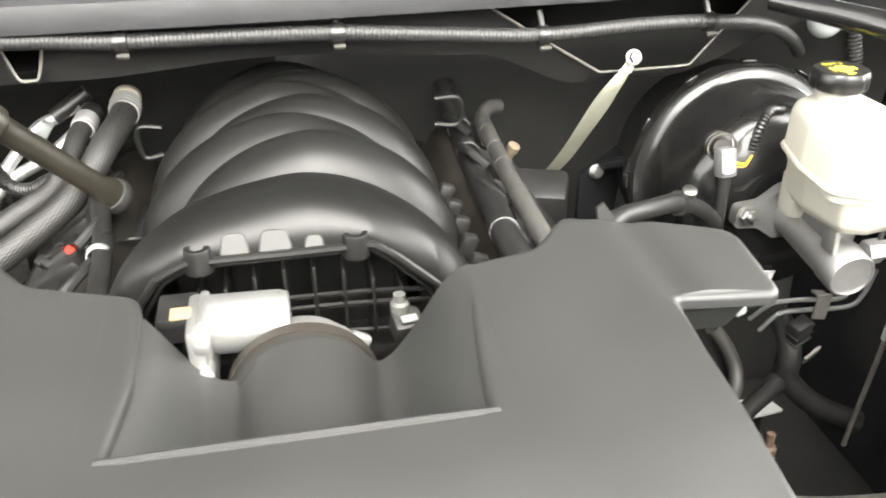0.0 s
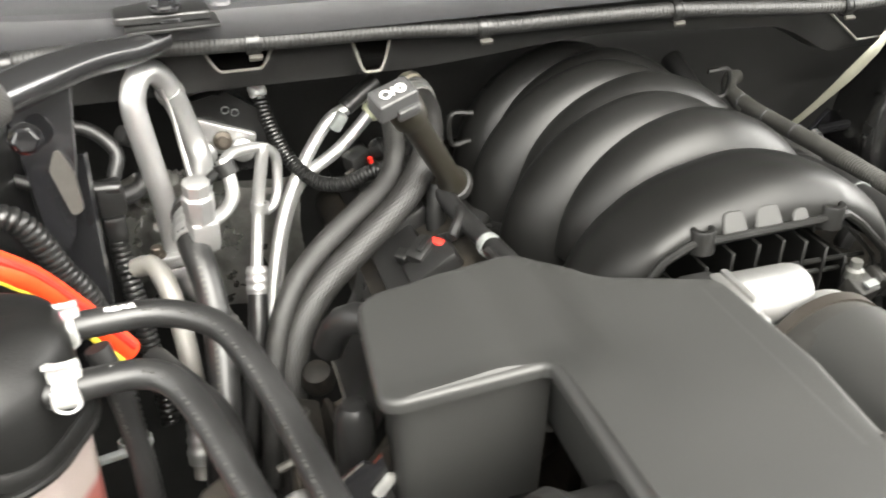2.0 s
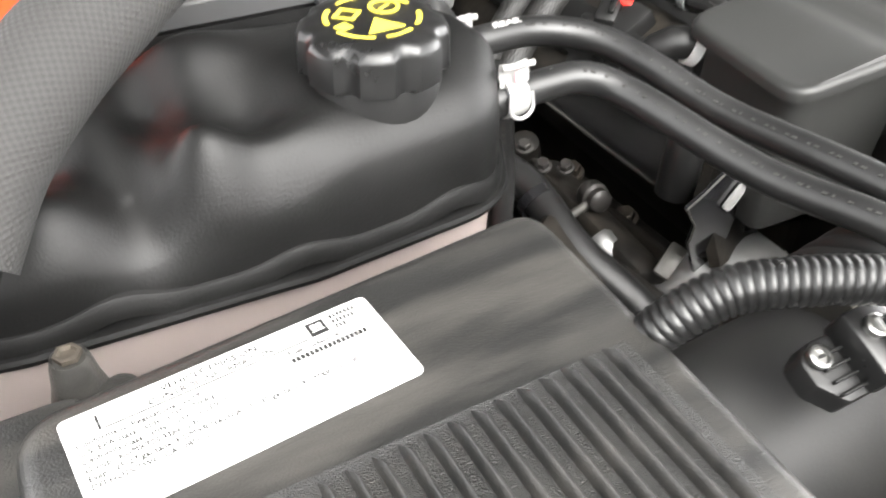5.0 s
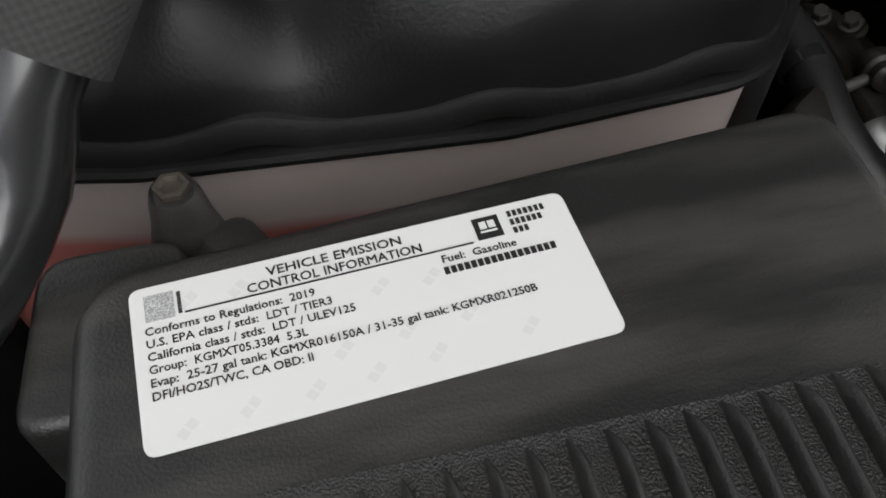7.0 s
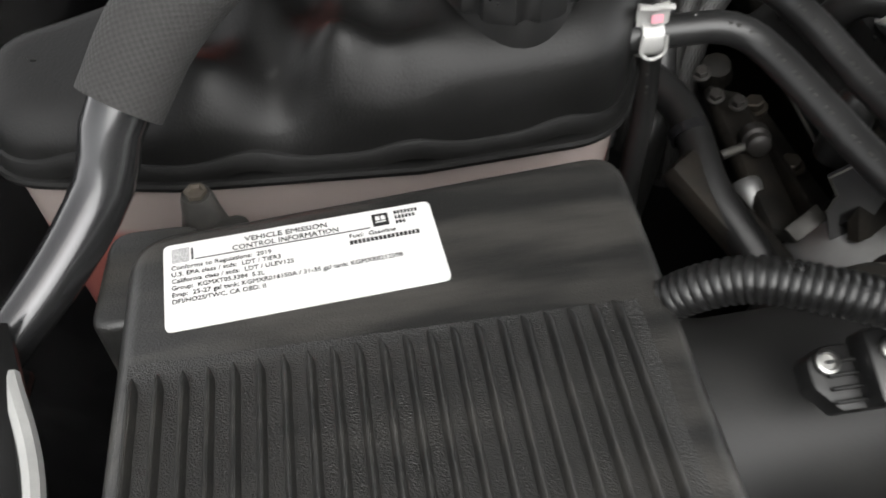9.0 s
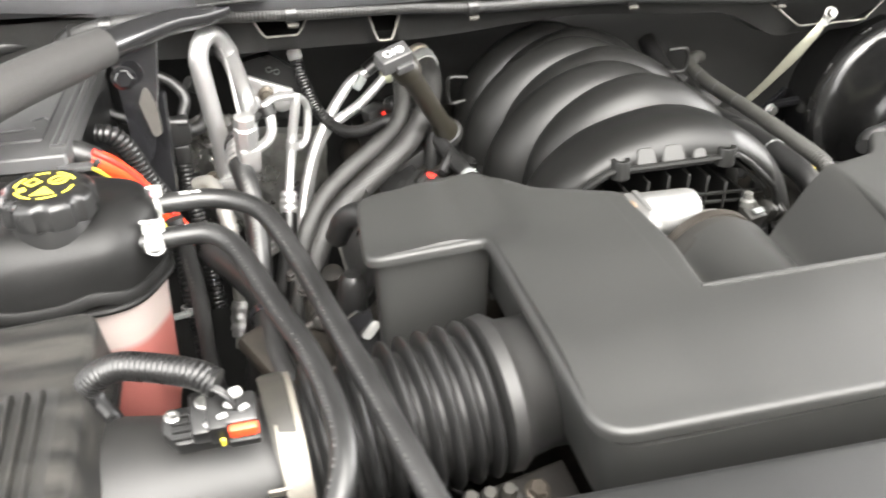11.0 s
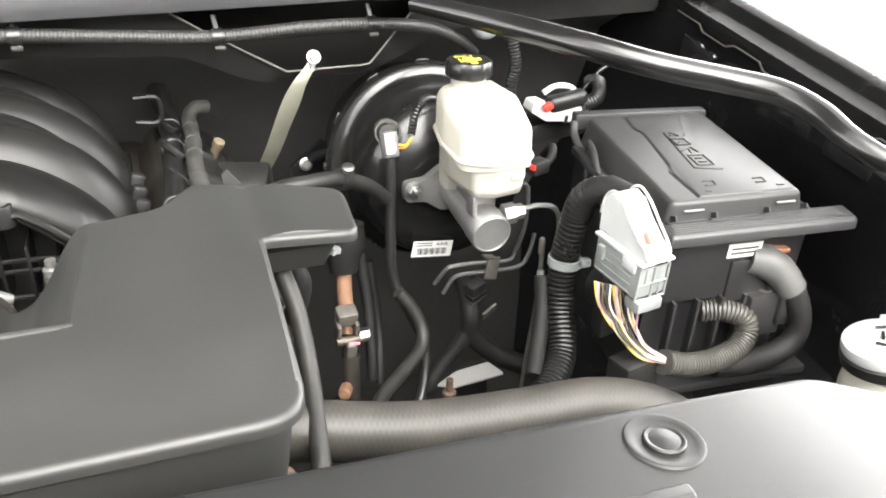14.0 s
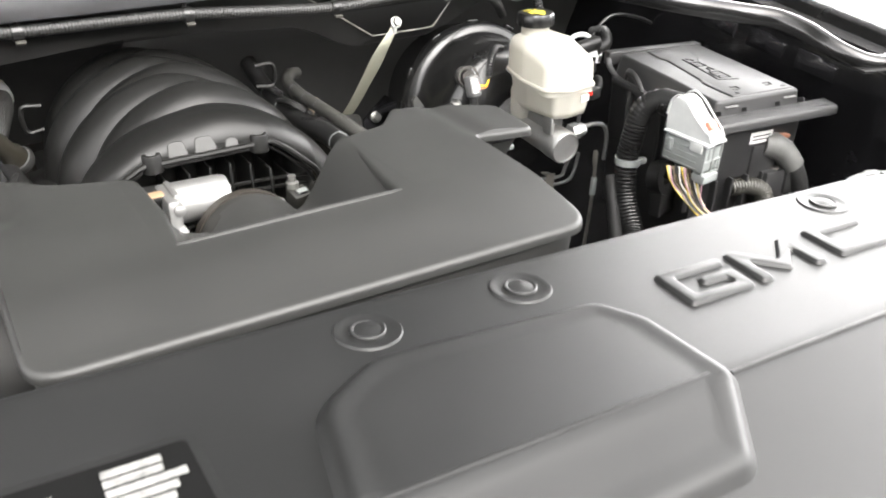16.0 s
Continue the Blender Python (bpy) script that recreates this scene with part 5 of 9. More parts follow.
    for p, q in (((0.53, 0.618, 0.992), (0.56, 0.618, 0.994)),):
        part("port", lathe([(0.012, 0), (0.012, 0.014), (0.009, 0.015), (0.009, 0.024), (0.006, 0.026)], along(p, q), 6), ALUMINIUM, c)
    r = thing("brake_fluid_reservoir", (0.515, 0.65, 1.01), "milky white brake fluid reservoir with black screw cap", "reservoir")
    up = fillet([(0.474, 0.61, 0.016), (0.505, 0.592, 0.014), (0.552, 0.6, 0.016), (0.563, 0.66, 0.02), (0.556, 0.715, 0.012), (0.482, 0.71, 0.012), (0.472, 0.66, 0.02)], 6)

    def dome(x, y):
        return 1.126 - 0.016 * smooth(0.67, 0.59, y) - 0.007 * abs(x - 0.515) / 0.04

    part("upper_half", shell(up, [(-0.016 * (1 - math.sin(q)), -0.014 * (1 - math.cos(q))) for q in [k * math.pi / 10 for k in range(6)]] + [(0.001, -0.05)], dome, 0.012), MILK, r, smooth=60)
    part("seam", shell(up, [(-0.002, 0.003), (0.003, 0.0025), (0.004, 0), (0.003, -0.0025), (-0.002, -0.003)], lambda x, y: 1.065 + 0.006 * smooth(0.62, 0.7, y)), MILK, r)
    lo = fillet([(0.486, 0.605, 0.012), (0.51, 0.596, 0.014), (0.547, 0.602, 0.014), (0.557, 0.655, 0.016), (0.55, 0.7, 0.012), (0.482, 0.7, 0.012), (0.478, 0.655, 0.012)], 6)
    part("lower_half", shell(lo, [(0.0035, 0), (0.001, -0.008), (-0.001, -0.034), (-0.004, -0.043), (-0.013, -0.047)], lambda x, y: 1.066, bottom=True), MILK, r, smooth=60)
    part("rear_foot", box((0.05, 0.03, 0.05), Matrix.Translation((0.508, 0.69, 1.025)), 0.008), MILK, r)
    part("level_window", box((0.016, 0.001, 0.009), pose(0.535, 0.5975, 1.048, 0, 0, 8), 0.0), WHITE, r)
    n = Matrix.Translation((0.511, 0.686, 1.11))
    part("neck", lathe([(0.022, 0), (0.0195, 0.006), (0.0195, 0.024)], n, 28), MILK, r)
    cap = part("cap", lathe([(0.0245, 0.024), (0.026, 0.026), (0.026, 0.038), (0.024, 0.0415), (0.0, 0.0415)], n, 60, lambda a, k: 1 - (0.06 if k < 4 else 0.03) * smooth(0.5, 1, math.cos(6 * a))), SATIN, r, "black ribbed cap with yellow print")
    cz = 1.11 + 0.0419
    part("yellow_mark", ring((0.511, 0.684, cz), (0, 0, 1), 0.0062, 0.0022, 0.0006, 24), YELLOW, cap)
    part("yellow_mark", lathe([(0.004, 0), (0.004, 0.0004)], Matrix.Translation((0.511, 0.684, cz)), 16), YELLOW, cap)
    for s in (-1, 1):
        part("yellow_mark", box((0.0025, 0.008, 0.0006), pose(0.511 + s * 0.0108, 0.684, cz, 0, 0, 0)), YELLOW, cap)
    writing("DOT 3", Matrix.Translation((0.4985, 0.6965, cz)), 0.007, cap, mat=YELLOW)
    part("yellow_mark", box((0.008, 0.0025, 0.0006), Matrix.Translation((0.511, 0.671, cz))), YELLOW, cap)
    return e


booster()


# ---- fuse box ----
def fuse_box():
    e = thing("fuse_box", (0.74, 0.57, 0.9), "black underhood fuse box with sloping lid", "fuse box")
    # tilted with the fender: local x runs outboard, y rearward
    o = Matrix.Translation((0.612, 0.43, 1.053)) @ pose(0, 0, 0, 1.5, 1.4, -4)

    def on_lid(x, y):
        """Lid place from its share of width and depth."""
        return (0.002 + 0.022 * y + (0.148 + 0.004 * y) * x, 0.008 + 0.226 * y)

    lid = fillet([(*on_lid(0, 0), 0.008), (*on_lid(1, 0), 0.008), (*on_lid(1, 1), 0.01), (*on_lid(0, 1), 0.008)])
    part("lid", shell(lid, lip(0.005, 0.032, -0.006, 4), lambda x, y: 0.02, 0.0, False, o), FUSELID, e, smooth=60)
    groove = [on_lid(*p) for p in ((0.29, 0.97), (0.27, 0.8), (0.3, 0.74), (0.24, 0.36), (0.2, 0.28), (0.22, 0.03))]
    step = fillet([(groove[-1][0] + 0.001, groove[-1][1], 0.002), (*on_lid(0.96, 0.03), 0.006), (*on_lid(0.96, 0.88), 0.008), (*on_lid(0.8, 0.9), 0.006), (*on_lid(0.78, 0.97), 0.004)] + [(p[0] + 0.001, p[1], 0.003) for p in groove[:-1]], 4)
    part("lid_field", shell(step, [(-0.0016, 0.0014), (-0.0007, 0.0011), (0, 0)], lambda x, y: 0.02, 0, False, o), FUSELID, e)
    # black line drawn in for the shade of the step groove
    part("groove_shade", tube([o @ Vector((*p, 0.0201)) for p in groove], 0.0009, 6, step=0.006), INK, e)
    # rim: ribbed ledge in front, bar behind
    W, D = 0.205, 0.255
    ledge = fillet([(-0.008, -0.018, 0.006), (W, -0.018, 0.006), (W, 0.01, 0.004), (-0.008, 0.01, 0.004)])
    part("ledge", shell(ledge, [(-0.006, 0.0), (-0.002, -0.001), (0.0, -0.004), (0.0, -0.012), (-0.01, -0.018)], lambda x, y: -0.002 + 0.1 * (y + 0.02), 0, True, o), FUSELID, e)
    for k in range(6):
        y = -0.012 + 0.0034 * k
        z = -0.002 + 0.1 * (y + 0.02)
        part("ledge_rib", tube([o @ Vector((0.0, y, z)), o @ Vector((W - 0.016, y, z))], 0.0008, 5, step=0.05), FUSELID, e)
    part("rear_bar", box((0.172, 0.016, 0.02), o @ pose(0.104, D - 0.002, 0.008, 0, 0, -3), 0.003), FUSELID, e)
    part("side_rail", box((0.012, 0.2, 0.01), o @ pose(-0.002, 0.12, -0.012, 0, 0, -5), 0.003), FUSE, e)
    part("side_rail", tube([o @ Vector(p) for p in ((0.018, D - 0.002, 0.008), (0.012, 0.235, -0.004), (0.008, 0.19, -0.014), (-0.002, 0.1, -0.016))], 0.0045, 8, flat=0.6), FUSELID, e)
    # moulded warning pictograms in a slanted frame
    z = 0.0217
    marks = (((0.46, 0.72), (0.4, 0.3), (0.6, 0.27)), ((0.45, 0.33), (0.45, 0.44), (0.57, 0.43), (0.57, 0.32), (0.45, 0.33)), ((0.48, 0.36), (0.54, 0.36)), ((0.48, 0.4), (0.54, 0.4)), ((0.44, 0.49), (0.54, 0.53), (0.56, 0.47)), ((0.5, 0.46), (0.51, 0.51)),
             ((0.46, 0.56), (0.46, 0.64), (0.56, 0.63), (0.57, 0.56), (0.46, 0.56)), ((0.49, 0.59), (0.54, 0.61)), ((0.48, 0.68), (0.55, 0.71)), ((0.5, 0.72), (0.55, 0.67)), ((0.6, 0.67), (0.64, 0.71)),
             ((0.34, 0.12), (0.42, 0.12), (0.42, 0.16), (0.35, 0.16)), ((0.3, 0.07), (0.34, 0.065)), ((0.72, 0.11), (0.8, 0.11), (0.8, 0.15), (0.73, 0.15)), ((0.85, 0.07), (0.9, 0.065)))
    for pts in marks:
        part("pictogram_line", tube([o @ Vector((*on_lid(*p), z)) for p in pts], 0.0009, 5, bare=True), INK, e)
    for u in (0.16, 0.86):
        x = on_lid(u, 0)[0]
        part("hinge_clip", box((0.022, 0.003, 0.0022), o @ Matrix.Translation((x, 0.0045, 0.012)), 0.0008, 1), CLIPGREY, e)
        for dx in (-0.022, 0.022):
            part("hinge_ear", box((0.002, 0.01, 0.006), o @ pose(x + dx, 0.003, 0.006, -25, 0, 0), 0.0006, 1), FUSE, e)
    body = fillet([(0.0, 0.02, 0.008), (W - 0.02, 0.02, 0.01), (W - 0.012, D - 0.02, 0.01), (0.012, D - 0.02, 0.01)])
    part("body", shell(body, [(0, 0), (-0.002, -0.09), (-0.006, -0.1), (-0.008, -0.2)], lambda x, y: -0.012, 0, True, o), FUSE, e)
    part("front_panel", box((0.1, 0.006, 0.085), o @ Matrix.Translation((0.055, 0.017, -0.056)), 0.002), FUSE, e)
    part("panel_step", box((0.05, 0.01, 0.05), o @ Matrix.Translation((0.115, 0.016, -0.08)), 0.003), FUSE, e)
    for k in range(4):
        part("web", box((0.004, 0.012, 0.09), o @ Matrix.Translation((0.03 + 0.028 * k, 0.012, -0.14)), 0.001), FUSE, e)
    part("terminal_block", box((0.03, 0.03, 0.045), o @ Matrix.Translation((0.165, 0.01, -0.11)), 0.004), FUSE, e)
    part("tray", box((0.2, 0.05, 0.012), o @ Matrix.Translation((0.1, 0.01, -0.19)), 0.004), FUSE, e)
    for y in (0.03, 0.1, 0.17):
        part("side_web", box((0.01, 0.006, 0.13), o @ Matrix.Translation((0.0, y, -0.08)), 0.002), FUSE, e)
    part("lever", tube([o @ Vector((0.012, 0.2, -0.012)), o @ Vector((0.006, 0.19, 0.006)), o @ Vector((0.0, 0.165, 0.006)), o @ Vector((-0.002, 0.14, -0.016)), o @ Vector((0.0, 0.13, -0.034))], 0.0028, 10, flat=1.8), FUSELID, e)
    l = thing("fuse_label", (0.735, 0.44, 1.0), "small white printed sticker on the fuse box side", "label")
    lm = o @ pose(0.103, 0.0135, -0.044, 90, 0, 0)
    part("paper", box((0.04, 0.016, 0.0006), lm), WHITE, l)
    for k in range(2):
        part("print_bar", box((0.032, 0.002, 0.0003), lm @ Matrix.Translation((0, 0.002 - 0.005 * k, 0.0004))), INK, l)
    return e


FUSE = material("fuse_box_plastic", (0.014, 0.014, 0.0145), 0.36, grain=0.08, scale=1000, stain=0.2, stain_scale=15)
FUSELID = material("fuse_lid_plastic", (0.022, 0.022, 0.0225), 0.42, grain=0.1, scale=1100, stain=0.25, stain_scale=12, stain_colour=(0.034, 0.034, 0.035))
fuse_box()


# ---- battery ----
LIDGREY = material("battery_cover_plastic", (0.036, 0.036, 0.0365), 0.33, grain=0.12, scale=1100, stain=0.2, stain_scale=14)


def battery():
    e = thing("battery", (-0.64, 0.68, 0.98), "black car battery under a ribbed plastic cover", "battery")
    part("case", box((0.22, 0.28, 0.16), Matrix.Translation((-0.645, 0.722, 1.045)), 0.008), BLACK, e)
    lid = fillet([(-0.64, 0.572, 0.004), (-0.541, 0.569, 0.004), (-0.526, 0.8, 0.01), (-0.636, 0.8, 0.01)])
    part("cover", shell(lid, lip(0.003, 0.012, -0.001, 3), lambda x, y: 1.163), LIDGREY, e)
    part("cover_wall", shell(lid, [(-0.004, 0), (-0.004, -0.004), (-0.001, -0.005), (0.0, -0.09)], lambda x, y: 1.153), SATIN, e)
    for side in ([(-0.552, 0.585), (-0.538, 0.79)], [(-0.546, 0.585), (-0.532, 0.79)]):
        part("edge_rail", tube([(x, y, 1.163) for x, y in side], 0.0035, 8, step=0.03), LIDGREY, e)
    part("corner_tab", box((0.026, 0.012, 0.004), pose(-0.536, 0.566, 1.152, 0, 0, 0), 0.001), LIDGREY, e)
    fld = fillet([(-0.61, 0.602, 0.004), (-0.562, 0.6, 0.004), (-0.552, 0.762, 0.008), (-0.622, 0.764, 0.008), (-0.623, 0.672, 0.02)])
    part("field", shell(fld, [(-0.002, 0.0022), (-0.0006, 0.0018), (0, 0)], lambda x, y: 1.163), LIDGREY, e)
    for k in (-1, 1):
        part("pictogram_line", tube([(-0.597 + 0.014 * k, 0.717, 1.1655), (-0.597 - 0.014 * k, 0.737, 1.1655)], 0.0018, 5, step=0.01), LIDGREY, e)
    for pts in ([(-0.58, 0.72), (-0.574, 0.73), (-0.568, 0.722), (-0.576, 0.714), (-0.58, 0.72)], [(-0.617, 0.75), (-0.57, 0.752)], [(-0.617, 0.75), (-0.614, 0.672)], [(-0.614, 0.672), (-0.59, 0.67)], [(-0.605, 0.7), (-0.605, 0.685), (-0.585, 0.685), (-0.585, 0.7), (-0.605, 0.7)], [(-0.575, 0.64), (-0.565, 0.645), (-0.56, 0.638)], [(-0.6, 0.62), (-0.57, 0.622)]):
        part("pictogram_line", tube([(x, y, 1.1655) for x, y in pts], 0.0012, 5, bare=True), LIDGREY, e)
    part("top_step", box((0.09, 0.17, 0.02), Matrix.Translation((-0.69, 0.76, 1.152)), 0.006), BLACK, e)
    part("hump", box((0.05, 0.05, 0.02), Matrix.Translation((-0.67, 0.735, 1.162)), 0.008), BLACK, e)
    hd = thing("battery_terminal", (-0.68, 0.86, 1.13), "grey lead battery clamp with bolt", "battery terminal")
    part("clamp", box((0.05, 0.025, 0.016), pose(-0.685, 0.862, 1.14, 0, 0, 10), 0.004), ALUMINIUM, hd)
    part("bracket", box((0.012, 0.02, 0.035), pose(-0.656, 0.855, 1.15, 0, 0, 10), 0.002), ALUMINIUM, hd)
    part("post", lathe([(0.009, 0), (0.0085, 0.02), (0.007, 0.021)], Matrix.Translation((-0.68, 0.858, 1.138)), 16), ALUMINIUM, hd)
    part("bar", tube([(-0.652, 0.856, 1.163), (-0.59, 0.86, 1.166), (-0.55, 0.86, 1.16)], 0.009, 10), BLACK, hd)
    c = thing("terminal_cover", (-0.68, 0.62, 1.1), "bright orange-red positive battery terminal cover", "terminal cover")
    out = fillet([(-0.725, 0.575, 0.01), (-0.7, 0.562, 0.01), (-0.64, 0.59, 0.006), (-0.643, 0.675, 0.004), (-0.706, 0.675, 0.006), (-0.728, 0.625, 0.01)], 4)
    bm = shell(out, lip(0.004, 0.046, 0.0, 3), lambda x, y: 1.175 - 0.02 * smooth(-0.7, -0.73, x) - 0.03 * smooth(0.6, 0.56, y) * 0.3)
    part("cover", bm, ORANGE, c)
    part("rim", shell(out, [(0.0005, 0.0), (0.003, 0.0), (0.003, -0.012), (0.0005, -0.012)], lambda x, y: 1.143), ORANGE, c)
    part("hinge_rib", box((0.05, 0.004, 0.006), pose(-0.68, 0.664, 1.176, 0, 0, 0), 0.0015), ORANGE, c)
    return e


battery()




# ---- cowl edge: loom, clips, flange cut-outs ----
def cowl_loom():
    e = thing("cowl_loom", (0, 0.805, 1.18), "black corrugated wiring loom clipped along the cowl", "wiring loom")
    pts = [(-0.585, 0.86, 1.11), (-0.574, 0.842, 1.154), (-0.557, 0.828, 1.177), (-0.519, 0.81, 1.192), (-0.46, 0.805, 1.196), (-0.333, 0.804, 1.191), (-0.211, 0.804, 1.188), (-0.133, 0.803, 1.183), (-0.03, 0.803, 1.182), (0.06, 0.801, 1.18),
           (0.16, 0.802, 1.172), (0.26, 0.803, 1.165), (0.36, 0.806, 1.168), (0.44, 0.81, 1.166), (0.52, 0.84, 1.15), (0.58, 0.88, 1.12), (0.62, 0.92, 1.09)]
    part("loom", tube(pts, 0.0074, 12, rib=0.0004, pitch=0.004), MATT, e)
    part("end_boot", tube([(-0.59, 0.87, 1.09), (-0.58, 0.852, 1.135), (-0.566, 0.836, 1.165), (-0.55, 0.824, 1.181)], 0.0125, 14), RUBBER, e)
    for x, y, z in ((-0.519, 0.808, 1.192), (-0.333, 0.803, 1.191), (-0.133, 0.802, 1.183), (0.06, 0.8, 1.18), (0.26, 0.802, 1.165), (0.438, 0.81, 1.166)):
        c = thing("loom_clip", (x, y, z), "black plastic tie clip with bright steel foot", "clip", "loom clips")
        part("band", ring((x, y, z), (1, 0, 0), 0.0078, 0.0016, 0.011, 16), SATIN, c)
        for dx in (-0.003, 0.003):
            part("band_rib", ring((x + dx, y, z), (1, 0, 0), 0.0095, 0.0008, 0.0015, 16), SATIN, c)
        part("foot", box((0.011, 0.005, 0.004), pose(x + 0.001, y - 0.008, z - 0.0105, 25, 0, 0), 0.001), BAREGREY, c, "bare zinc foot")
        if x > -0.5:
            part("stem", tube([(x, y + 0.003, z + 0.006), (x - 0.002, y + 0.01, z + 0.022)], 0.003, 8), SATIN, c)


cowl_loom()

# upper firewall flange with cut-outs that show dark behind
bm = bmesh.new()
cuts = [(-0.382, -0.302, 0.024, 1.156), (-0.252, -0.2, 0.02, 1.142)]


def notch(x):
    """Edge height of the straight-sided notch behind the ground strap."""
    return max(1.1, 1.19 - 0.09 * (x - 0.208) / 0.139, 1.1 + 0.09 * (x - 0.452) / 0.083)


cols = []
n = 380
for k in range(n + 1):
    x = -0.95 + 1.9 * k / n
    bow = 0.05 * (x / 0.9) ** 2
    top = 1.19
    for a, b, soft_, low in cuts:
        if a < x < b:
            w = min(x - a, b - x)
            top = min(top, low + (1.19 - low) * (1 - smooth(0, soft_, w)))
    top = min(top, notch(x))
    base = 1.132 - 0.05 * smooth(0.2, 0.34, x) * (1 - smooth(0.43, 0.6, x))
    arch = 0.012 * smooth(0.2, 0.0, abs(x - 0.01))
    y0 = 0.836 + bow * 0.4
    lean = 0.03 * smooth(0.25, 0.36, x)
    cols.append([bm.verts.new((x, y0 + lean, top)), bm.verts.new((x, y0 + 0.006 + lean, top * 0.5 + (base + arch) * 0.5)), bm.verts.new((x, y0 + 0.012 + lean, base + arch + 0.004)), bm.verts.new((x, y0 + 0.04 + lean, base + arch))])
for a, b in zip(cols, cols[1:]):
    for i in range(3):
        bm.faces.new((a[i], b[i], b[i + 1], a[i + 1]))
bmesh.ops.solidify(bm, geom=bm.faces[:], thickness=0.004)
bmesh.ops.recalc_face_normals(bm, faces=bm.faces[:])
tagged(link("wall_flange", bm, FLANGE), "dark upper firewall flange with drain cut-outs", kind="structure")
rim_mat = material("pale_rim", (0.16, 0.155, 0.14), 0.6, grain=0.2, scale=300, stain=0.4, stain_scale=30)
bm = bmesh.new()
for a, b, soft_, low in cuts:
    pts = []
    for k in range(25):
        x = a + (b - a) * k / 24
        w = min(x - a, b - x)
        pts.append((x, 0.833 + 0.02 * (x / 0.9) ** 2 + 0.03 * smooth(0.25, 0.36, x), low + (1.19 - low) * (1 - smooth(0, soft_, w)) + 0.001))
    tube(pts[2:-2], 0.0014, 6, bare=True, bm=bm)
tube([(x, 0.833 + 0.02 * (x / 0.9) ** 2 + 0.03 * smooth(0.25, 0.36, x), notch(x) + 0.001) for x in (0.215, 0.25, 0.3, 0.346, 0.36, 0.4, 0.44, 0.453, 0.48, 0.528)], 0.0014, 6, bare=True, bm=bm)
tagged(link("trim_flange_edge", bm, rim_mat), "pale bead along the flange cut-outs", kind="structure")


# ---- struts from cowl to fenders ----
# second copy of the strut paint, brightened and metallic to carry the highlight
STRUT = material("brightened_black_steel", (0.05, 0.05, 0.052), 0.2, 0.75, coat=0.4, grain=0.03, scale=120, stain=0.2, stain_scale=12, stain_colour=(0.09, 0.09, 0.09))


def strut(name, label, pts, r, ends, foam=None, mat=None):
    e = thing(name, pts[0], label, "strut")
    part("tube", tube(pts, r, 16, radii=[r * 0.75, r, r, r, r, r * 0.8]), mat or GLOSS, e)
    if foam:
        part("foam_sleeve", tube(foam, 0.019, 28, step=0.006, radii=[0.0165, 0.0185, 0.0186, 0.0188, 0.0192, 0.0196, 0.0198, 0.0196, 0.0185]), FOAM, e, "dark woven foam sleeve over the tube")
    for at, size, rot in ends:
        part("end_plate", box(size, pose(*at, *rot), 0.0018), SATIN, e)
        hexbolt((at[0], at[1], at[2] + size[2] / 2), (0, 0, 1), 0.0085, 0.01, e, mat=PAINT)
    return e


SLEEVE = [(-0.507, 0.663, 1.217), (-0.537, 0.627, 1.217), (-0.566, 0.593, 1.216), (-0.596, 0.558, 1.2125), (-0.6255, 0.525, 1.2075), (-0.6535, 0.499, 1.2), (-0.681, 0.479, 1.189), (-0.7064, 0.46, 1.172), (-0.7255, 0.441, 1.149)]
strut("foam_sleeved_strut", "black steel strut with dark foam sleeve over the battery", [(-0.402, 0.79, 1.206), (-0.425, 0.765, 1.207), (-0.457, 0.728, 1.214)] + SLEEVE[::2] + [(-0.738, 0.424, 1.122), (-0.76, 0.4, 1.1), (-0.79, 0.37, 1.08)], 0.0135,
      [((-0.393, 0.792, 1.217), (0.07, 0.04, 0.004), (3, 0, 3))], SLEEVE, STRUT)
strut("fender_strut", "glossy black steel strut between cowl and fender", [(0.47, 0.755, 1.2), (0.497, 0.725, 1.197), (0.545, 0.675, 1.19), (0.595, 0.6, 1.184), (0.655, 0.55, 1.171), (0.73, 0.522, 1.156), (0.77, 0.49, 1.149), (0.786, 0.45, 1.138), (0.79, 0.41, 1.125), (0.81, 0.375, 1.112), (0.84, 0.36, 1.108)], 0.0135,
      [((0.462, 0.772, 1.208), (0.07, 0.045, 0.004), (3, 0, -3)), ((0.85, 0.368, 1.104), (0.11, 0.05, 0.004), (0, 0, -15))])


def cowl_latch():
    e = thing("cowl_bracket", (-0.45, 0.8, 1.215), "gloss black stamped bracket on the cowl edge", "bracket")
    part("plate", shell(fillet([(-0.435, 0.783, 0.006), (-0.362, 0.783, 0.006), (-0.366, 0.81, 0.008), (-0.41, 0.812, 0.006), (-0.435, 0.808, 0.006)]), lip(0.002, 0.006), lambda x, y: 1.2265 + (y - 0.79) * 0.1), SATIN, e)
    hexbolt((-0.396, 0.789, 1.2285), (0, 0, 1), 0.009, 0.01, e, mat=PAINT)
    for x in (-0.353, 0.3, -0.1, 0.12, 0.46):
        c = thing("cowl_rivet", (x, 0.8, 1.222), "grey push rivet in the cowl edge", "rivet", "cowl rivets")
        part("head", lathe([(0.0085, 0), (0.0075, 0.0025), (0.003, 0.0035), (0.0, 0.0035)], Matrix.Translation((x, 0.803 + 0.05 * (x / 0.9) ** 2, 1.2225)), 16), COWL, c)


cowl_latch()


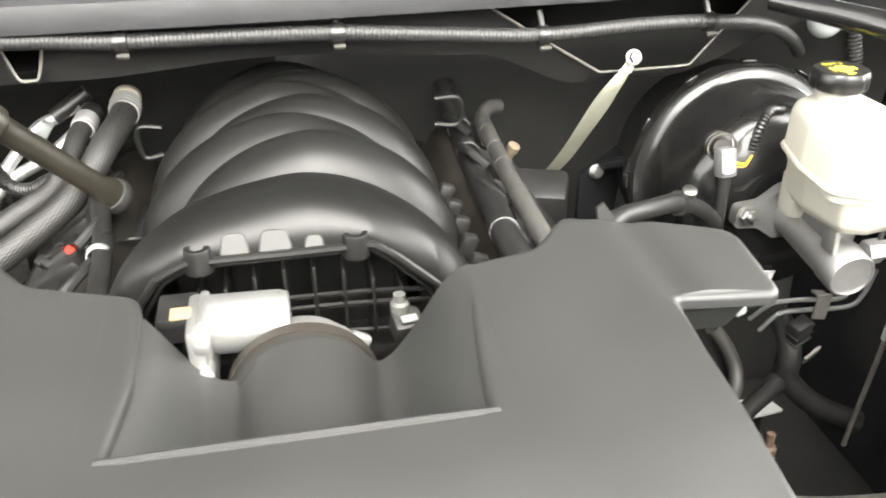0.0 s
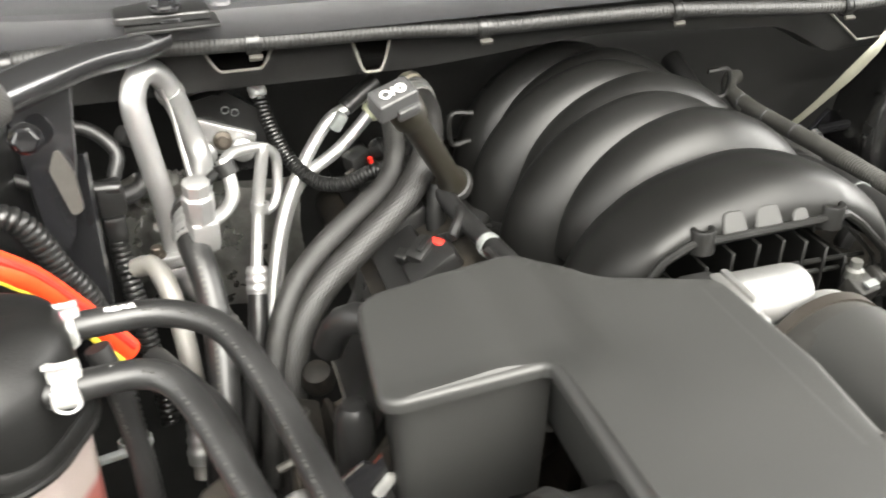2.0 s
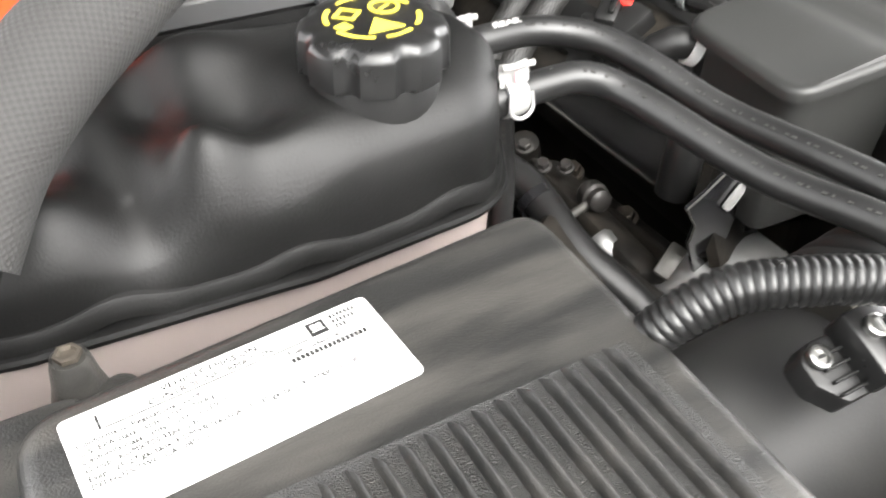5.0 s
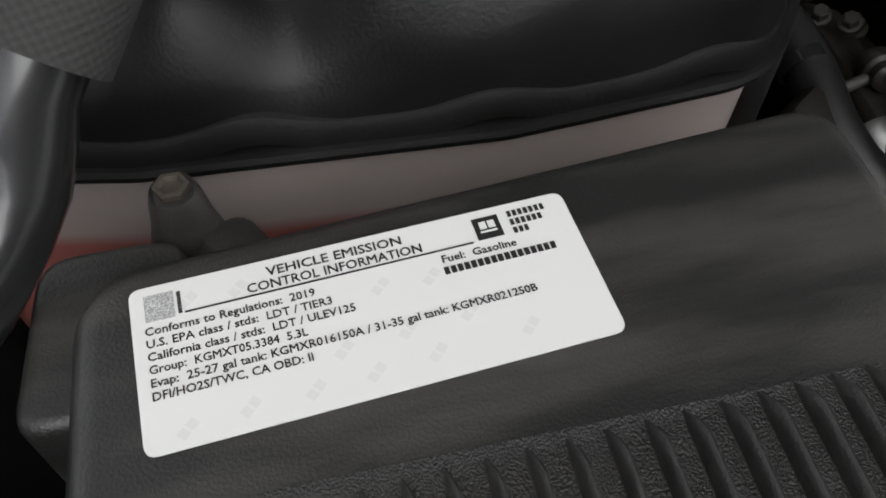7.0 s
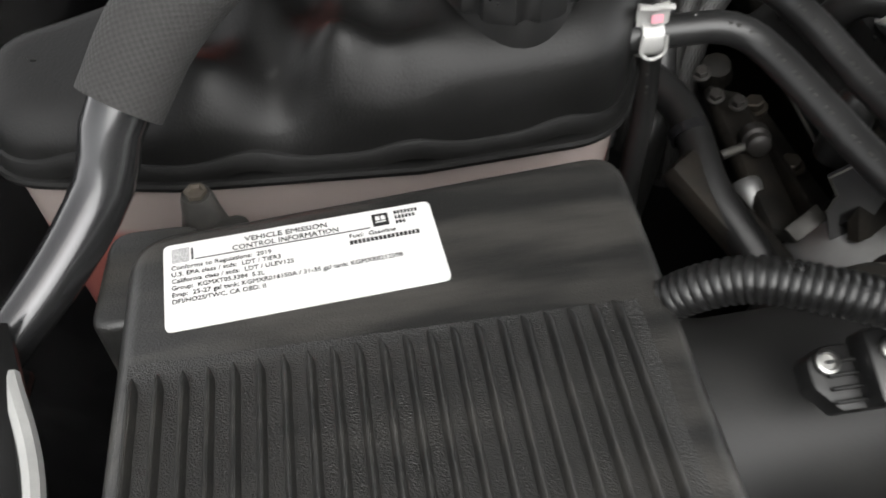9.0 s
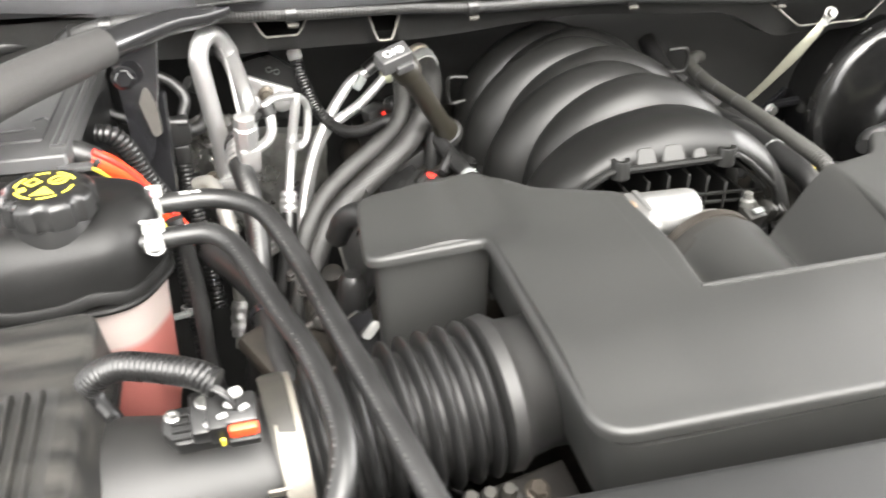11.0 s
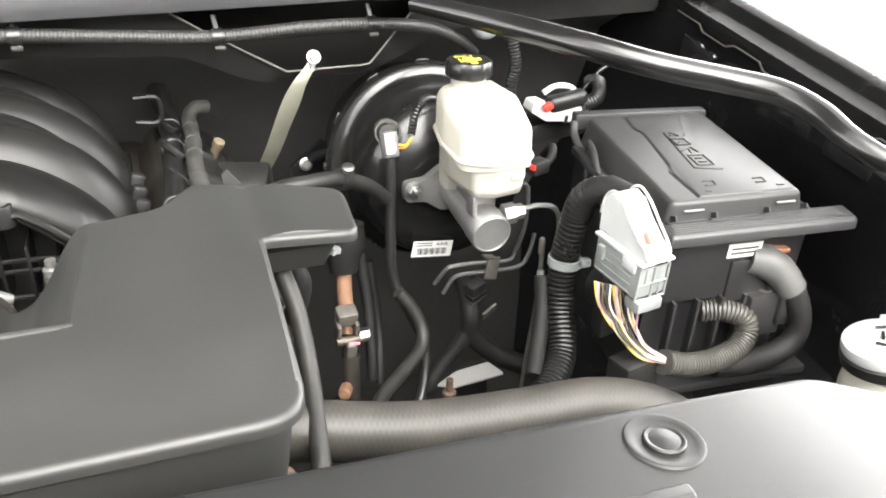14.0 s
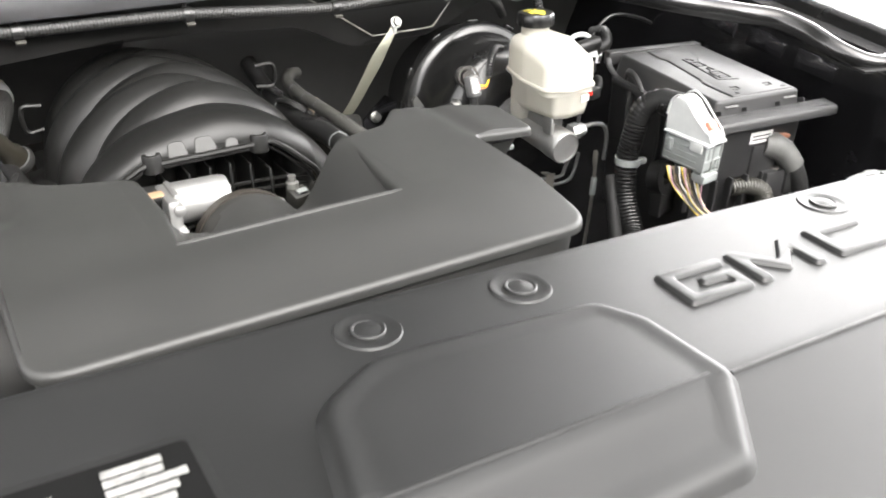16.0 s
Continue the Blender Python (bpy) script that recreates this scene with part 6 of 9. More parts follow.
# ---- passenger side: refrigerant lines, heater hoses, filler ----
def crimp(a, b, r, parent, mat=None):
    """A ribbed crimp ferrule between two points."""
    h = (Vector(b) - Vector(a)).length
    prof = [(r * 0.92, 0)]
    for k in range(3):
        z = h * (0.1 + 0.28 * k)
        prof += [(r, z), (r * 1.08, z + h * 0.04), (r * 1.08, z + h * 0.12), (r, z + h * 0.18)]
    prof += [(r * 0.95, h)]
    return part("ferrule", lathe(prof, along(a, b), 18), mat or BRIGHT, parent)


def refrigerant_lines():
    e = thing("suction_line", (-0.42, 0.8, 1.05), "thick bright aluminium refrigerant pipe with service port", "refrigerant line")
    part("pipe", tube([(-0.424, 0.822, 0.99), (-0.424, 0.82, 1.02), (-0.425, 0.818, 1.05), (-0.429, 0.813, 1.09), (-0.4325, 0.81, 1.125), (-0.434, 0.811, 1.148), (-0.429, 0.816, 1.164), (-0.419, 0.826, 1.17), (-0.408, 0.836, 1.158), (-0.4, 0.845, 1.132), (-0.393, 0.852, 1.1), (-0.388, 0.846, 1.077), (-0.391, 0.82, 1.065), (-0.398, 0.79, 1.062), (-0.403, 0.765, 1.065)], 0.0105, 18), BRIGHT, e)
    # two clamped plates with their bolt
    for z in (1.004, 0.991):
        part("pipe_flange", shell(fillet([(-0.446, 0.802, 0.008), (-0.404, 0.802, 0.01), (-0.402, 0.838, 0.012), (-0.442, 0.834, 0.012)]), lip(0.002, 0.011, 0, 2), lambda x, y, z=z: z), ALUMINIUM, e)
    part("stub", tube([(-0.424, 0.822, 0.99), (-0.418, 0.822, 0.965), (-0.4, 0.815, 0.94), (-0.388, 0.805, 0.915)], 0.0105, 16), ALUMINIUM, e, "dull grey lower pipe stub")
    crimp((-0.392, 0.807, 0.922), (-0.383, 0.8, 0.9), 0.0125, e, ALUMINIUM)
    hexbolt((-0.439, 0.808, 1.004), (0, 0, 1), 0.0055, 0.01, e, mat=DARKSCREW)
    part("bracket_strip", tube([(-0.411, 0.826, 1.152), (-0.406, 0.824, 1.135), (-0.402, 0.812, 1.1), (-0.399, 0.795, 1.075)], 0.0026, 8, flat=0.5), BRIGHT, e)
    part("strip_collar", ring((-0.4035, 0.841, 1.143), (0.35, 0.4, -1), 0.0107, 0.0016, 0.008, 18), BRIGHT, e)
    part("service_port", lathe([(0.0115, 0), (0.0115, 0.006), (0.0125, 0.008), (0.0125, 0.022), (0.0105, 0.024), (0.0105, 0.034), (0.007, 0.036)], along((-0.397, 0.714, 1.086), (-0.3965, 0.709, 1.122)), 8), BRIGHT, e, "hexagonal alloy service port cap")
    part("block", box((0.022, 0.024, 0.03), pose(-0.397, 0.717, 1.073, 12, 0, 12), 0.004), BRIGHT, e)
    part("black_clip", ring((-0.404, 0.762, 1.066), (-0.15, -0.98, 0.1), 0.0118, 0.004, 0.013, 20), BLACK, e)
    part("clip_link", tube([(-0.398, 0.764, 1.078), (-0.386, 0.765, 1.092), (-0.374, 0.766, 1.101)], 0.007, 10, flat=0.5), BLACK, e)
    part("thin_pipe_clip", ring((-0.3705, 0.7655, 1.1005), (0.3, -0.3, -0.9), 0.006, 0.0032, 0.011, 16), BLACK, e)
    crimp((-0.405, 0.756, 1.067), (-0.408, 0.716, 1.064), 0.0128, e)
    hose = [(-0.408, 0.725, 1.066), (-0.405, 0.708, 1.06), (-0.401, 0.69, 1.046), (-0.399, 0.67, 1.022), (-0.4, 0.645, 0.998), (-0.404, 0.622, 0.968), (-0.413, 0.6, 0.935), (-0.425, 0.59, 0.84)]
    part("hose", tube(hose, 0.012, 16), RUBBER, e)
    line = spline(hose[1:6], 0.0042)
    for k in range(1, len(line) - 1):
        d = (line[k + 1] - line[k - 1]).normalized()
        up = (Vector((-0.3, -0.5, 1)) - d * d.dot(Vector((-0.3, -0.5, 1)))).normalized()
        if k % 7 != 3:
            part("print_bar", box((0.0022, 0.0026, 0.0006), Matrix.Translation(line[k] + up * 0.0118) @ Matrix((d, up.cross(d), up)).transposed().to_4x4()), BAREGREY, e)
    part("side_pipe", tube([(-0.373, 0.768, 1.108), (-0.369, 0.762, 1.096), (-0.369, 0.75, 1.083), (-0.378, 0.735, 1.077), (-0.392, 0.722, 1.076)], 0.0055, 12), BRIGHT, e)
    f = thing("liquid_line", (-0.36, 0.74, 1.0), "thin bright aluminium refrigerant pipe with ribbed ferrule", "refrigerant line")
    part("pipe", tube([(-0.371, 0.767, 1.107), (-0.362, 0.778, 1.108), (-0.342, 0.798, 1.101), (-0.33, 0.81, 1.092), (-0.3235, 0.817, 1.079), (-0.325, 0.814, 1.056), (-0.329, 0.808, 1.042), (-0.337, 0.802, 1.037), (-0.345, 0.8, 1.041)], 0.0046, 12), BRIGHT, f)
    part("straight_pipe", tube([(-0.3355, 0.802, 1.102), (-0.3365, 0.8, 1.094), (-0.344, 0.799, 1.057), (-0.35, 0.79, 1.025), (-0.357, 0.772, 0.995)], 0.0055, 12), BRIGHT, f)
    part("joint", ring((-0.345, 0.798, 1.043), (-0.2, -0.1, -1), 0.0055, 0.0026, 0.009, 16), BRIGHT, f)
    crimp((-0.3565, 0.773, 0.997), (-0.36, 0.76, 0.974), 0.0095, f)
    part("hose", tube([(-0.36, 0.76, 0.976), (-0.366, 0.74, 0.945), (-0.378, 0.722, 0.9), (-0.39, 0.7, 0.84)], 0.009, 14), RUBBER, f)
    v = thing("expansion_valve", (-0.36, 0.94, 1.05), "cast alloy evaporator flange with black cover", "valve")
    m = pose(-0.362, 0.915, 1.06, 90, 0, 0)
    part("plate", shell(fillet([(-0.028, -0.004, 0.004), (0.019, -0.026, 0.005), (0.03, -0.013, 0.004), (0.033, 0.002, 0.003), (-0.024, 0.026, 0.004)]), lip(0.002, 0.014, 0, 2), None, 0, True, m), BRIGHT, v)
    part("cover", shell(fillet([(-0.038, 0.033, 0.005), (0.007, 0.043, 0.008), (0.043, 0.016, 0.006), (0.036, -0.034, 0.006), (-0.034, -0.03, 0.006)]), lip(0.005, 0.03, 0, 3), None, 0, True, m @ Matrix.Translation((0, 0, -0.006))), SATIN, v, "black plastic cover with outline symbol")
    part("stud", lathe([(0.0095, 0), (0.0095, 0.008), (0.005, 0.009), (0.005, 0.014)], along((-0.363, 0.916, 1.061), (-0.363, 0.9, 1.064)), 12), DARKSCREW, v)
    part("lug", lathe([(0.013, 0), (0.013, 0.012), (0.01, 0.014)], along((-0.383, 0.916, 1.05), (-0.383, 0.9, 1.052)), 16), ALUMINIUM, v)
    part("lug", lathe([(0.012, 0), (0.012, 0.012), (0.009, 0.014)], along((-0.345, 0.916, 1.05), (-0.345, 0.9, 1.052)), 16), ALUMINIUM, v)
    for dx in (-0.004, 0.005):
        part("mark", ring((-0.352 + dx, 0.92, 1.0875 - 0.4 * dx), (0, -1, 0), 0.0032, 0.0007, 0.0012, 12), GREYPLASTIC, v)
    h = thing("insulation_wrap", (-0.43, 0.85, 0.98), "crumpled silver foil insulation beside the pipes", "insulation")
    bm = bmesh.new()
    rows = []
    for i in range(31):
        row = []
        for j in range(27):
            u, w = i / 30, j / 26
            crumple = 0.003 * noise.noise(Vector((u * 9, w * 7, 0.3))) + 0.0016 * noise.noise(Vector((u * 26, w * 21, 2)))
            row.append(bm.verts.new((-0.475 + 0.18 * u + crumple, 0.905 + 1.4 * crumple, 1.03 - 0.015 * u - 0.15 * w + 0.5 * crumple)))
        rows.append(row)
    for a, b in zip(rows, rows[1:]):
        for i in range(26):
            bm.faces.new((a[i], a[i + 1], b[i + 1], b[i]))
    bmesh.ops.solidify(bm, geom=bm.faces[:], thickness=0.002)
    foil = material("foil", (0.4, 0.395, 0.375), 0.27, 0.82, grain=0.35, scale=90, stain=0.5, stain_scale=30, stain_colour=(0.09, 0.09, 0.08))
    part("foil", bm, foil, h, smooth=20)
    bm = bmesh.new()
    rows = []
    for i in range(25):
        row = []
        for j in range(25):
            u, w = i / 24, j / 24
            c = 0.006 * noise.noise(Vector((u * 5, w * 6, 4.3))) + 0.005 * noise.noise(Vector((u * 17, w * 9, 7)))
            row.append(bm.verts.new((-0.468 + 0.062 * u + c, 0.835 + 0.02 * math.sin(u * 3) + 1.5 * c, 1.065 - 0.11 * w + 0.5 * c)))
        rows.append(row)
    for a, b in zip(rows, rows[1:]):
        for i in range(24):
            bm.faces.new((a[i], a[i + 1], b[i + 1], b[i]))
    bmesh.ops.solidify(bm, geom=bm.faces[:], thickness=0.002)
    part("foil_flap", bm, foil, h, smooth=20)


refrigerant_lines()


CREAM = material("cream_connector", (0.55, 0.5, 0.4), 0.5, grain=0.05, stain=0.2)


def heater_pipes():
    for name, label, pts, clip in (("heater_pipe", "bright aluminium heater pipe running down behind the hoses", [(-0.21, 0.93, 1.085), (-0.235, 0.925, 1.073), (-0.256, 0.92, 1.063), (-0.286, 0.9, 1.033), (-0.314, 0.87, 0.998), (-0.334, 0.84, 0.953), (-0.351, 0.8, 0.894)], True),
                                   ("heater_pipe", "bright aluminium heater pipe running down behind the hoses", [(-0.2, 0.93, 1.07), (-0.209, 0.93, 1.062), (-0.248, 0.912, 1.035), (-0.295, 0.89, 1.013), (-0.322, 0.86, 0.972), (-0.341, 0.82, 0.906)], False)):
        e = thing(name, pts[-1], label, "pipe", "heater pipes")
        part("pipe", tube(pts, 0.0068, 14), BRIGHT, e)
        if clip:
            part("clip", box((0.012, 0.02, 0.02), pose(-0.246, 0.918, 1.064, 0, 35, 0), 0.003), GREYPLASTIC, e)
            part("sleeve", tube([(-0.236, 0.924, 1.074), (-0.2, 0.935, 1.095)], 0.009, 12), RUBBER, e)
        else:
            part("bead", lathe([(0.009, 0), (0.011, 0.004), (0.009, 0.012)], along((-0.212, 0.929, 1.061), (-0.2, 0.932, 1.068)), 14), material("green_bead", (0.42, 0.43, 0.3), 0.5, grain=0.1), e)
    for pts, ferr, r in (([(-0.199, 0.882, 1.077), (-0.203, 0.86, 1.073), (-0.209, 0.832, 1.06), (-0.224, 0.81, 1.042), (-0.255, 0.792, 1.028), (-0.3, 0.768, 1.006), (-0.33, 0.745, 0.985), (-0.35, 0.72, 0.955), (-0.365, 0.69, 0.9), (-0.375, 0.66, 0.84)], ((-0.193, 0.912, 1.084), (-0.199, 0.876, 1.077)), 0.0102),
                         ([(-0.161, 0.9, 1.081), (-0.163, 0.875, 1.079), (-0.172, 0.84, 1.073), (-0.186, 0.812, 1.056), (-0.215, 0.79, 1.03), (-0.262, 0.768, 1.002), (-0.305, 0.745, 0.978), (-0.335, 0.72, 0.945), (-0.35, 0.69, 0.89), (-0.36, 0.66, 0.83)], ((-0.162, 0.945, 1.085), (-0.161, 0.902, 1.081)), 0.0138)):
        e = thing("heater_hose", pts[-1], "dark braided heater hose with ribbed quick connector", "hose", "heater hoses")
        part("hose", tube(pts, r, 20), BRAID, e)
        a, b = Vector(ferr[0]), Vector(ferr[1])
        crimp(a.lerp(b, 0.45), b, r * 1.12, e)
        part("connector", lathe([(r * 0.9, 0), (r * 1.08, 0.003), (r * 1.08, 0.012), (r * 0.95, 0.014)], along(a, b), 18), SATIN if r < 0.012 else CREAM, e)
        part("band", ring(b, b - a, r * 1.05, 0.0012, 0.004, 20), CLAMP, e)
        part("white_print", box((0.004, 0.012, 0.0005), along(b, Vector(pts[2])) @ pose(0.0, r + 0.0004, 0.016, 90, 0, 0)), BAREGREY, e)
    e = thing("white_tipped_loom", (-0.28, 0.88, 1.03), "black corrugated loom with white tape end", "wiring loom")
    part("loom", tube([(-0.321, 0.932, 1.097), (-0.316, 0.92, 1.072), (-0.302, 0.9, 1.038), (-0.281, 0.872, 1.022), (-0.256, 0.852, 1.025), (-0.232, 0.842, 1.038), (-0.2, 0.83, 1.05)], 0.0072, 12, rib=0.0012, pitch=0.0042), SATIN, e)
    part("tape_end", lathe([(0.006, 0), (0.009, 0.003), (0.009, 0.012), (0.006, 0.016)], along((-0.32, 0.93, 1.094), (-0.325, 0.94, 1.112)), 14), WHITE, e)


heater_pipes()


def oil_filler():
    e = thing("oil_filler", (-0.166, 0.79, 1.03), "black oil filler tube with keyed cap and white symbol", "oil filler")
    a, b = Vector((-0.161, 0.792, 1.035)), Vector((-0.24, 0.698, 1.17))
    part("tube", lathe([(0.013, 0), (0.0145, 0.004), (0.0145, 0.02), (0.0112, 0.03), (0.0112, 0.148), (0.015, 0.152), (0.0155, 0.168), (0.013, 0.172)], along(a, b), 24), FILLER, e)
    part("socket", lathe([(0.0125, 0.0), (0.0165, 0.002), (0.0185, 0.008), (0.0165, 0.0135), (0.0125, 0.0145)], along(a + (b - a).normalized() * -0.002, b), 26), MATT, e, "grey rubber socket collar")
    # keyed block leaning towards the front
    o = Matrix.Translation((-0.246, 0.69, 1.172)) @ pose(0, 0, 0, 22, -14, 14) @ Matrix.Scale(0.84, 4)
    cap = part("cap", shell(fillet([(-0.02, -0.012, 0.003), (0.02, -0.012, 0.003), (0.02, 0.012, 0.003), (-0.02, 0.012, 0.003)]), lip(0.0025, 0.018, -0.001, 3), None, 0, True, o @ Matrix.Translation((0.0, 0.0, 0.012))), LIDGREY, e, "dark grey rectangular cap with white oil symbols")
    part("slot", box((0.022, 0.006, 0.012), o @ Matrix.Translation((0.006, -0.016, -0.004)), 0.002), LIDGREY, cap)
    top = o @ Matrix.Translation((0.0, 0.0, 0.0123))
    part("symbol", ring(top @ Vector((-0.0075, 0, 0)), top.to_3x3() @ Vector((0, 0, 1)), 0.003, 0.0014, 0.0006, 16), WHITE, cap)
    part("symbol", box((0.0013, 0.01, 0.0006), top @ pose(0.0, 0, 0, 0, 0, -20)), WHITE, cap)
    part("symbol", ring(top @ Vector((0.0075, -0.0005, 0)), top.to_3x3() @ Vector((0, 0, 1)), 0.0018, 0.0026, 0.0006, 16), WHITE, cap)
    return e


FILLER = material("filler_tube", (0.014, 0.0125, 0.009), 0.36, grain=0.05, stain=0.2, stain_scale=30)
oil_filler()


def red_cables():
    e = thing("battery_cable", (-0.49, 0.64, 1.06), "orange-red sleeved battery cable with black and yellow stripes", "cable")
    pts = [(-0.53, 0.6, 1.145), (-0.518, 0.605, 1.133), (-0.505, 0.62, 1.11), (-0.49, 0.635, 1.076), (-0.464, 0.65, 1.022)]
    part("sleeve", tube(pts, 0.0098, 16), ORANGE, e)
    part("boot", tube([(-0.545, 0.602, 1.152), pts[0], (-0.524, 0.602, 1.14)], 0.0105, 14), RUBBER, e)
    part("stripe", tube([Vector(p) + Vector((0.005, -0.006, 0.0065)) for p in pts], 0.003, 8), RED, e, "dark red jacket")
    part("stripe", tube([Vector(p) + Vector((0.0005, -0.0088, 0.0036)) for p in pts], 0.0014, 8), INK, e)
    part("stripe", tube([Vector(p) + Vector((-0.0045, -0.0085, -0.001)) for p in pts], 0.0028, 8), YELLOW, e)
    f = thing("side_loom", (-0.5, 0.66, 1.1), "black ribbed loom beside the battery tray", "wiring loom")
    part("loom", tube([(-0.53, 0.66, 1.14), (-0.516, 0.66, 1.136), (-0.505, 0.66, 1.121), (-0.494, 0.66, 1.091), (-0.482, 0.66, 1.065), (-0.475, 0.655, 1.02), (-0.47, 0.62, 0.98), (-0.466, 0.6, 0.93), (-0.468, 0.58, 0.87)], 0.0085, 12, rib=0.0014, pitch=0.005), SATIN, f)
    part("tie", ring((-0.47, 0.612, 0.967), (0, 0.35, 1), 0.0105, 0.0018, 0.006, 18), GREYPLASTIC, f, "pale grey cable tie")
    part("tie_tail", box((0.03, 0.006, 0.005), pose(-0.488, 0.6, 0.968, 0, 0, 10), 0.001), GREYPLASTIC, f)
    b = thing("side_bracket", (-0.485, 0.7, 1.05), "black steel bracket with bolt and slot below the strut", "bracket")
    part("plate", plate([(-0.02, 0.06), (0.03, 0.06), (0.024, 0.0), (0.014, -0.06), (0.004, -0.075), (-0.006, -0.05), (-0.012, 0.0)], 0.005, pose(-0.496, 0.708, 1.158, 80, 0, -12)), PAINT, b)
    hexbolt((-0.5, 0.697, 1.176), (0.1, -1, 0.1), 0.0085, 0.008, b, mat=PAINT)
    part("slot_edge", plate([(p.x, p.y) for p in fillet([(-0.003, 0.027, 0.006), (-0.01, 0.008, 0.006), (0.0, -0.026, 0.006), (0.008, -0.022, 0.006), (0.006, 0.005, 0.01)], 4)], 0.004, pose(-0.4815, 0.6965, 1.141, 82, 0, -12)), BAREGREY, b)
    part("leg", plate([(-0.02, 0.1), (0.022, 0.1), (0.02, -0.1), (-0.015, -0.1)], 0.006, pose(-0.492, 0.72, 1.05, 85, 0, -20)), PAINT, b)
    k = thing("relay", (-0.46, 0.75, 1.08), "small black relay with connector", "relay")
    part("body", box((0.022, 0.02, 0.028), pose(-0.464, 0.775, 1.085, 0, 0, 10), 0.003), BLACK, k)
    part("plug", box((0.018, 0.018, 0.022), pose(-0.465, 0.772, 1.06, 0, 0, 10), 0.003), SATIN, k)
    part("lead", tube([(-0.465, 0.772, 1.05), (-0.464, 0.765, 1.03), (-0.46, 0.75, 1.0), (-0.455, 0.73, 0.95), (-0.45, 0.7, 0.9)], 0.008, 10, rib=0.0012, pitch=0.005), SATIN, k)
    for pts, r in (([(-0.52, 0.82, 1.12), (-0.48, 0.82, 1.13), (-0.455, 0.81, 1.11), (-0.46, 0.8, 1.09)], 0.006), ([(-0.55, 0.78, 1.12), (-0.5, 0.77, 1.1), (-0.455, 0.77, 1.095)], 0.0055), ([(-0.45, 0.82, 1.12), (-0.43, 0.83, 1.1), (-0.44, 0.82, 1.07), (-0.465, 0.8, 1.07)], 0.008)):
        c = thing("cable", pts[0], "thin black cable between battery and firewall", "cable", "side cables")
        part("cable", tube(pts, r, 10), RUBBER, c)
    c = thing("lower_pipe", (-0.44, 0.7, 0.95), "dull grey metal pipe going down beside the loom", "pipe")
    part("pipe", tube([(-0.455, 0.75, 1.03), (-0.44, 0.74, 1.035), (-0.43, 0.715, 1.02), (-0.425, 0.69, 0.98), (-0.425, 0.67, 0.93), (-0.43, 0.65, 0.88)], 0.0085, 14), material("dull_pipe", (0.210, 0.204, 0.192), 0.5, 0.5, grain=0.2, stain=0.5, stain_scale=40, stain_colour=(0.2, 0.18, 0.15)), c)
    crimp((-0.425, 0.668, 0.928), (-0.43, 0.65, 0.895), 0.011, c, ALUMINIUM)


red_cables()


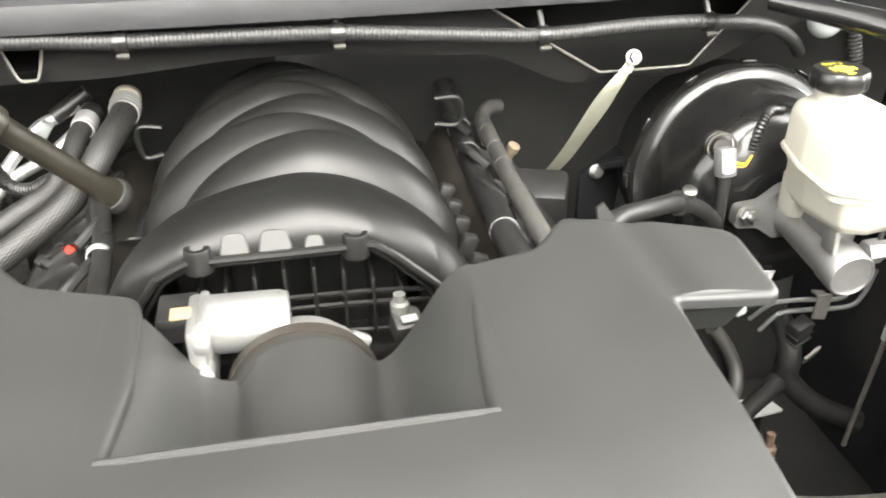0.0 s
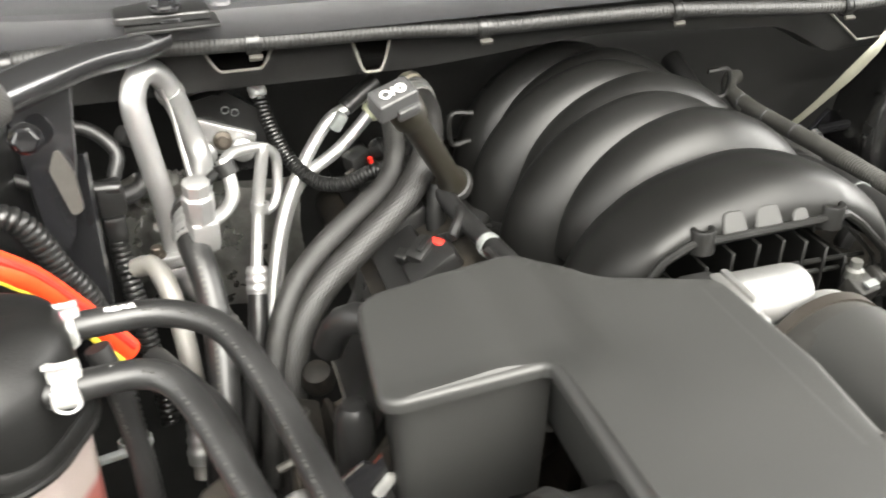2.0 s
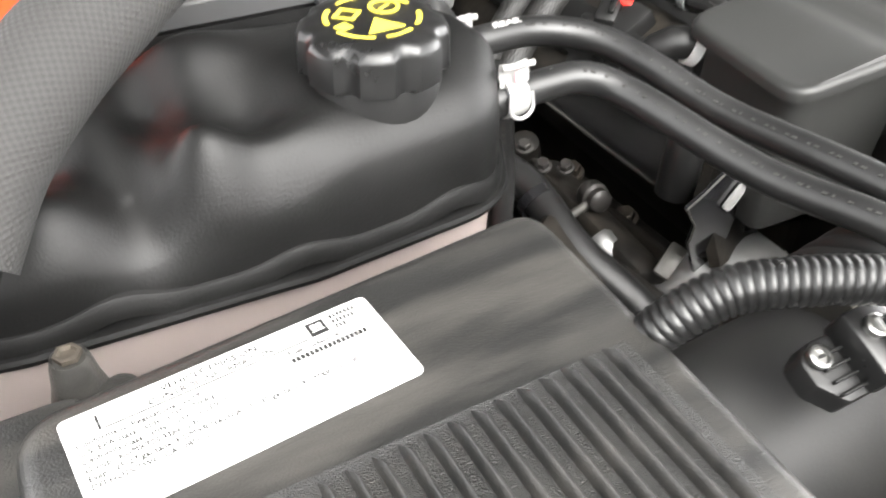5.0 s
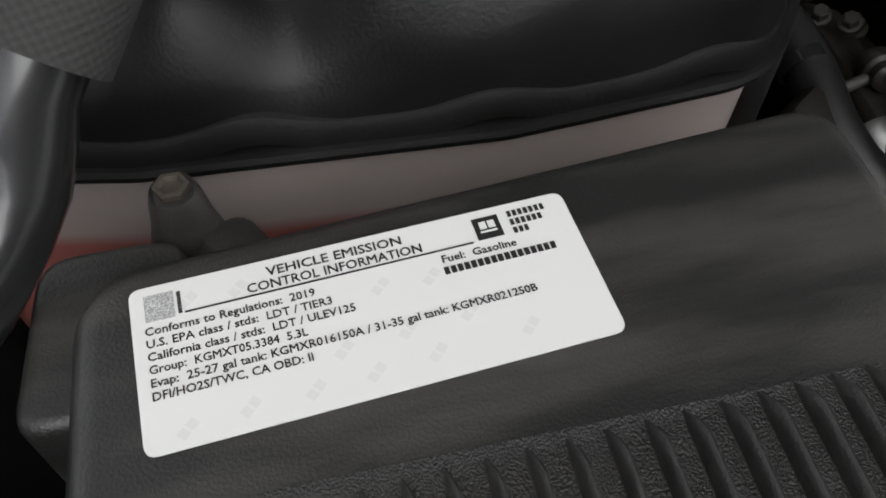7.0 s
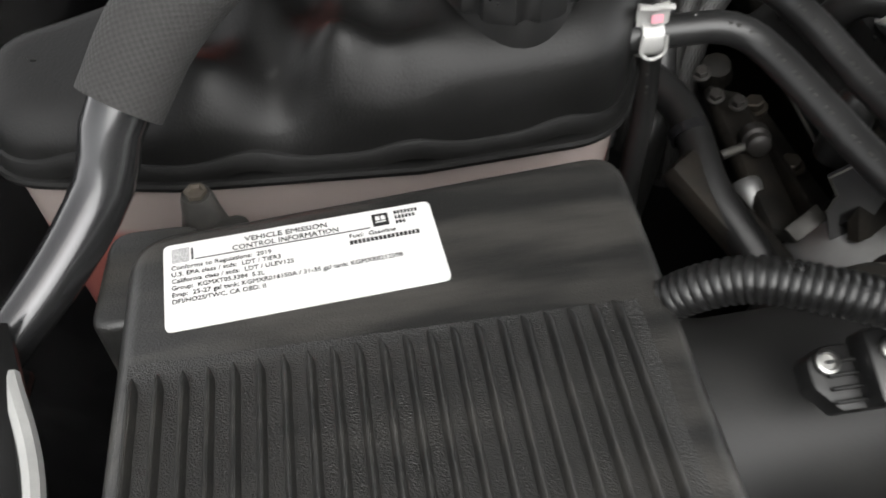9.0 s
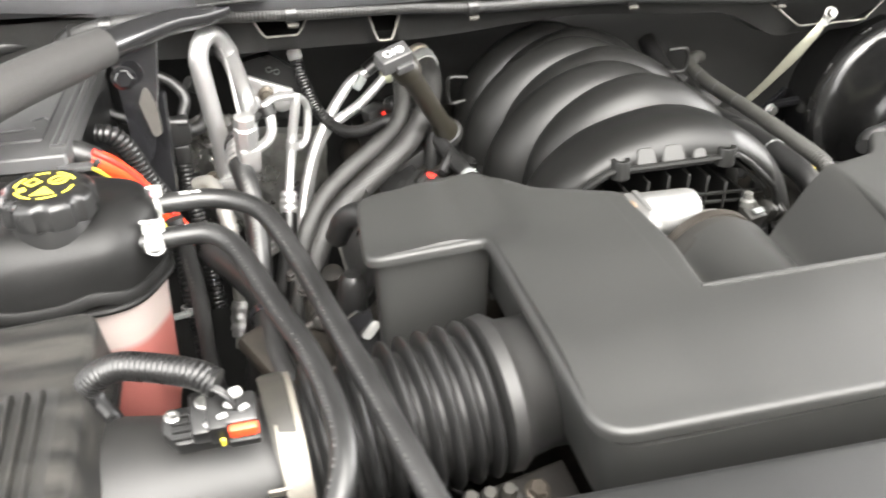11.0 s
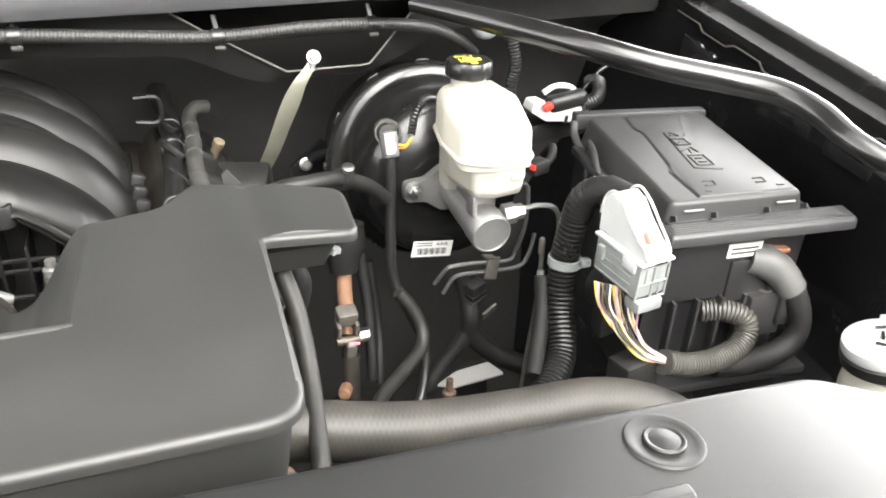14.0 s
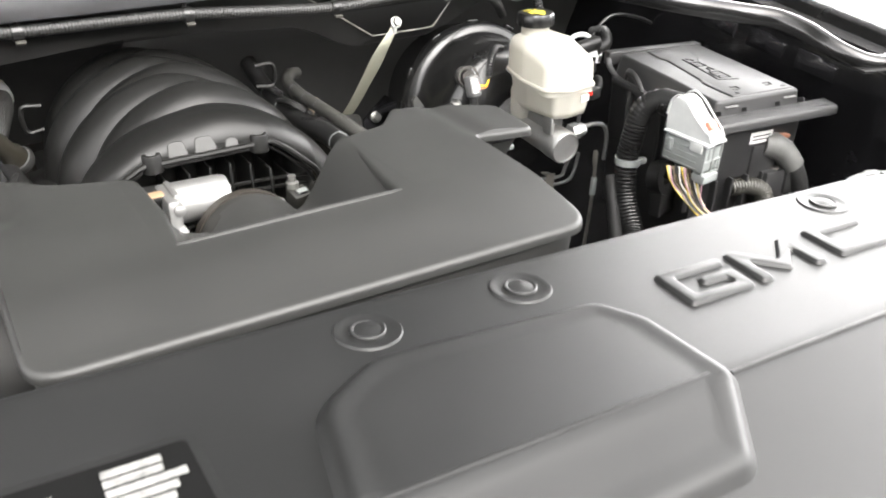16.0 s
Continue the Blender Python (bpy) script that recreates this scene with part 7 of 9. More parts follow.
# ---- engine block top and front, below the covers ----
def engine():
    e = thing("engine_block", (0, 0.65, 0.6), "dusty dark aluminium engine with valve covers", "engine")
    part("block", box((0.34, 0.5, 0.36), Matrix.Translation((0.01, 0.78, 0.8)), 0.02), DARKMETAL, e)
    for sx in (-1, 1):
        part("valve_cover", box((0.13, 0.44, 0.1), pose(0.01 + sx * 0.205, 0.77, 0.94, 0, sx * 32, 0), 0.02, 3), DARKMETAL, e)
        part("cover_rail", box((0.05, 0.46, 0.012), pose(0.01 + sx * 0.235, 0.77, 0.985, 0, sx * 32, 0), 0.004), BLACK, e)
        for k in range(4):
            y = 0.63 + 0.09 * k
            part("ignition_coil", box((0.05, 0.035, 0.03), pose(0.01 + sx * 0.215, y, 0.995, 0, sx * 32, 0), 0.005), BLACK, e)
            part("coil_lead", tube([(0.01 + sx * 0.2, y, 1.025), (0.01 + sx * 0.185, y + 0.02, 1.035), (0.01 + sx * 0.18, y + 0.05, 1.03)], 0.005, 8), RUBBER, e)
    part("front_case", box((0.3, 0.08, 0.3), Matrix.Translation((0.0, 0.5, 0.82)), 0.02), DARKMETAL, e)
    h = thing("injector_loom", (-0.17, 0.72, 1.03), "black taped loom along the intake manifold foot", "wiring loom")
    part("loom", tube([(-0.178, 0.79, 1.037), (-0.172, 0.75, 1.03), (-0.166, 0.71, 1.028), (-0.162, 0.68, 1.03), (-0.158, 0.63, 1.03), (-0.15, 0.58, 1.02)], 0.009, 12), RUBBER, h)
    part("tape_ring", ring((-0.166, 0.69, 1.03), (0.1, -1, 0), 0.0092, 0.0016, 0.007, 16), GREYPLASTIC, h, "pale grey tape ring")
    part("elbow", tube([(-0.178, 0.79, 1.04), (-0.183, 0.785, 1.025), (-0.185, 0.78, 1.0)], 0.0095, 12), BLACK, h)
    c = thing("red_lock_connector", (-0.205, 0.735, 1.01), "black connector with small red lock", "connector")
    part("body", box((0.028, 0.02, 0.018), pose(-0.212, 0.735, 1.006, 0, -25, 35), 0.004), BLACK, c)
    part("lock", box((0.007, 0.014, 0.012), pose(-0.198, 0.731, 1.013, 0, -25, 35), 0.0015), RED, c)
    part("latch", box((0.018, 0.006, 0.004), pose(-0.212, 0.731, 1.0165, 0, -25, 35), 0.001), SATIN, c)
    part("tail", box((0.012, 0.014, 0.012), pose(-0.228, 0.742, 1.0, 0, -25, 35), 0.003), SATIN, c)
    r = thing("red_lock_connector", (-0.22, 0.9, 1.02), "black connector with red lock on the loom end", "connector")
    part("body", box((0.026, 0.022, 0.02), pose(-0.232, 0.9, 1.026, 0, -15, 25), 0.004), BLACK, r)
    part("lock", box((0.005, 0.005, 0.009), pose(-0.22, 0.8905, 1.0265, 0, -15, 25), 0.0012), RED, r)
    part("collar", lathe([(0.009, 0), (0.011, 0.003), (0.011, 0.012), (0.008, 0.015)], along((-0.214, 0.9, 1.032), (-0.2, 0.893, 1.042)), 14), SATIN, r)
    part("clip", box((0.012, 0.006, 0.006), pose(-0.243, 0.886, 1.018, 0, -15, 25), 0.0015), BAREGREY, r)
    part("lead", tube([(-0.204, 0.895, 1.04), (-0.19, 0.88, 1.045), (-0.188, 0.855, 1.048), (-0.198, 0.832, 1.05)], 0.006, 10), RUBBER, r)
    part("lead", tube([(-0.195, 0.74, 1.012), (-0.175, 0.745, 1.012), (-0.165, 0.73, 1.03), (-0.167, 0.71, 1.032)], 0.005, 10), RUBBER, c)
    d = thing("breather_tube", (-0.3, 0.55, 1.08), "black breather elbow with white ring clip", "tube")
    part("tube", tube([(-0.33, 0.57, 1.05), (-0.322, 0.56, 1.075), (-0.308, 0.55, 1.083), (-0.295, 0.54, 1.075), (-0.29, 0.535, 1.04)], 0.011, 14), BLACK, d)
    part("ring_clip", ring((-0.303, 0.546, 1.081), (1, -0.6, -0.4), 0.0113, 0.0018, 0.007, 20), WHITE, d, "white plastic ring clip")
    # front accessories seen past the hoses
    a = thing("alternator", (-0.22, 0.42, 0.85), "dull aluminium alternator housing with cooling slots", "alternator")
    part("housing", lathe([(0.05, 0), (0.066, 0.01), (0.066, 0.08), (0.055, 0.095), (0.03, 0.1)], along((-0.3, 0.5, 0.9), (-0.3, 0.4, 0.9)), 32), ALUMINIUM, a)
    for k in range(10):
        an = radians(36 * k)
        part("slot", box((0.008, 0.004, 0.03), pose(-0.3 + 0.04 * math.cos(an), 0.399, 0.9 + 0.04 * math.sin(an), 0, -36 * k + 90, 0), 0.001), INK, a)
    part("bracket", plate([(-0.03, -0.03), (0.03, -0.03), (0.035, 0.02), (0.0, 0.04), (-0.03, 0.02)], 0.008, pose(-0.3, 0.49, 0.985, 60, 10, 20)), DARKMETAL, a)
    t = thing("belt_tensioner", (-0.4, 0.48, 0.9), "aluminium bracket and pulley at the engine front", "pulley")
    part("pulley", lathe([(0.035, 0), (0.036, 0.004), (0.033, 0.008), (0.033, 0.022), (0.036, 0.026)], along((-0.36, 0.44, 0.92), (-0.37, 0.4, 0.925)), 28), BLACK, t)
    part("arm", box((0.03, 0.1, 0.02), pose(-0.395, 0.5, 0.96, 25, 0, 35), 0.006), DARKMETAL, t)
    part("bright_tube", lathe([(0.0085, 0), (0.0105, 0.003), (0.0105, 0.014), (0.0095, 0.016), (0.0095, 0.022), (0.0115, 0.025), (0.0115, 0.042), (0.009, 0.045)], along((-0.368, 0.536, 0.955), (-0.36, 0.495, 0.936)), 18), ALUMINIUM, t, "bright silver tube end")
    s = thing("wire_bracket", (-0.33, 0.475, 1.0), "bent black steel bracket with pale edge", "bracket")
    out = [(-0.33, 1.034), (-0.324, 1.03), (-0.318, 1.036), (-0.309, 0.994), (-0.316, 0.95), (-0.332, 0.95), (-0.347, 0.986), (-0.345, 0.999), (-0.356, 1.016), (-0.346, 1.022)]
    part("plate", plate([(x + 0.33, z - 1.0) for x, z in out], 0.0028, pose(-0.33, 0.475, 1.0, 90, 0, 0)), PAINT, s)
    part("pale_edge", tube([(x, 0.4735, z) for x, z in out[6:] + out[:1]], 0.0007, 6, bare=True), BAREGREY, s, "thin pale edge line")
    part("slot_face", box((0.0085, 0.003, 0.019), pose(-0.318, 0.4715, 1.0135, 0, 38, 0), 0.0025), CLAMP, s, "pale slot face")
    part("foot", box((0.026, 0.012, 0.003), pose(-0.35, 0.482, 0.966, 20, -25, 20), 0.0012), BAREGREY, s)
    # smooth dark cover low beside the intake box; pale bead paints its lit edge
    cc = thing("coil_cover", (-0.32, 0.58, 0.98), "smooth dark plastic coil cover below the engine cover", "coil cover")
    bm = bmesh.new()
    rows = []
    for k in range(13):
        f = k / 12
        y = 0.69 - 0.178 * f
        x = -0.316 - 0.002 * f - 0.018 * smooth(0.45, 1.0, f)
        z = 0.976 + 0.004 * f + 0.018 * smooth(0.45, 1.0, f)
        rows.append([bm.verts.new((x + 0.035 * math.sin(1.45 * j / 7), y, z + 0.052 * (1 - math.cos(1.45 * j / 7)) + 0.012 * math.sin(1.45 * j / 7))) for j in range(8)])
    for p, q in zip(rows, rows[1:]):
        for i in range(7):
            bm.faces.new((p[i], p[i + 1], q[i + 1], q[i]))
    edge = [r[0].co.copy() for r in rows]
    bmesh.ops.solidify(bm, geom=bm.faces[:], thickness=0.003)
    bmesh.ops.recalc_face_normals(bm, faces=bm.faces[:])
    part("panel", bm, SATIN, cc, smooth=60)
    part("edge_highlight", tube(edge, 0.0013, 6, bare=True), BAREGREY, cc)
    part("end_lobe", lathe([(0.013, 0), (0.0135, 0.02), (0.0125, 0.045), (0.008, 0.052), (0.0, 0.053)], along((-0.328, 0.512, 0.995), (-0.326, 0.512, 1.05)), 20), SATIN, cc)
    low = thing("lower_radiator_hose", (-0.4, 0.5, 0.95), "black rubber hose running down past the engine front", "hose")
    part("hose", tube([(-0.45, 0.66, 1.0), (-0.407, 0.583, 0.99), (-0.401, 0.518, 0.97), (-0.384, 0.473, 0.95), (-0.37, 0.43, 0.92)], 0.0125, 16), RUBBER, low)
    part("clamp_band", ring((-0.405, 0.56, 0.983), (0.1, -1, -0.3), 0.0127, 0.0014, 0.007, 20), PAINT, low)
    v = thing("vent_hose", (-0.46, 0.527, 1.0), "thin black hose with white print hanging beside the tank", "hose")
    drop = [(-0.466, 0.533, 1.112), (-0.461, 0.529, 1.09), (-0.4585, 0.528, 1.062), (-0.457, 0.526, 1.035), (-0.457, 0.525, 0.97), (-0.45, 0.52, 0.9)]
    part("hose", tube(drop, 0.0072, 14), RUBBER, v)
    for k in range(14):
        if k % 5 != 3:
            part("print_bar", box((0.002, 0.0006, 0.0022), pose(-0.4625 + 0.0004 * k, 0.522 - 0.0002 * k, 1.078 - 0.0044 * k, 0, 4, -38)), HOSEPRINT, v)
    b = thing("engine_bracket", (-0.31, 0.57, 0.93), "dark cast accessory bracket with bolts beside the cover", "bracket")
    part("bar", box((0.034, 0.17, 0.05), pose(-0.312, 0.575, 0.9, 0, 10, 3), 0.008), DARKMETAL, b)
    part("rib", box((0.006, 0.15, 0.064), pose(-0.325, 0.575, 0.905, 0, 10, 3), 0.002), DARKMETAL, b)
    for y in (0.51, 0.57, 0.64):
        hexbolt((-0.31, y, 0.925), (-0.2, 0, 1), 0.008, 0.01, b, mat=DARKSCREW)
    c = thing("coolant_tee", (-0.352, 0.56, 0.96), "dull grey pipe stub beside the engine bracket", "pipe")
    part("joint", lathe([(0.0085, 0), (0.0105, 0.003), (0.0105, 0.012), (0.0085, 0.014), (0.0085, 0.02), (0.006, 0.022)], along((-0.35, 0.572, 0.965), (-0.354, 0.548, 0.97)), 16), CASTDARK, c)
    part("pipe", tube([(-0.375, 0.56, 0.958), (-0.365, 0.56, 0.962), (-0.352, 0.56, 0.967)], 0.0035, 10), BAREGREY, c)
    for x, y, z in ((-0.35, 0.6, 0.968), (-0.371, 0.625, 0.978), (-0.362, 0.612, 0.966)):
        hexbolt((x, y, z), (-0.3, -0.2, 1), 0.005, 0.007, c, mat=CASTDARK)
    part("rail", box((0.03, 0.15, 0.012), pose(-0.352, 0.56, 0.95, 0, 20, -4), 0.004), DARKMETAL, c)
    k = thing("drain_cock", (-0.322, 0.695, 0.93), "dark round plug on a bracket behind the hoses", "plug")
    part("body", lathe([(0.014, 0), (0.016, 0.006), (0.012, 0.02), (0.006, 0.022)], along((-0.322, 0.695, 0.915), (-0.326, 0.685, 0.945)), 14), DARKMETAL, k)
    # front of engine below the bellows and behind the radiator cover
    f = thing("fan_shroud", (0, 0.2, 0.8), "black radiator fan shroud behind the radiator cover", "fan shroud")
    part("panel", box((1.0, 0.02, 0.4), Matrix.Translation((0.0, 0.185, 0.74)), 0.006), BLACK, f)
    part("ledge", box((0.95, 0.05, 0.012), Matrix.Translation((0.0, 0.19, 0.935)), 0.004), BLACK, f)
    part("deflector", box((0.56, 0.07, 0.006), pose(-0.21, 0.2, 1.0, 8, 0, 0), 0.002), MATT, f, "thin grey-black air deflector")
    part("deflector_tab", box((0.06, 0.03, 0.004), pose(-0.17, 0.232, 1.012, -12, 6, 12), 0.002), MATT, f)
    for k in range(7):
        part("rib", box((0.006, 0.04, 0.05), Matrix.Translation((-0.4 + 0.14 * k, 0.205, 0.915)), 0.002), BLACK, f)
    j = thing("hose_junction", (-0.3, 0.22, 1.0), "grey metal hose junction with bolt below the bellows", "bracket")
    part("plate", box((0.08, 0.03, 0.006), pose(-0.245, 0.287, 0.985, 20, -5, 8), 0.002), CASTDARK, j)
    hexbolt((-0.235, 0.284, 0.992), (0, -0.3, 1), 0.007, 0.008, j, mat=DARKSCREW)
    for k in range(3):
        part("stud", lathe([(0.006, 0), (0.006, 0.016), (0.0045, 0.02)], along((-0.285 + 0.014 * k, 0.288, 0.985), (-0.285 + 0.014 * k, 0.28, 1.01)), 10), BAREGREY, j)


DARKMETAL = material("dusty_engine_metal", (0.012, 0.0112, 0.01), 0.6, 0.2, spec=0.25, grain=0.5, scale=160, stain=0.7, stain_scale=26, stain_colour=(0.043, 0.036, 0.028))
engine()


# latch corner beside the air box
def latch_corner():
    e = thing("headlamp_bracket", (-0.8, 0.25, 1.0), "shiny black metal support beside the air box", "bracket")
    part("rail", tube([(-0.79, 0.36, 1.11), (-0.775, 0.3, 1.09), (-0.765, 0.24, 1.085), (-0.77, 0.15, 1.08)], 0.02, 14, flat=0.5), GLOSS, e)
    part("rim", tube([(-0.77, 0.345, 1.105), (-0.757, 0.3, 1.097), (-0.75, 0.22, 1.092)], 0.004, 8), CLAMP, e)
    part("plate", box((0.1, 0.26, 0.01), pose(-0.84, 0.25, 1.07, 0, 8, -5), 0.004), GLOSS, e)
    hexbolt((-0.8, 0.29, 1.083), (0, 0, 1), 0.012, 0.01, e)


latch_corner()


# ---- driver side ----
def ground_strap():
    e = thing("ground_strap", (0.36, 0.86, 1.05), "braided tinned ground strap bolted to the flange", "ground strap")
    path = spline([(0.374, 0.85, 1.112), (0.365, 0.848, 1.1), (0.355, 0.852, 1.083), (0.342, 0.876, 1.037), (0.33, 0.92, 0.975), (0.318, 0.965, 0.925), (0.3, 0.99, 0.88)], 0.006)
    bm = bmesh.new()
    uv = bm.loops.layers.uv.verify()
    rows, ln = [], 0
    for k, p in enumerate(path):
        t = (path[min(k + 1, len(path) - 1)] - path[max(k - 1, 0)]).normalized()
        side = t.cross(Vector((0.2, -1, 0.35))).normalized()
        w = 0.0055 + 0.0065 * smooth(0, 10, k)
        nrm = side.cross(t)
        rows.append([bm.verts.new(p + side * w * s + nrm * 0.0016 * q) for s, q in ((-1, 0), (-0.6, 1), (0.6, 1), (1, 0), (0.6, -1), (-0.6, -1))])
    for k, (a, b) in enumerate(zip(rows, rows[1:])):
        for i in range(6):
            j = (i + 1) % 6
            f = bm.faces.new((a[i], a[j], b[j], b[i]))
            for lp, (u, v) in zip(f.loops, ((i / 6, k * 0.006), ((i + 1) / 6, k * 0.006), ((i + 1) / 6, k * 0.006 + 0.006), (i / 6, k * 0.006 + 0.006))):
                lp[uv].uv = (u, v)
    bmesh.ops.recalc_face_normals(bm, faces=bm.faces[:])
    part("braid", bm, STRAP, e, smooth=50)
    part("lug", tube([(0.372, 0.849, 1.106), (0.376, 0.848, 1.122)], 0.0055, 10, flat=0.5), CLAMP, e)
    hexbolt((0.376, 0.846, 1.122), (0, -1, 0.4), 0.0065, 0.008, e)


ground_strap()


OLDHOSE2 = material("faded_vent_hose", (0.03, 0.0295, 0.027), 0.5, spec=0.4, grain=0.15, scale=500, stain=0.4, stain_scale=30)


def fuel_lines():
    e = thing("fuel_rail_hose", (0.2, 0.8, 1.0), "black fuel hose with tape bands beside the manifold", "hose")
    pts = [(0.2, 1.01, 1.05), (0.2, 0.985, 1.04), (0.206, 0.95, 1.02), (0.203, 0.87, 1.01), (0.195, 0.77, 1.02), (0.19, 0.7, 1.031), (0.185, 0.64, 1.036), (0.188, 0.59, 1.03), (0.193, 0.55, 1.0)]
    part("hose", tube(pts, 0.013, 18), RUBBER, e)
    for p, q in (((0.2055, 0.94, 1.018), (0, -1, -0.2)), ((0.204, 0.885, 1.01), (0, -1, -0.1)), ((0.186, 0.652, 1.0352), (-0.1, -1, 0.1))):
        part("band", ring(p, q, 0.0131, 0.0007, 0.0028, 24), GREYPLASTIC, e)
    part("end_fitting", box((0.014, 0.02, 0.02), Matrix.Translation((0.205, 1.0, 1.03)), 0.004), CLAMP, e)
    f = thing("vent_hose", (0.22, 0.8, 1.02), "faded black vent hose with elbow and bands", "hose")
    part("elbow", tube([(0.255, 0.945, 1.04), (0.24, 0.937, 1.043), (0.229, 0.92, 1.036), (0.227, 0.88, 1.024)], 0.0088, 14), OLDHOSE2, f)
    part("hose", tube([(0.2285, 0.91, 1.0335), (0.227, 0.87, 1.031), (0.222, 0.81, 1.035), (0.216, 0.75, 1.041), (0.214, 0.7, 1.0425)], 0.009, 14), OLDHOSE2, f)
    part("corrugated_end", tube([(0.2145, 0.71, 1.0424), (0.213, 0.66, 1.043), (0.2125, 0.625, 1.043), (0.215, 0.6, 1.038), (0.216, 0.585, 1.02), (0.216, 0.58, 0.99)], 0.0092, 14, rib=0.0005, pitch=0.0036), OLDHOSE2, f)
    for p, q in (((0.2277, 0.89, 1.032), (0, -1, 0)), ((0.2245, 0.84, 1.0328), (0, -1, 0.05)), ((0.2195, 0.785, 1.0375), (-0.1, -1, 0.1))):
        part("band", ring(p, q, 0.0092, 0.0005, 0.002, 18), COWL, f)
    g = thing("dipstick", (0.25, 0.62, 1.06), "yellow looped dipstick handle behind the cover", "dipstick")
    part("handle", ring((0.285, 0.71, 0.981), (0, -1, 0.5), 0.0085, 0.0035, 0.006, 20), material("yellow_plastic", (0.8, 0.6, 0.02), 0.4, grain=0.03), g, "bright yellow ring handle")
    part("stem", tube([(0.285, 0.712, 0.972), (0.287, 0.74, 0.88)], 0.003, 8), STEEL, g)
    s = thing("pressure_fitting", (0.262, 0.9, 1.01), "small brass-tipped pressure fitting", "fitting")
    part("body", lathe([(0.006, 0), (0.006, 0.02), (0.0075, 0.022), (0.0075, 0.03), (0.005, 0.031)], along((0.25, 0.9, 0.985), (0.262, 0.89, 1.015)), 12), material("tan_metal", (0.25, 0.2, 0.14), 0.45, 0.5, grain=0.1), s)
    c = thing("firewall_connector", (0.31, 0.94, 0.95), "dark plastic bulkhead connector panel", "connector")
    part("body", box((0.07, 0.05, 0.11), pose(0.285, 0.87, 0.93, 20, 0, -20), 0.008), BLACK, c)
    b = thing("booster_bracket", (0.39, 0.92, 0.93), "added black post under the white sheet with bright bolt beside the booster", "bracket")
    part("plate", plate([(-0.03, -0.1), (0.02, -0.1), (0.035, 0.03), (0.02, 0.05), (-0.03, 0.02)], 0.006, pose(0.385, 0.935, 0.93, 90, 0, 15)), PAINT, b)
    hexbolt((0.377, 0.926, 0.952), (0, -1, 0.2), 0.007, 0.01, b)
    part("arm", tube([(0.385, 0.925, 0.96), (0.4, 0.9, 0.975), (0.415, 0.88, 0.985)], 0.007, 10), PAINT, b)
    t = thing("vacuum_hose", (0.36, 0.67, 1.03), "black vacuum hose from cover to booster", "hose")
    part("hose", tube([(0.26, 0.6, 1.055), (0.281, 0.62, 1.056), (0.316, 0.64, 1.05), (0.355, 0.664, 1.04), (0.395, 0.69, 1.015), (0.42, 0.705, 0.99)], 0.0088, 14), RUBBER, t)
    part("collar", ring((0.36, 0.667, 1.038), (0.8, 0.5, -0.3), 0.009, 0.003, 0.014, 18), SATIN, t)
    part("nut", lathe([(0.007, 0), (0.007, 0.008), (0.005, 0.009)], along((0.365, 0.665, 1.046), (0.365, 0.66, 1.06)), 10), STEEL, t)


fuel_lines()


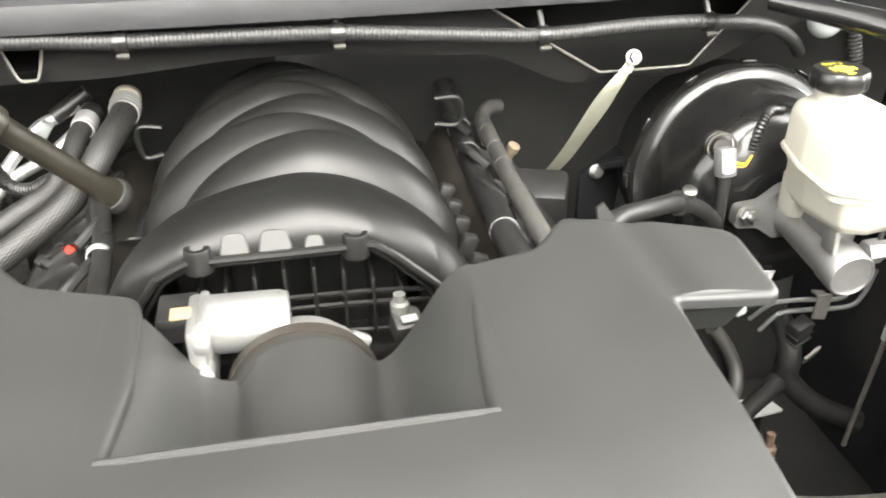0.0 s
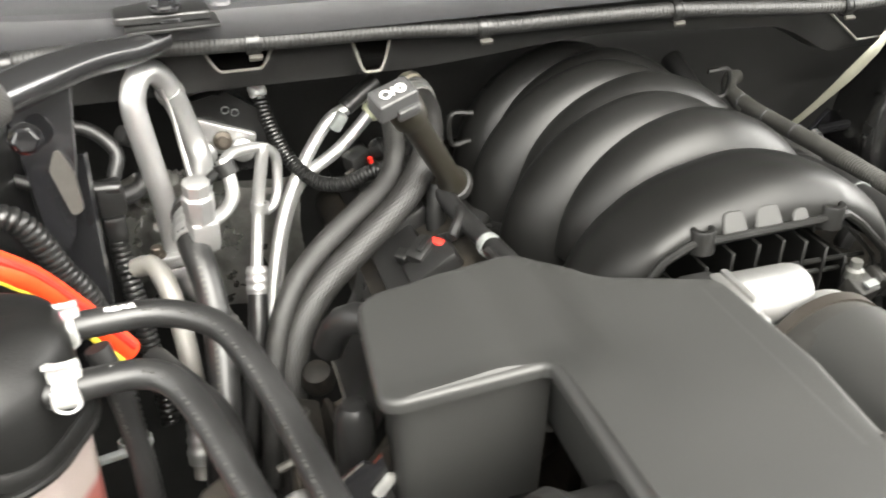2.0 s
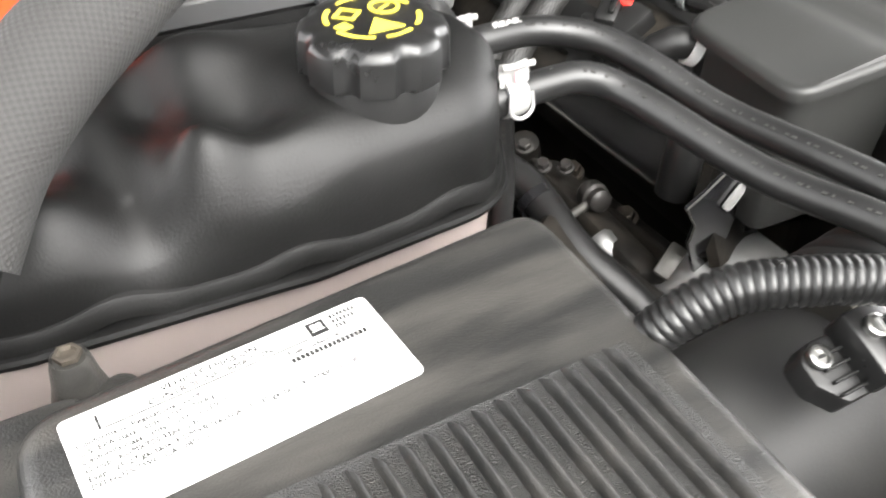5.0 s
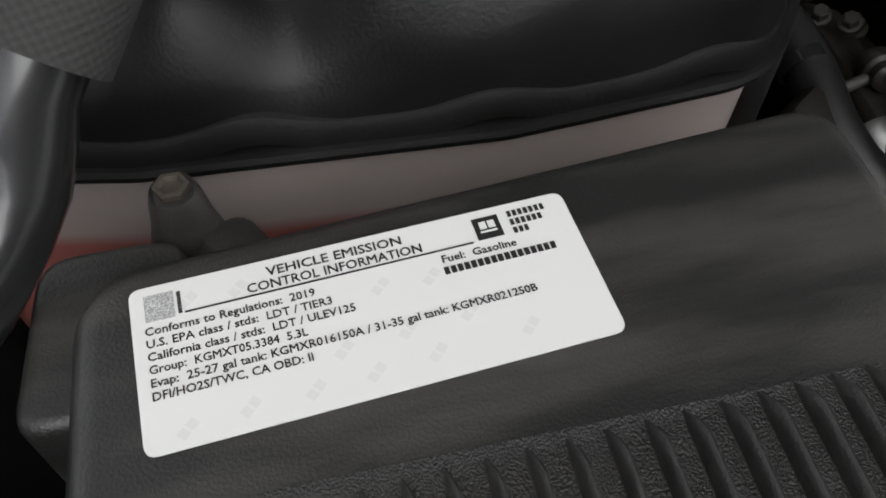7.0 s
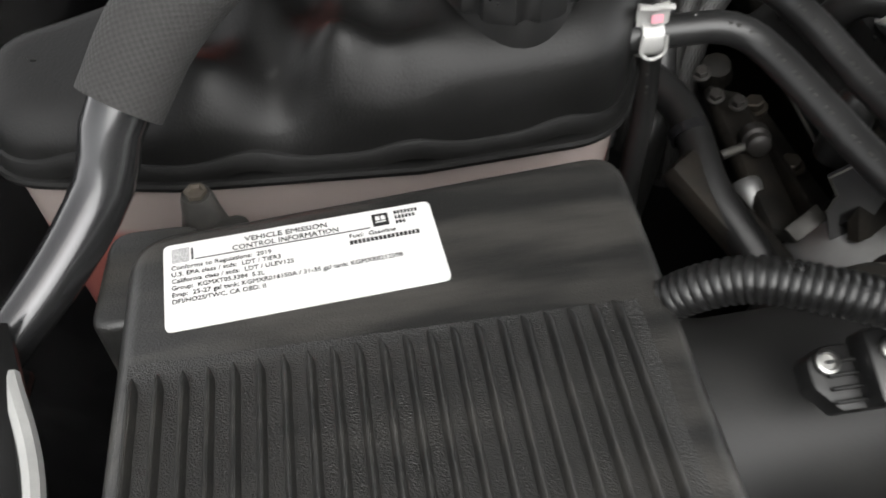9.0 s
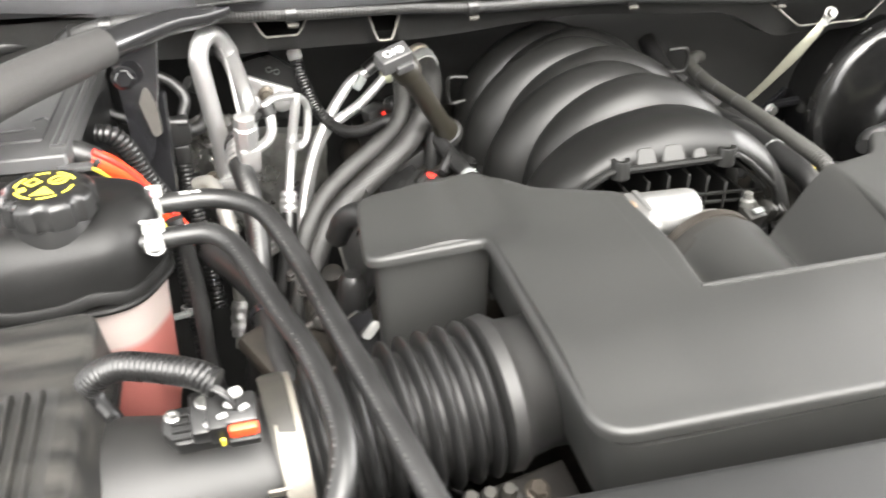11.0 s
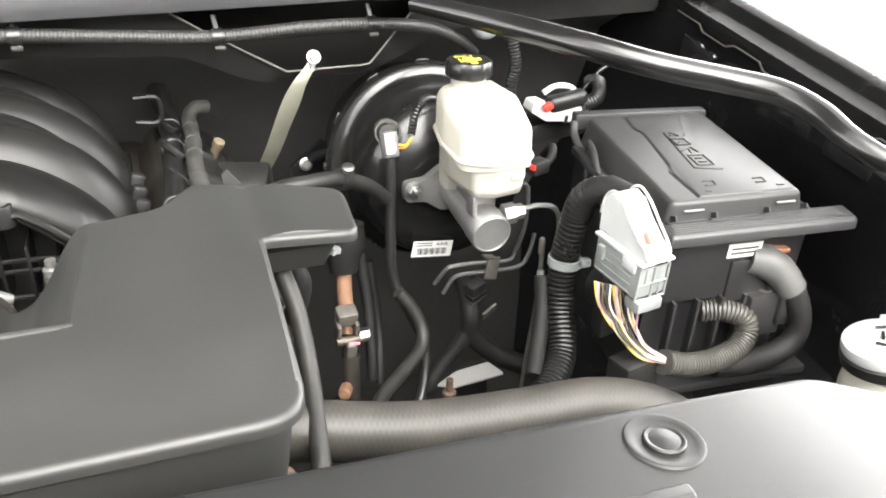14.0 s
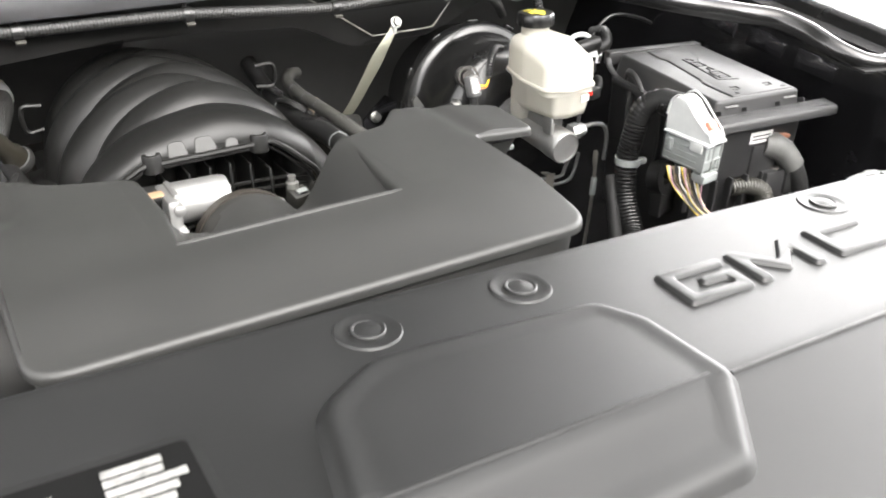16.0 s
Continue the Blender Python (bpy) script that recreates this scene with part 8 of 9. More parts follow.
def steering_and_pipes():
    h = thing("radiator_hose", (0.4, 0.35, 0.95), "large dusty black upper radiator hose", "hose")
    part("hose", tube([(0.12, 0.4, 0.97), (0.2, 0.37, 0.972), (0.25, 0.358, 0.968), (0.33, 0.35, 0.952), (0.42, 0.35, 0.941), (0.5, 0.35, 0.934), (0.56, 0.34, 0.915), (0.61, 0.31, 0.88), (0.64, 0.27, 0.83)], 0.0235, 28), DUSTY, h)
    part("clamp_band", ring((0.215, 0.367, 0.9705), (0.9, -0.25, -0.05), 0.0238, 0.0015, 0.012, 32), DARKSCREW, h, "dull spring clamp band")
    p = thing("vertical_pipe", (0.25, 0.4, 1.0), "dark steel pipe bent down beside the engine cover", "pipe")
    part("pipe", tube([(0.238, 0.475, 1.075), (0.247, 0.45, 1.066), (0.254, 0.42, 1.037), (0.253, 0.38, 1.002), (0.247, 0.335, 0.978), (0.243, 0.31, 0.96), (0.24, 0.29, 0.9)], 0.0074, 14), OLDHOSE, p)
    q = thing("vertical_hose", (0.26, 0.45, 1.0), "black hose looping behind the cover corner", "hose")
    part("hose", tube([(0.235, 0.5, 1.07), (0.252, 0.48, 1.062), (0.266, 0.468, 1.045), (0.268, 0.475, 1.02), (0.262, 0.49, 0.99)], 0.009, 14), TAPED, q)
    for k, (x, y, z) in enumerate(((0.245, 0.49, 1.062), (0.262, 0.478, 1.052))):
        part("clip", ring((x, y, z), (0.6, -0.6, -0.5), 0.0095, 0.0012, 0.005, 16), DARKSCREW, q)
    s = thing("steering_shaft", (0.37, 0.71, 0.8), "rusty steering shaft with universal joint", "steering shaft")
    part("upper_boot", lathe([(0.026, 0), (0.028, 0.03), (0.022, 0.04), (0.017, 0.06)], along((0.378, 0.745, 0.945), (0.374, 0.73, 0.87)), 22), RUBBER, s)
    part("shaft", tube([(0.376, 0.74, 0.9), (0.372, 0.72, 0.855), (0.371, 0.705, 0.815)], 0.0095, 16), RUST, s, "rust-brown bare shaft")
    for dx in (-0.011, 0.011):
        part("yoke_fork", box((0.006, 0.022, 0.034), pose(0.367 + dx, 0.699, 0.822, 15, 0, 0), 0.003), CASTGREY, s)
    part("yoke", box((0.026, 0.022, 0.02), pose(0.368, 0.702, 0.842, 15, 0, 0), 0.004), CASTGREY, s)
    part("nut", lathe([(0.008, 0), (0.008, 0.012), (0.005, 0.014)], along((0.381, 0.694, 0.816), (0.395, 0.694, 0.816)), 6), STEEL, s)
    part("lower_yoke", box((0.014, 0.02, 0.05), pose(0.369, 0.694, 0.79, 15, 0, 0), 0.004), CASTGREY, s)
    part("pin", lathe([(0.006, 0), (0.006, 0.04)], along((0.352, 0.692, 0.812), (0.4, 0.692, 0.812)), 14), DARKSCREW, s)
    part("lower_shaft", tube([(0.37, 0.692, 0.79), (0.366, 0.68, 0.74), (0.36, 0.66, 0.68)], 0.011, 14), DARKMETAL, s)
    part("rusty_bolt", lathe([(0.008, 0), (0.008, 0.02), (0.006, 0.022)], along((0.358, 0.675, 0.755), (0.35, 0.655, 0.76)), 8), RUST, s)
    part("pink_mark", box((0.014, 0.002, 0.003), pose(0.372, 0.683, 0.812, 0, 10, 0)), material("paint_mark", (0.7, 0.2, 0.25), 0.5, grain=0.05), s)
    g = thing("long_dark_pipe", (0.42, 0.65, 0.8), "dusty black pipe bent across the steering shaft", "pipe")
    part("pipe", tube([(0.43, 0.69, 0.87), (0.445, 0.685, 0.85), (0.456, 0.672, 0.822), (0.448, 0.655, 0.805), (0.42, 0.63, 0.8), (0.375, 0.585, 0.8), (0.35, 0.55, 0.79)], 0.0082, 14), OLDHOSE, g)
    for pts, r, m, lab in (([(0.552, 0.62, 0.994), (0.573, 0.62, 0.996), (0.595, 0.622, 0.99), (0.607, 0.625, 0.97), (0.61, 0.63, 0.93)], 0.003, LINESTEEL, "thin grey brake line from the master cylinder"),
                           ([(0.572, 0.655, 1.01), (0.583, 0.662, 0.995), (0.592, 0.68, 0.94), (0.587, 0.69, 0.902), (0.577, 0.69, 0.888), (0.532, 0.69, 0.892), (0.505, 0.69, 0.893), (0.494, 0.692, 0.889), (0.486, 0.71, 0.86)], 0.0026, LINESTEEL, "thin grey brake line looping under the cylinder"),
                           ([(0.612, 0.69, 0.92), (0.605, 0.69, 0.891), (0.59, 0.69, 0.876), (0.538, 0.69, 0.878), (0.514, 0.69, 0.879), (0.502, 0.69, 0.875), (0.494, 0.7, 0.85)], 0.0026, LINESTEEL, "thin grey brake line looping under the cylinder")):
        b = thing("brake_line", pts[0], lab, "brake line", "brake lines")
        part("line", tube(pts, r, 8), m, b)
    k = thing("line_clip", (0.545, 0.69, 0.87), "grey clip holding the brake lines", "clip")
    part("body", box((0.018, 0.003, 0.03), pose(0.553, 0.685, 0.884, -8, 14, 5), 0.001), CASTGREY, k)
    part("tab", box((0.016, 0.012, 0.003), pose(0.549, 0.688, 0.899, 0, 14, 5), 0.001), CASTGREY, k)
    r = thing("guide_rod", (0.55, 0.56, 0.9), "slim grey cable rod standing beside the loom", "rod")
    part("rod", tube([(0.584, 0.62, 0.953), (0.585, 0.62, 0.91), (0.583, 0.62, 0.865), (0.576, 0.62, 0.791), (0.572, 0.62, 0.74)], 0.0026, 8), CASTGREY, r)
    part("tip", lathe([(0.0038, 0), (0.0038, 0.018), (0.003, 0.02)], along((0.584, 0.62, 0.932), (0.584, 0.62, 0.955)), 10), CASTGREY, r)
    part("sleeve", lathe([(0.0045, 0), (0.0045, 0.026), (0.0035, 0.028)], along((0.584, 0.62, 0.882), (0.586, 0.62, 0.912)), 10), GREYPLASTIC, r)
    for pts, rad in (([(0.53, 0.72, 0.85), (0.526, 0.69, 0.84), (0.525, 0.68, 0.82), (0.527, 0.68, 0.795), (0.56, 0.67, 0.76), (0.61, 0.65, 0.74)], 0.013), ([(0.525, 0.68, 0.805), (0.508, 0.68, 0.778), (0.489, 0.68, 0.757), (0.459, 0.675, 0.72)], 0.0105), ([(0.4, 0.75, 0.9), (0.405, 0.73, 0.82), (0.4, 0.7, 0.74)], 0.007), ([(0.415, 0.76, 0.88), (0.42, 0.74, 0.8), (0.41, 0.7, 0.73)], 0.006)):
        w = thing("taped_loom", pts[0], "black cloth-taped wiring loom on the inner fender", "wiring loom", "taped looms")
        part("loom", tube(pts, rad, 14), TAPED, w)
    w = thing("loom_connector", (0.52, 0.68, 0.8), "black loom connector with grey tag", "connector")
    part("body", box((0.024, 0.016, 0.03), pose(0.53, 0.682, 0.856, 10, -10, 20), 0.003), TAPED, w)
    for k in range(3):
        part("rib", box((0.026, 0.018, 0.002), pose(0.53, 0.682, 0.847 + 0.009 * k, 10, -10, 20), 0.0005, 1), TAPED, w)
    part("tag", box((0.024, 0.003, 0.012), pose(0.548, 0.676, 0.826, 20, -20, 20)), CASTGREY, w)
    # white plate painted in for sunlit ground below; the post only holds it up
    v = thing("sunlit_ground_sheet", (0.608, 0.862, 0.58), "white sheet added as sunlit ground low in the bay", "liner")
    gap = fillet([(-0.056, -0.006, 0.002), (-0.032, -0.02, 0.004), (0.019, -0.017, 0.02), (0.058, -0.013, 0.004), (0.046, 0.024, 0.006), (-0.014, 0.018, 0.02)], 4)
    part("ground_patch", plate([(p.x, p.y) for p in gap], 0.003, pose(0.608, 0.862, 0.58, 0, 0, 0)), WHITE, v)
    part("bracket", box((0.06, 0.02, 0.134), Matrix.Translation((0.61, 0.866, 0.5125)), 0.003), BLACK, v, "added black post under the white sheet")
    z = thing("brass_stud", (0.46, 0.56, 0.79), "rusty threaded stud on the frame", "stud")
    part("stud", lathe([(0.0085, 0), (0.0085, 0.008), (0.0045, 0.01), (0.0045, 0.026)], along((0.466, 0.603, 0.765), (0.466, 0.603, 0.81)), 10), DARKRUST, z)
    u = thing("alternator_bracket", (0.2, 0.29, 0.93), "cast aluminium bracket low at the engine front", "bracket")
    part("body", lathe([(0.03, 0), (0.045, 0.02), (0.045, 0.05), (0.02, 0.06)], along((0.13, 0.3, 0.945), (0.2, 0.29, 0.95)), 22), ALUMINIUM, u)
    part("neck", tube([(0.17, 0.3, 0.96), (0.22, 0.29, 0.955), (0.255, 0.285, 0.95)], 0.014, 14), ALUMINIUM, u)
    hexbolt((0.235, 0.275, 0.962), (0, -0.5, 1), 0.008, 0.012, u)
    f = thing("hose_fitting", (0.24, 0.3, 0.96), "brown-washered hose fitting under the cover corner", "fitting")
    part("stub", tube([(0.2, 0.33, 0.95), (0.212, 0.318, 0.958), (0.222, 0.306, 0.962)], 0.012, 14), ALUMINIUM, f)
    part("washer", ring((0.214, 0.316, 0.9585), (0.6, -0.7, 0.3), 0.0122, 0.003, 0.005, 18), RUST, f)
    g = thing("tab_clip", (0.29, 0.45, 1.07), "white ribbed retainer under the cover's side tab", "clip")
    part("clip", box((0.02, 0.008, 0.006), pose(0.285, 0.436, 1.081, 0, 8, 5), 0.002), GREYPLASTIC, g)
    part("rib", box((0.003, 0.01, 0.007), pose(0.288, 0.436, 1.081, 0, 8, 5), 0.001), GREYPLASTIC, g)
    part("washer", ring((0.21, 0.287, 0.957), (1, 0, 0), 0.0145, 0.004, 0.005, 18), RUST, u)


WHITEPLASTIC = material("white_plastic", (0.36, 0.37, 0.365), 0.4, grain=0.04, scale=900, stain=0.15, stain_scale=40)
OLDHOSE = material("aged_hose_rubber", (0.013, 0.0127, 0.012), 0.5, spec=0.32, grain=0.2, scale=400, stain=0.4, stain_scale=30, stain_colour=(0.045, 0.043, 0.04))
CASTGREY = material("dusty_cast_steel", (0.11, 0.105, 0.095), 0.5, 0.4, grain=0.3, scale=400, stain=0.6, stain_scale=60, stain_colour=(0.06, 0.05, 0.04))
LINESTEEL = material("brake_line_steel", (0.2, 0.2, 0.2), 0.35, 0.6, grain=0.1, stain=0.4, stain_scale=60, stain_colour=(0.06, 0.06, 0.06))
DARKRUST = material("dark_rust", (0.075, 0.045, 0.03), 0.7, 0.3, grain=0.4, scale=600, stain=0.6, stain_scale=100, stain_colour=(0.13, 0.1, 0.075))
BOOTGREY = material("grey_boot_rubber", (0.06, 0.06, 0.058), 0.5, grain=0.1, stain=0.3, stain_scale=40)
TAPED = material("cloth_tape", (0.006, 0.006, 0.006), 0.6, spec=0.25, grain=0.5, scale=220, stain=0.3, stain_scale=30)
steering_and_pipes()


def harness():
    e = thing("corrugated_harness", (0.56, 0.52, 0.97), "thick black corrugated harness with pale clamp", "wiring loom")
    part("loom", tube([(0.59, 0.49, 1.056), (0.586, 0.51, 1.06), (0.573, 0.524, 1.046), (0.567, 0.53, 1.011), (0.563, 0.533, 0.97), (0.557, 0.522, 0.922), (0.547, 0.492, 0.886), (0.523, 0.465, 0.872), (0.49, 0.44, 0.865)], 0.0145, 18, rib=0.002, pitch=0.0056), SATIN, e)
    part("tape", tube([(0.596, 0.47, 1.063), (0.592, 0.49, 1.062), (0.586, 0.508, 1.062), (0.574, 0.523, 1.048), (0.57, 0.527, 1.03)], 0.0155, 16), TAPED, e)
    part("clamp", ring((0.5635, 0.5325, 0.972), (0.05, 0, 1), 0.015, 0.003, 0.009, 22), GREYPLASTIC, e, "pale grey plastic clamp")
    part("clamp_ear", box((0.02, 0.01, 0.01), Matrix.Translation((0.58, 0.525, 0.97)), 0.003), GREYPLASTIC, e)
    t = thing("taped_branch", (0.53, 0.5, 0.9), "black taped harness branch beside the corrugated loom", "wiring loom")
    part("loom", tube([(0.545, 0.545, 0.95), (0.54, 0.53, 0.92), (0.525, 0.505, 0.895), (0.505, 0.475, 0.875)], 0.009, 12), TAPED, t)
    c = thing("ecu_connector", (0.572, 0.42, 1.03), "light grey multi-pin harness connector with white lever", "connector")
    m = pose(0.578, 0.432, 1.02, 4, 0, 8)
    m = m @ Matrix.Translation((-0.005, 0, 0))
    part("shell", box((0.036, 0.062, 0.036), m, 0.003), GREYPLASTIC, c)
    for k in range(4):
        part("fin", box((0.0365, 0.05, 0.0012), m @ Matrix.Translation((-0.0005, 0.003, -0.014 + 0.008 * k)), 0.0004, 1), GREYPLASTIC, c)
    side = fillet([(-0.034, 0.02, 0.002), (-0.036, 0.027, 0.003), (-0.02, 0.036, 0.01), (-0.002, 0.05, 0.014), (0.016, 0.068, 0.01), (0.036, 0.06, 0.012), (0.034, 0.02, 0.003)], 4)
    bm = plate([(p.x, p.y) for p in side], 0.028)
    bmesh.ops.bevel(bm, geom=[e for e in bm.edges if abs(e.verts[0].co.z - e.verts[1].co.z) < 1e-6], offset=0.0045, segments=3, affect="EDGES", profile=0.5)
    bm.transform(m @ pose(0, 0, 0, 0, 0, 90) @ pose(0, 0, 0, 90, 0, 0))
    part("cap", bm, WHITEPLASTIC, c, "white wire cover of the connector", smooth=60)
    part("cap_flange", box((0.04, 0.068, 0.0035), m @ Matrix.Translation((0.0, -0.001, 0.0205)), 0.001), WHITEPLASTIC, c)
    for k in range(4):
        part("grip_rib", box((0.012, 0.0016, 0.003), m @ pose(0.0, 0.03 + 0.002 * k, 0.058 - 0.009 * k, -60, 0, 0), 0.0005, 1), WHITEPLASTIC, c)
    for s0 in (-1, 1):
        part("latch", box((0.004, 0.018, 0.012), m @ Matrix.Translation((s0 * 0.0185, -0.018, 0.014)), 0.0012), WHITEPLASTIC, c)
        part("side_lug", box((0.006, 0.008, 0.016), m @ Matrix.Translation((s0 * 0.0185, 0.02, 0.006)), 0.0015), GREYPLASTIC, c)
    for s0 in (-0.0142, 0.0142):
        rail = [(s0, -0.033, 0.027), (s0, -0.027, 0.035), (s0, -0.012, 0.048), (s0, 0.004, 0.062), (s0, 0.02, 0.069), (s0, 0.032, 0.06), (s0, 0.036, 0.04)]
        part("cap_rib", tube([m @ Vector(p) for p in rail], 0.0014, 6), WHITEPLASTIC, c)
    part("red_tab", box((0.014, 0.011, 0.006), m @ pose(0.0, -0.021, 0.0405, 42, 0, 0), 0.001), PALERED, c, "small faded red locking tab")
    y = -0.0315
    for a, b in (((-0.017, -0.02), (0.018, -0.02)), ((-0.017, 0.015), (0.018, 0.015)), ((-0.017, -0.003), (0.018, -0.003)), ((-0.017, -0.02), (-0.017, 0.015)), ((0.018, -0.02), (0.018, 0.015)), ((0.001, -0.02), (0.001, 0.015)), ((-0.008, -0.003), (-0.008, 0.015)), ((0.01, -0.02), (0.01, -0.003))):
        part("frame_bar", tube([m @ Vector((a[0], y, a[1])), m @ Vector((b[0], y, b[1]))], 0.0013, 6, step=0.02), GREYPLASTIC, c)
    part("foot", box((0.03, 0.02, 0.012), m @ Matrix.Translation((0.0, -0.026, -0.027)), 0.002), GREYPLASTIC, c)
    part("slot", box((0.014, 0.003, 0.0025), m @ Matrix.Translation((0.004, -0.0335, 0.019))), INK, c)
    cols = [(0.4, 0.3, 0.03), (0.02, 0.02, 0.02), (0.28, 0.16, 0.2), (0.4, 0.39, 0.36), (0.06, 0.045, 0.03), (0.36, 0.33, 0.25), (0.02, 0.02, 0.02), (0.12, 0.1, 0.05)]
    jackets = [material("wire_jacket_%d" % k, col, 0.45, grain=0.02) for k, col in enumerate(cols)]
    w = thing("wire_bundle", (0.56, 0.4, 0.97), "loose bundle of yellow, white and violet wires", "wires")
    rnd2 = random.Random(9)
    for k in range(19):
        d, q = (k - 9) * 0.0013, rnd2.uniform(-0.004, 0.004)
        part("wire", tube([(0.556 + d * 1.2, 0.44 - 0.0016 * k, 1.002), (0.556 + d * 1.1 + q, 0.43 - 0.0015 * k, 0.982), (0.562 + d * 0.8 - q, 0.412 - 0.0005 * k, 0.96), (0.578 + d * 0.4, 0.397, 0.94 + d * 0.4), (0.6, 0.391 + q * 0.5, 0.929 + d * 0.3)], 0.001, 6), jackets[(k * 5) % 8], w)
    l = thing("loom_loop", (0.66, 0.4, 0.92), "corrugated grey-black loom curling into the fuse box", "wiring loom")
    part("loom", tube([(0.6, 0.393, 0.926), (0.636, 0.397, 0.911), (0.676, 0.405, 0.903), (0.706, 0.412, 0.904), (0.723, 0.42, 0.915), (0.722, 0.428, 0.93), (0.704, 0.438, 0.937), (0.68, 0.448, 0.936)], 0.012, 16, rib=0.0013, pitch=0.0042), LOOMGREY, l)
    p = thing("taped_cable", (0.76, 0.4, 0.93), "thick black taped cable with grey boot on the fuse box", "cable")
    part("boot", tube([(0.728, 0.446, 0.992), (0.743, 0.44, 0.989), (0.758, 0.433, 0.98), (0.769, 0.426, 0.966)], 0.017, 18, radii=[0.017, 0.0185, 0.0175, 0.0165]), BOOTGREY, p, "grey rubber boot")
    part("boot_collar", tube([(0.767, 0.427, 0.968), (0.774, 0.422, 0.957)], 0.0162, 18), BOOTGREY, p)
    u = thing("fuse_box_bracket", (0.745, 0.42, 0.93), "black plastic mount with round hole on the fuse box", "bracket")
    part("block", box((0.042, 0.03, 0.05), pose(0.748, 0.438, 0.93, 0, 0, -4), 0.003), FUSE, u)
    part("hole_rim", ring((0.75, 0.436, 0.9555), (0, 0, 1), 0.0055, 0.003, 0.003, 18), CASTGREY, u)
    part("copper", box((0.03, 0.02, 0.006), pose(0.757, 0.443, 1.0, 0, 8, 0), 0.002), COPPERDULL, p)
    part("cable", tube([(0.765, 0.428, 0.972), (0.778, 0.42, 0.95), (0.786, 0.412, 0.92), (0.777, 0.41, 0.897), (0.752, 0.41, 0.887), (0.715, 0.41, 0.886), (0.68, 0.412, 0.89)], 0.0125, 16, radii=[0.013, 0.0135, 0.0118, 0.013, 0.0122, 0.0132, 0.012]), TAPED, p)
    b = thing("harness_bracket", (0.56, 0.48, 0.9), "black plastic bracket with round hole behind the harness", "bracket")
    part("plate", ring((0.6, 0.5, 0.95), (0.2, -1, 0.2), 0.012, 0.012, 0.02, 20), BLACK, b)
    part("ear", box((0.04, 0.02, 0.05), pose(0.605, 0.5, 0.92, 0, 0, 15), 0.004), BLACK, b)
    q = thing("lower_connector", (0.57, 0.42, 0.9), "square black connector below the wires", "connector")
    part("body", box((0.04, 0.03, 0.05), pose(0.573, 0.405, 0.905, 0, 0, 12), 0.004), BLACK, q)
    part("ridge", box((0.044, 0.034, 0.008), pose(0.573, 0.405, 0.9, 0, 0, 12), 0.002), BLACK, q)
    x = thing("fluid_level_connector", (0.585, 0.63, 1.035), "black level sensor plug with red clip on the reservoir", "connector")
    part("plug", box((0.024, 0.018, 0.016), pose(0.575, 0.63, 1.04, 0, 0, 20), 0.003), BLACK, x)
    part("red_clip", box((0.004, 0.007, 0.006), pose(0.565, 0.622, 1.043, 0, 0, 20), 0.001), RED, x)
    part("lead", tube([(0.586, 0.632, 1.04), (0.598, 0.64, 1.045), (0.606, 0.655, 1.05), (0.61, 0.68, 1.03)], 0.005, 10), TAPED, x)
    y = thing("bulkhead_connector", (0.69, 0.8, 1.04), "white and black bulkhead connector with red lock", "connector")
    front = fillet([(0.646, 1.044, 0.005), (0.668, 1.03, 0.006), (0.7, 1.026, 0.006), (0.73, 1.023, 0.004), (0.731, 1.045, 0.006), (0.69, 1.043, 0.01), (0.664, 1.056, 0.005), (0.65, 1.056, 0.004)], 4)
    part("body", plate([(p.x - 0.69, p.y - 1.04) for p in front], 0.026, pose(0.69, 0.8, 1.04, 90, 0, 0)), WHITEPLASTIC, y)
    part("bridge", box((0.058, 0.022, 0.022), pose(0.7, 0.793, 1.053, 0, -8, 0), 0.008, 3), BLACK, y)
    part("rear_rim", tube([(0.672, 0.806, 1.062), (0.69, 0.806, 1.07), (0.712, 0.806, 1.066), (0.728, 0.806, 1.05)], 0.004, 8), WHITEPLASTIC, y)
    for k in range(3):
        part("slot", box((0.004, 0.003, 0.01), pose(0.69 + 0.012 * k, 0.7725, 1.035, 0, 10, 0)), BLACK, y)
    part("lock", box((0.013, 0.008, 0.01), pose(0.664, 0.777, 1.053, 0, -30, 0), 0.002), RED, y)
    part("base", box((0.1, 0.05, 0.03), pose(0.7, 0.835, 1.005, 0, 0, 10), 0.008), BLACK, y)
    part("lead", tube([(0.72, 0.79, 1.045), (0.75, 0.8, 1.05), (0.77, 0.83, 1.06), (0.78, 0.87, 1.05)], 0.009, 12, rib=0.0014, pitch=0.005), SATIN, y)
    for pts, rad, corr in (([(0.75, 0.85, 1.035), (0.763, 0.85, 1.05), (0.785, 0.85, 1.072), (0.815, 0.85, 1.08), (0.874, 0.85, 1.066), (0.92, 0.83, 1.04)], 0.0028, 0), ([(0.645, 0.87, 1.15), (0.65, 0.865, 1.12), (0.655, 0.86, 1.087), (0.65, 0.86, 1.05), (0.66, 0.85, 1.0)], 0.008, 1), ([(0.915, 0.72, 1.03), (0.915, 0.6, 1.02), (0.913, 0.48, 1.0), (0.9, 0.38, 0.98)], 0.0045, 0), ([(0.918, 0.72, 1.015), (0.917, 0.6, 1.004), (0.915, 0.48, 0.985), (0.9, 0.37, 0.962)], 0.004, 0)):
        z = thing("fender_cable", pts[0], "thin black cable along the firewall and fender", "cable", "fender cables")
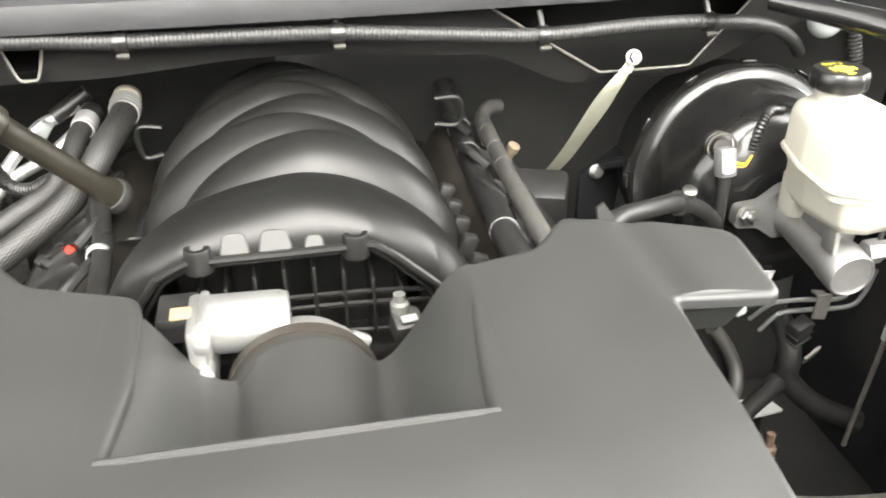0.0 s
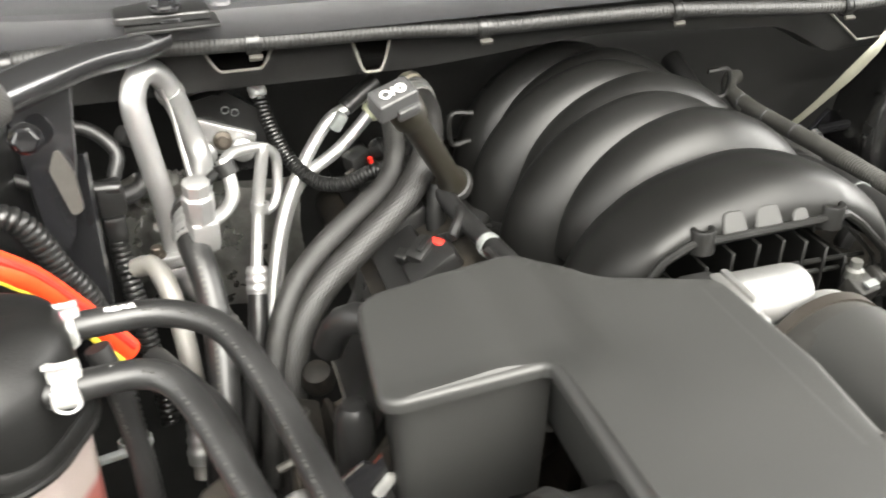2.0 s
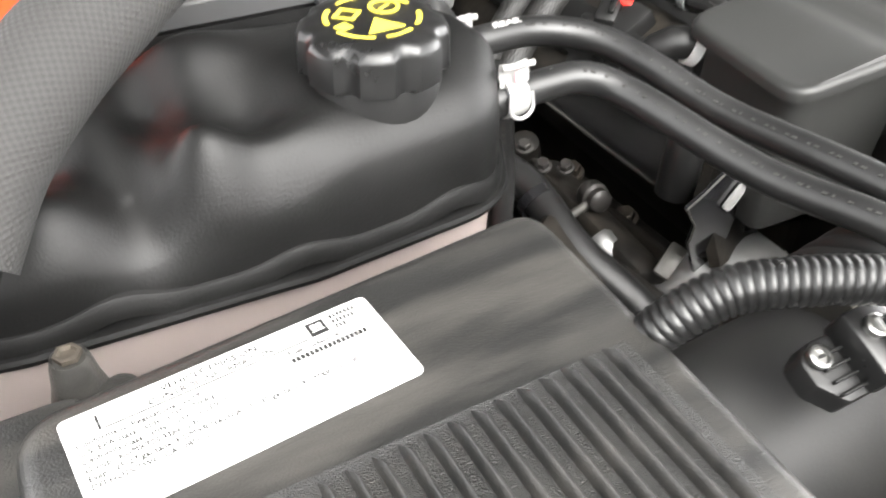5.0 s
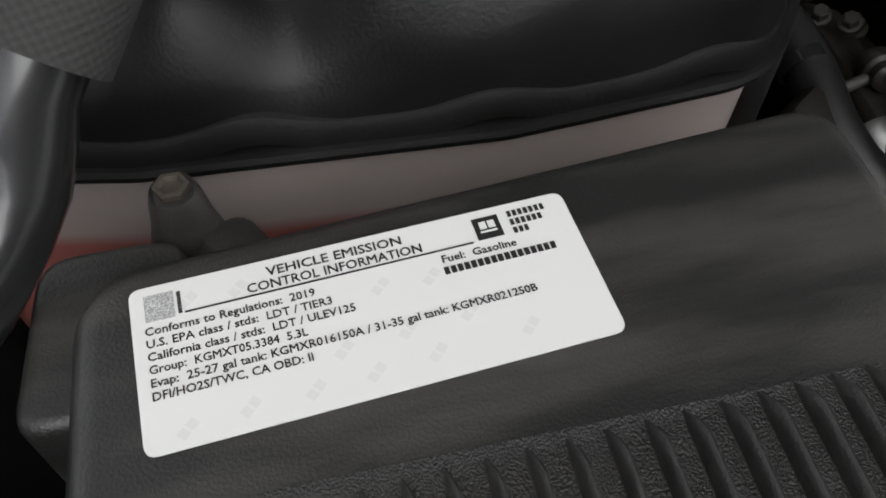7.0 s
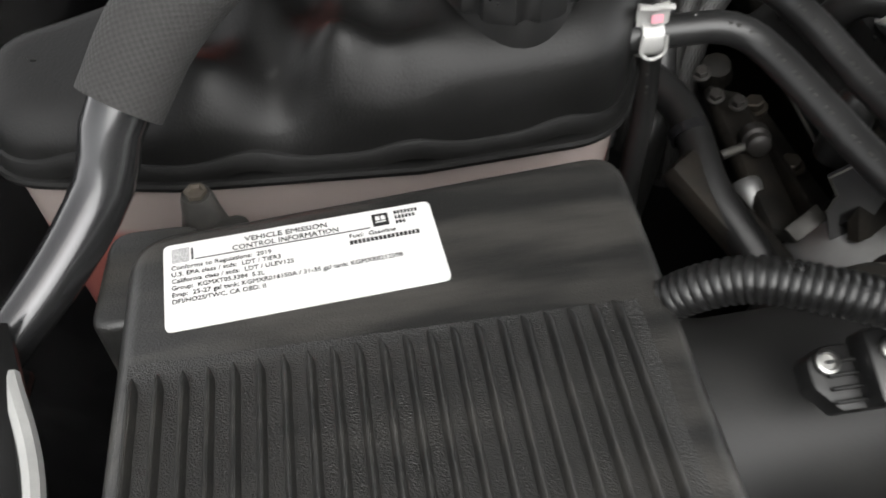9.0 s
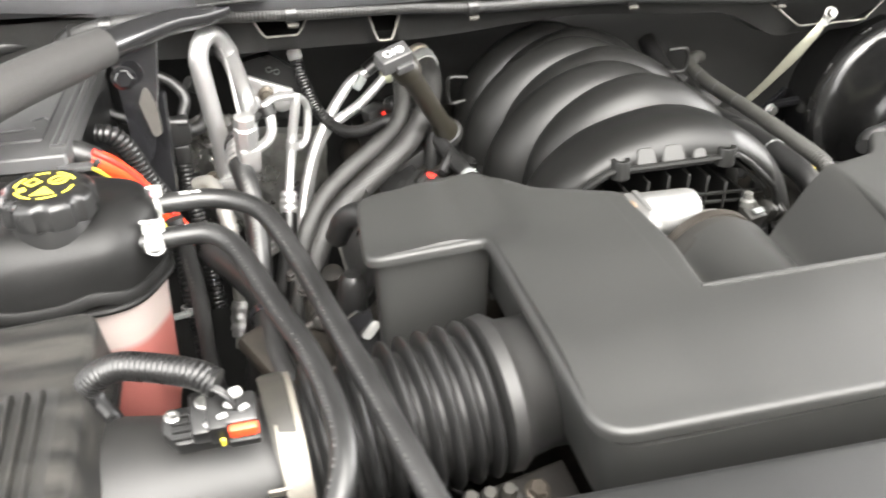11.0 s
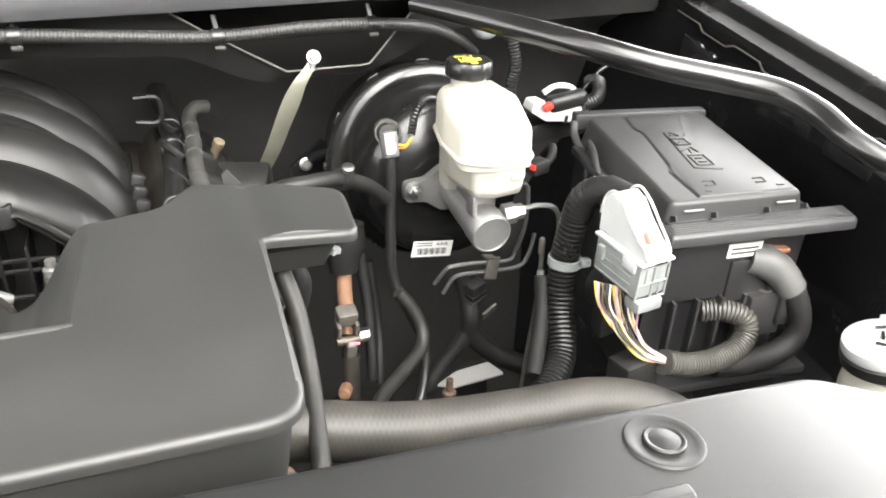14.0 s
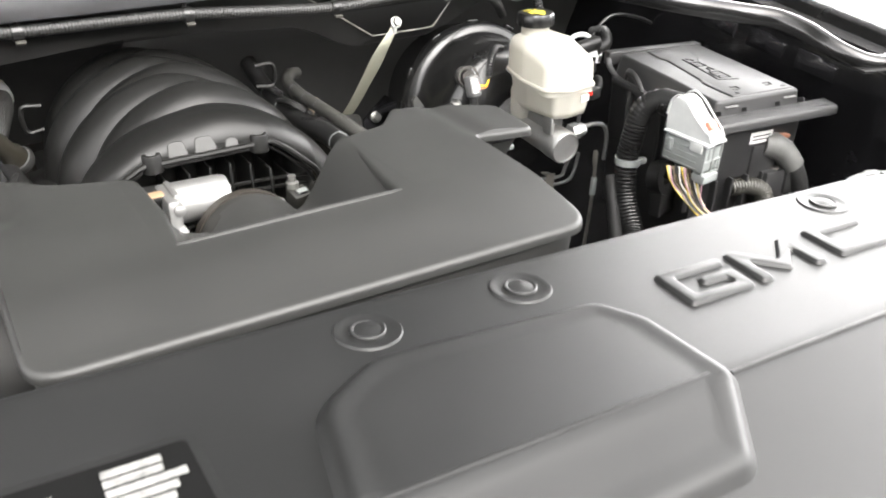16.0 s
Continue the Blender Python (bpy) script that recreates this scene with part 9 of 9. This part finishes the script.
        part("cable", tube(pts, rad, 10, rib=0.0013 if corr else 0, pitch=0.0045 if corr else 0), SATIN, z)
    g = thing("grommet", (0.63, 0.9, 1.12), "pale grey round grommet in the firewall", "grommet")
    part("dome", lathe([(0.02, 0), (0.019, 0.006), (0.012, 0.012), (0.0, 0.014)], along((0.615, 0.875, 1.14), (0.605, 0.84, 1.15)), 22), GREYPLASTIC, g)


LOOMGREY = material("dusty_loom_sleeve", (0.03, 0.029, 0.025), 0.45, grain=0.1, scale=600, stain=0.4, stain_scale=40)
COPPERDULL = material("dull_copper", (0.26, 0.12, 0.075), 0.5, 0.4, grain=0.2, stain=0.4, stain_scale=60)
PALERED = material("faded_red_tab", (0.55, 0.19, 0.13), 0.45, grain=0.03)
harness()


def washer_bottle():
    e = thing("washer_bottle", (0.75, 0.28, 0.85), "white washer fluid bottle with printed white cap", "washer bottle")
    part("neck", lathe([(0.045, 0), (0.04, 0.08), (0.036, 0.1)], along((0.765, 0.27, 0.86), (0.758, 0.28, 0.965)), 30), MILK, e)
    m = along((0.758, 0.28, 0.965), (0.753, 0.285, 1.0))
    part("seal", lathe([(0.041, 0), (0.042, 0.01), (0.038, 0.014)], m, 32), RUBBER, e)
    cap = part("cap", lathe([(0.04, 0.012), (0.041, 0.016), (0.04, 0.022), (0.036, 0.024), (0.0, 0.026)], m, 36), WHITEPLASTIC, e, "white hinged cap with washer symbol")
    part("tab", box((0.02, 0.016, 0.005), m @ Matrix.Translation((-0.045, 0.0, 0.016)), 0.002), WHITEPLASTIC, cap)
    for pts in ([(-0.014, -0.012), (-0.014, 0.0), (0.014, 0.0), (0.014, -0.012)], [(-0.008, 0.004), (0.0, 0.016), (0.008, 0.004)], [(-0.022, 0.006), (-0.012, 0.01)], [(0.012, 0.01), (0.022, 0.006)], [(-0.006, -0.006), (0.006, -0.006)]):
        part("symbol_line", tube([m @ Vector((*p, 0.0265)) for p in pts], 0.0016, 5, step=0.004), BLACK, cap)
    return e


washer_bottle()
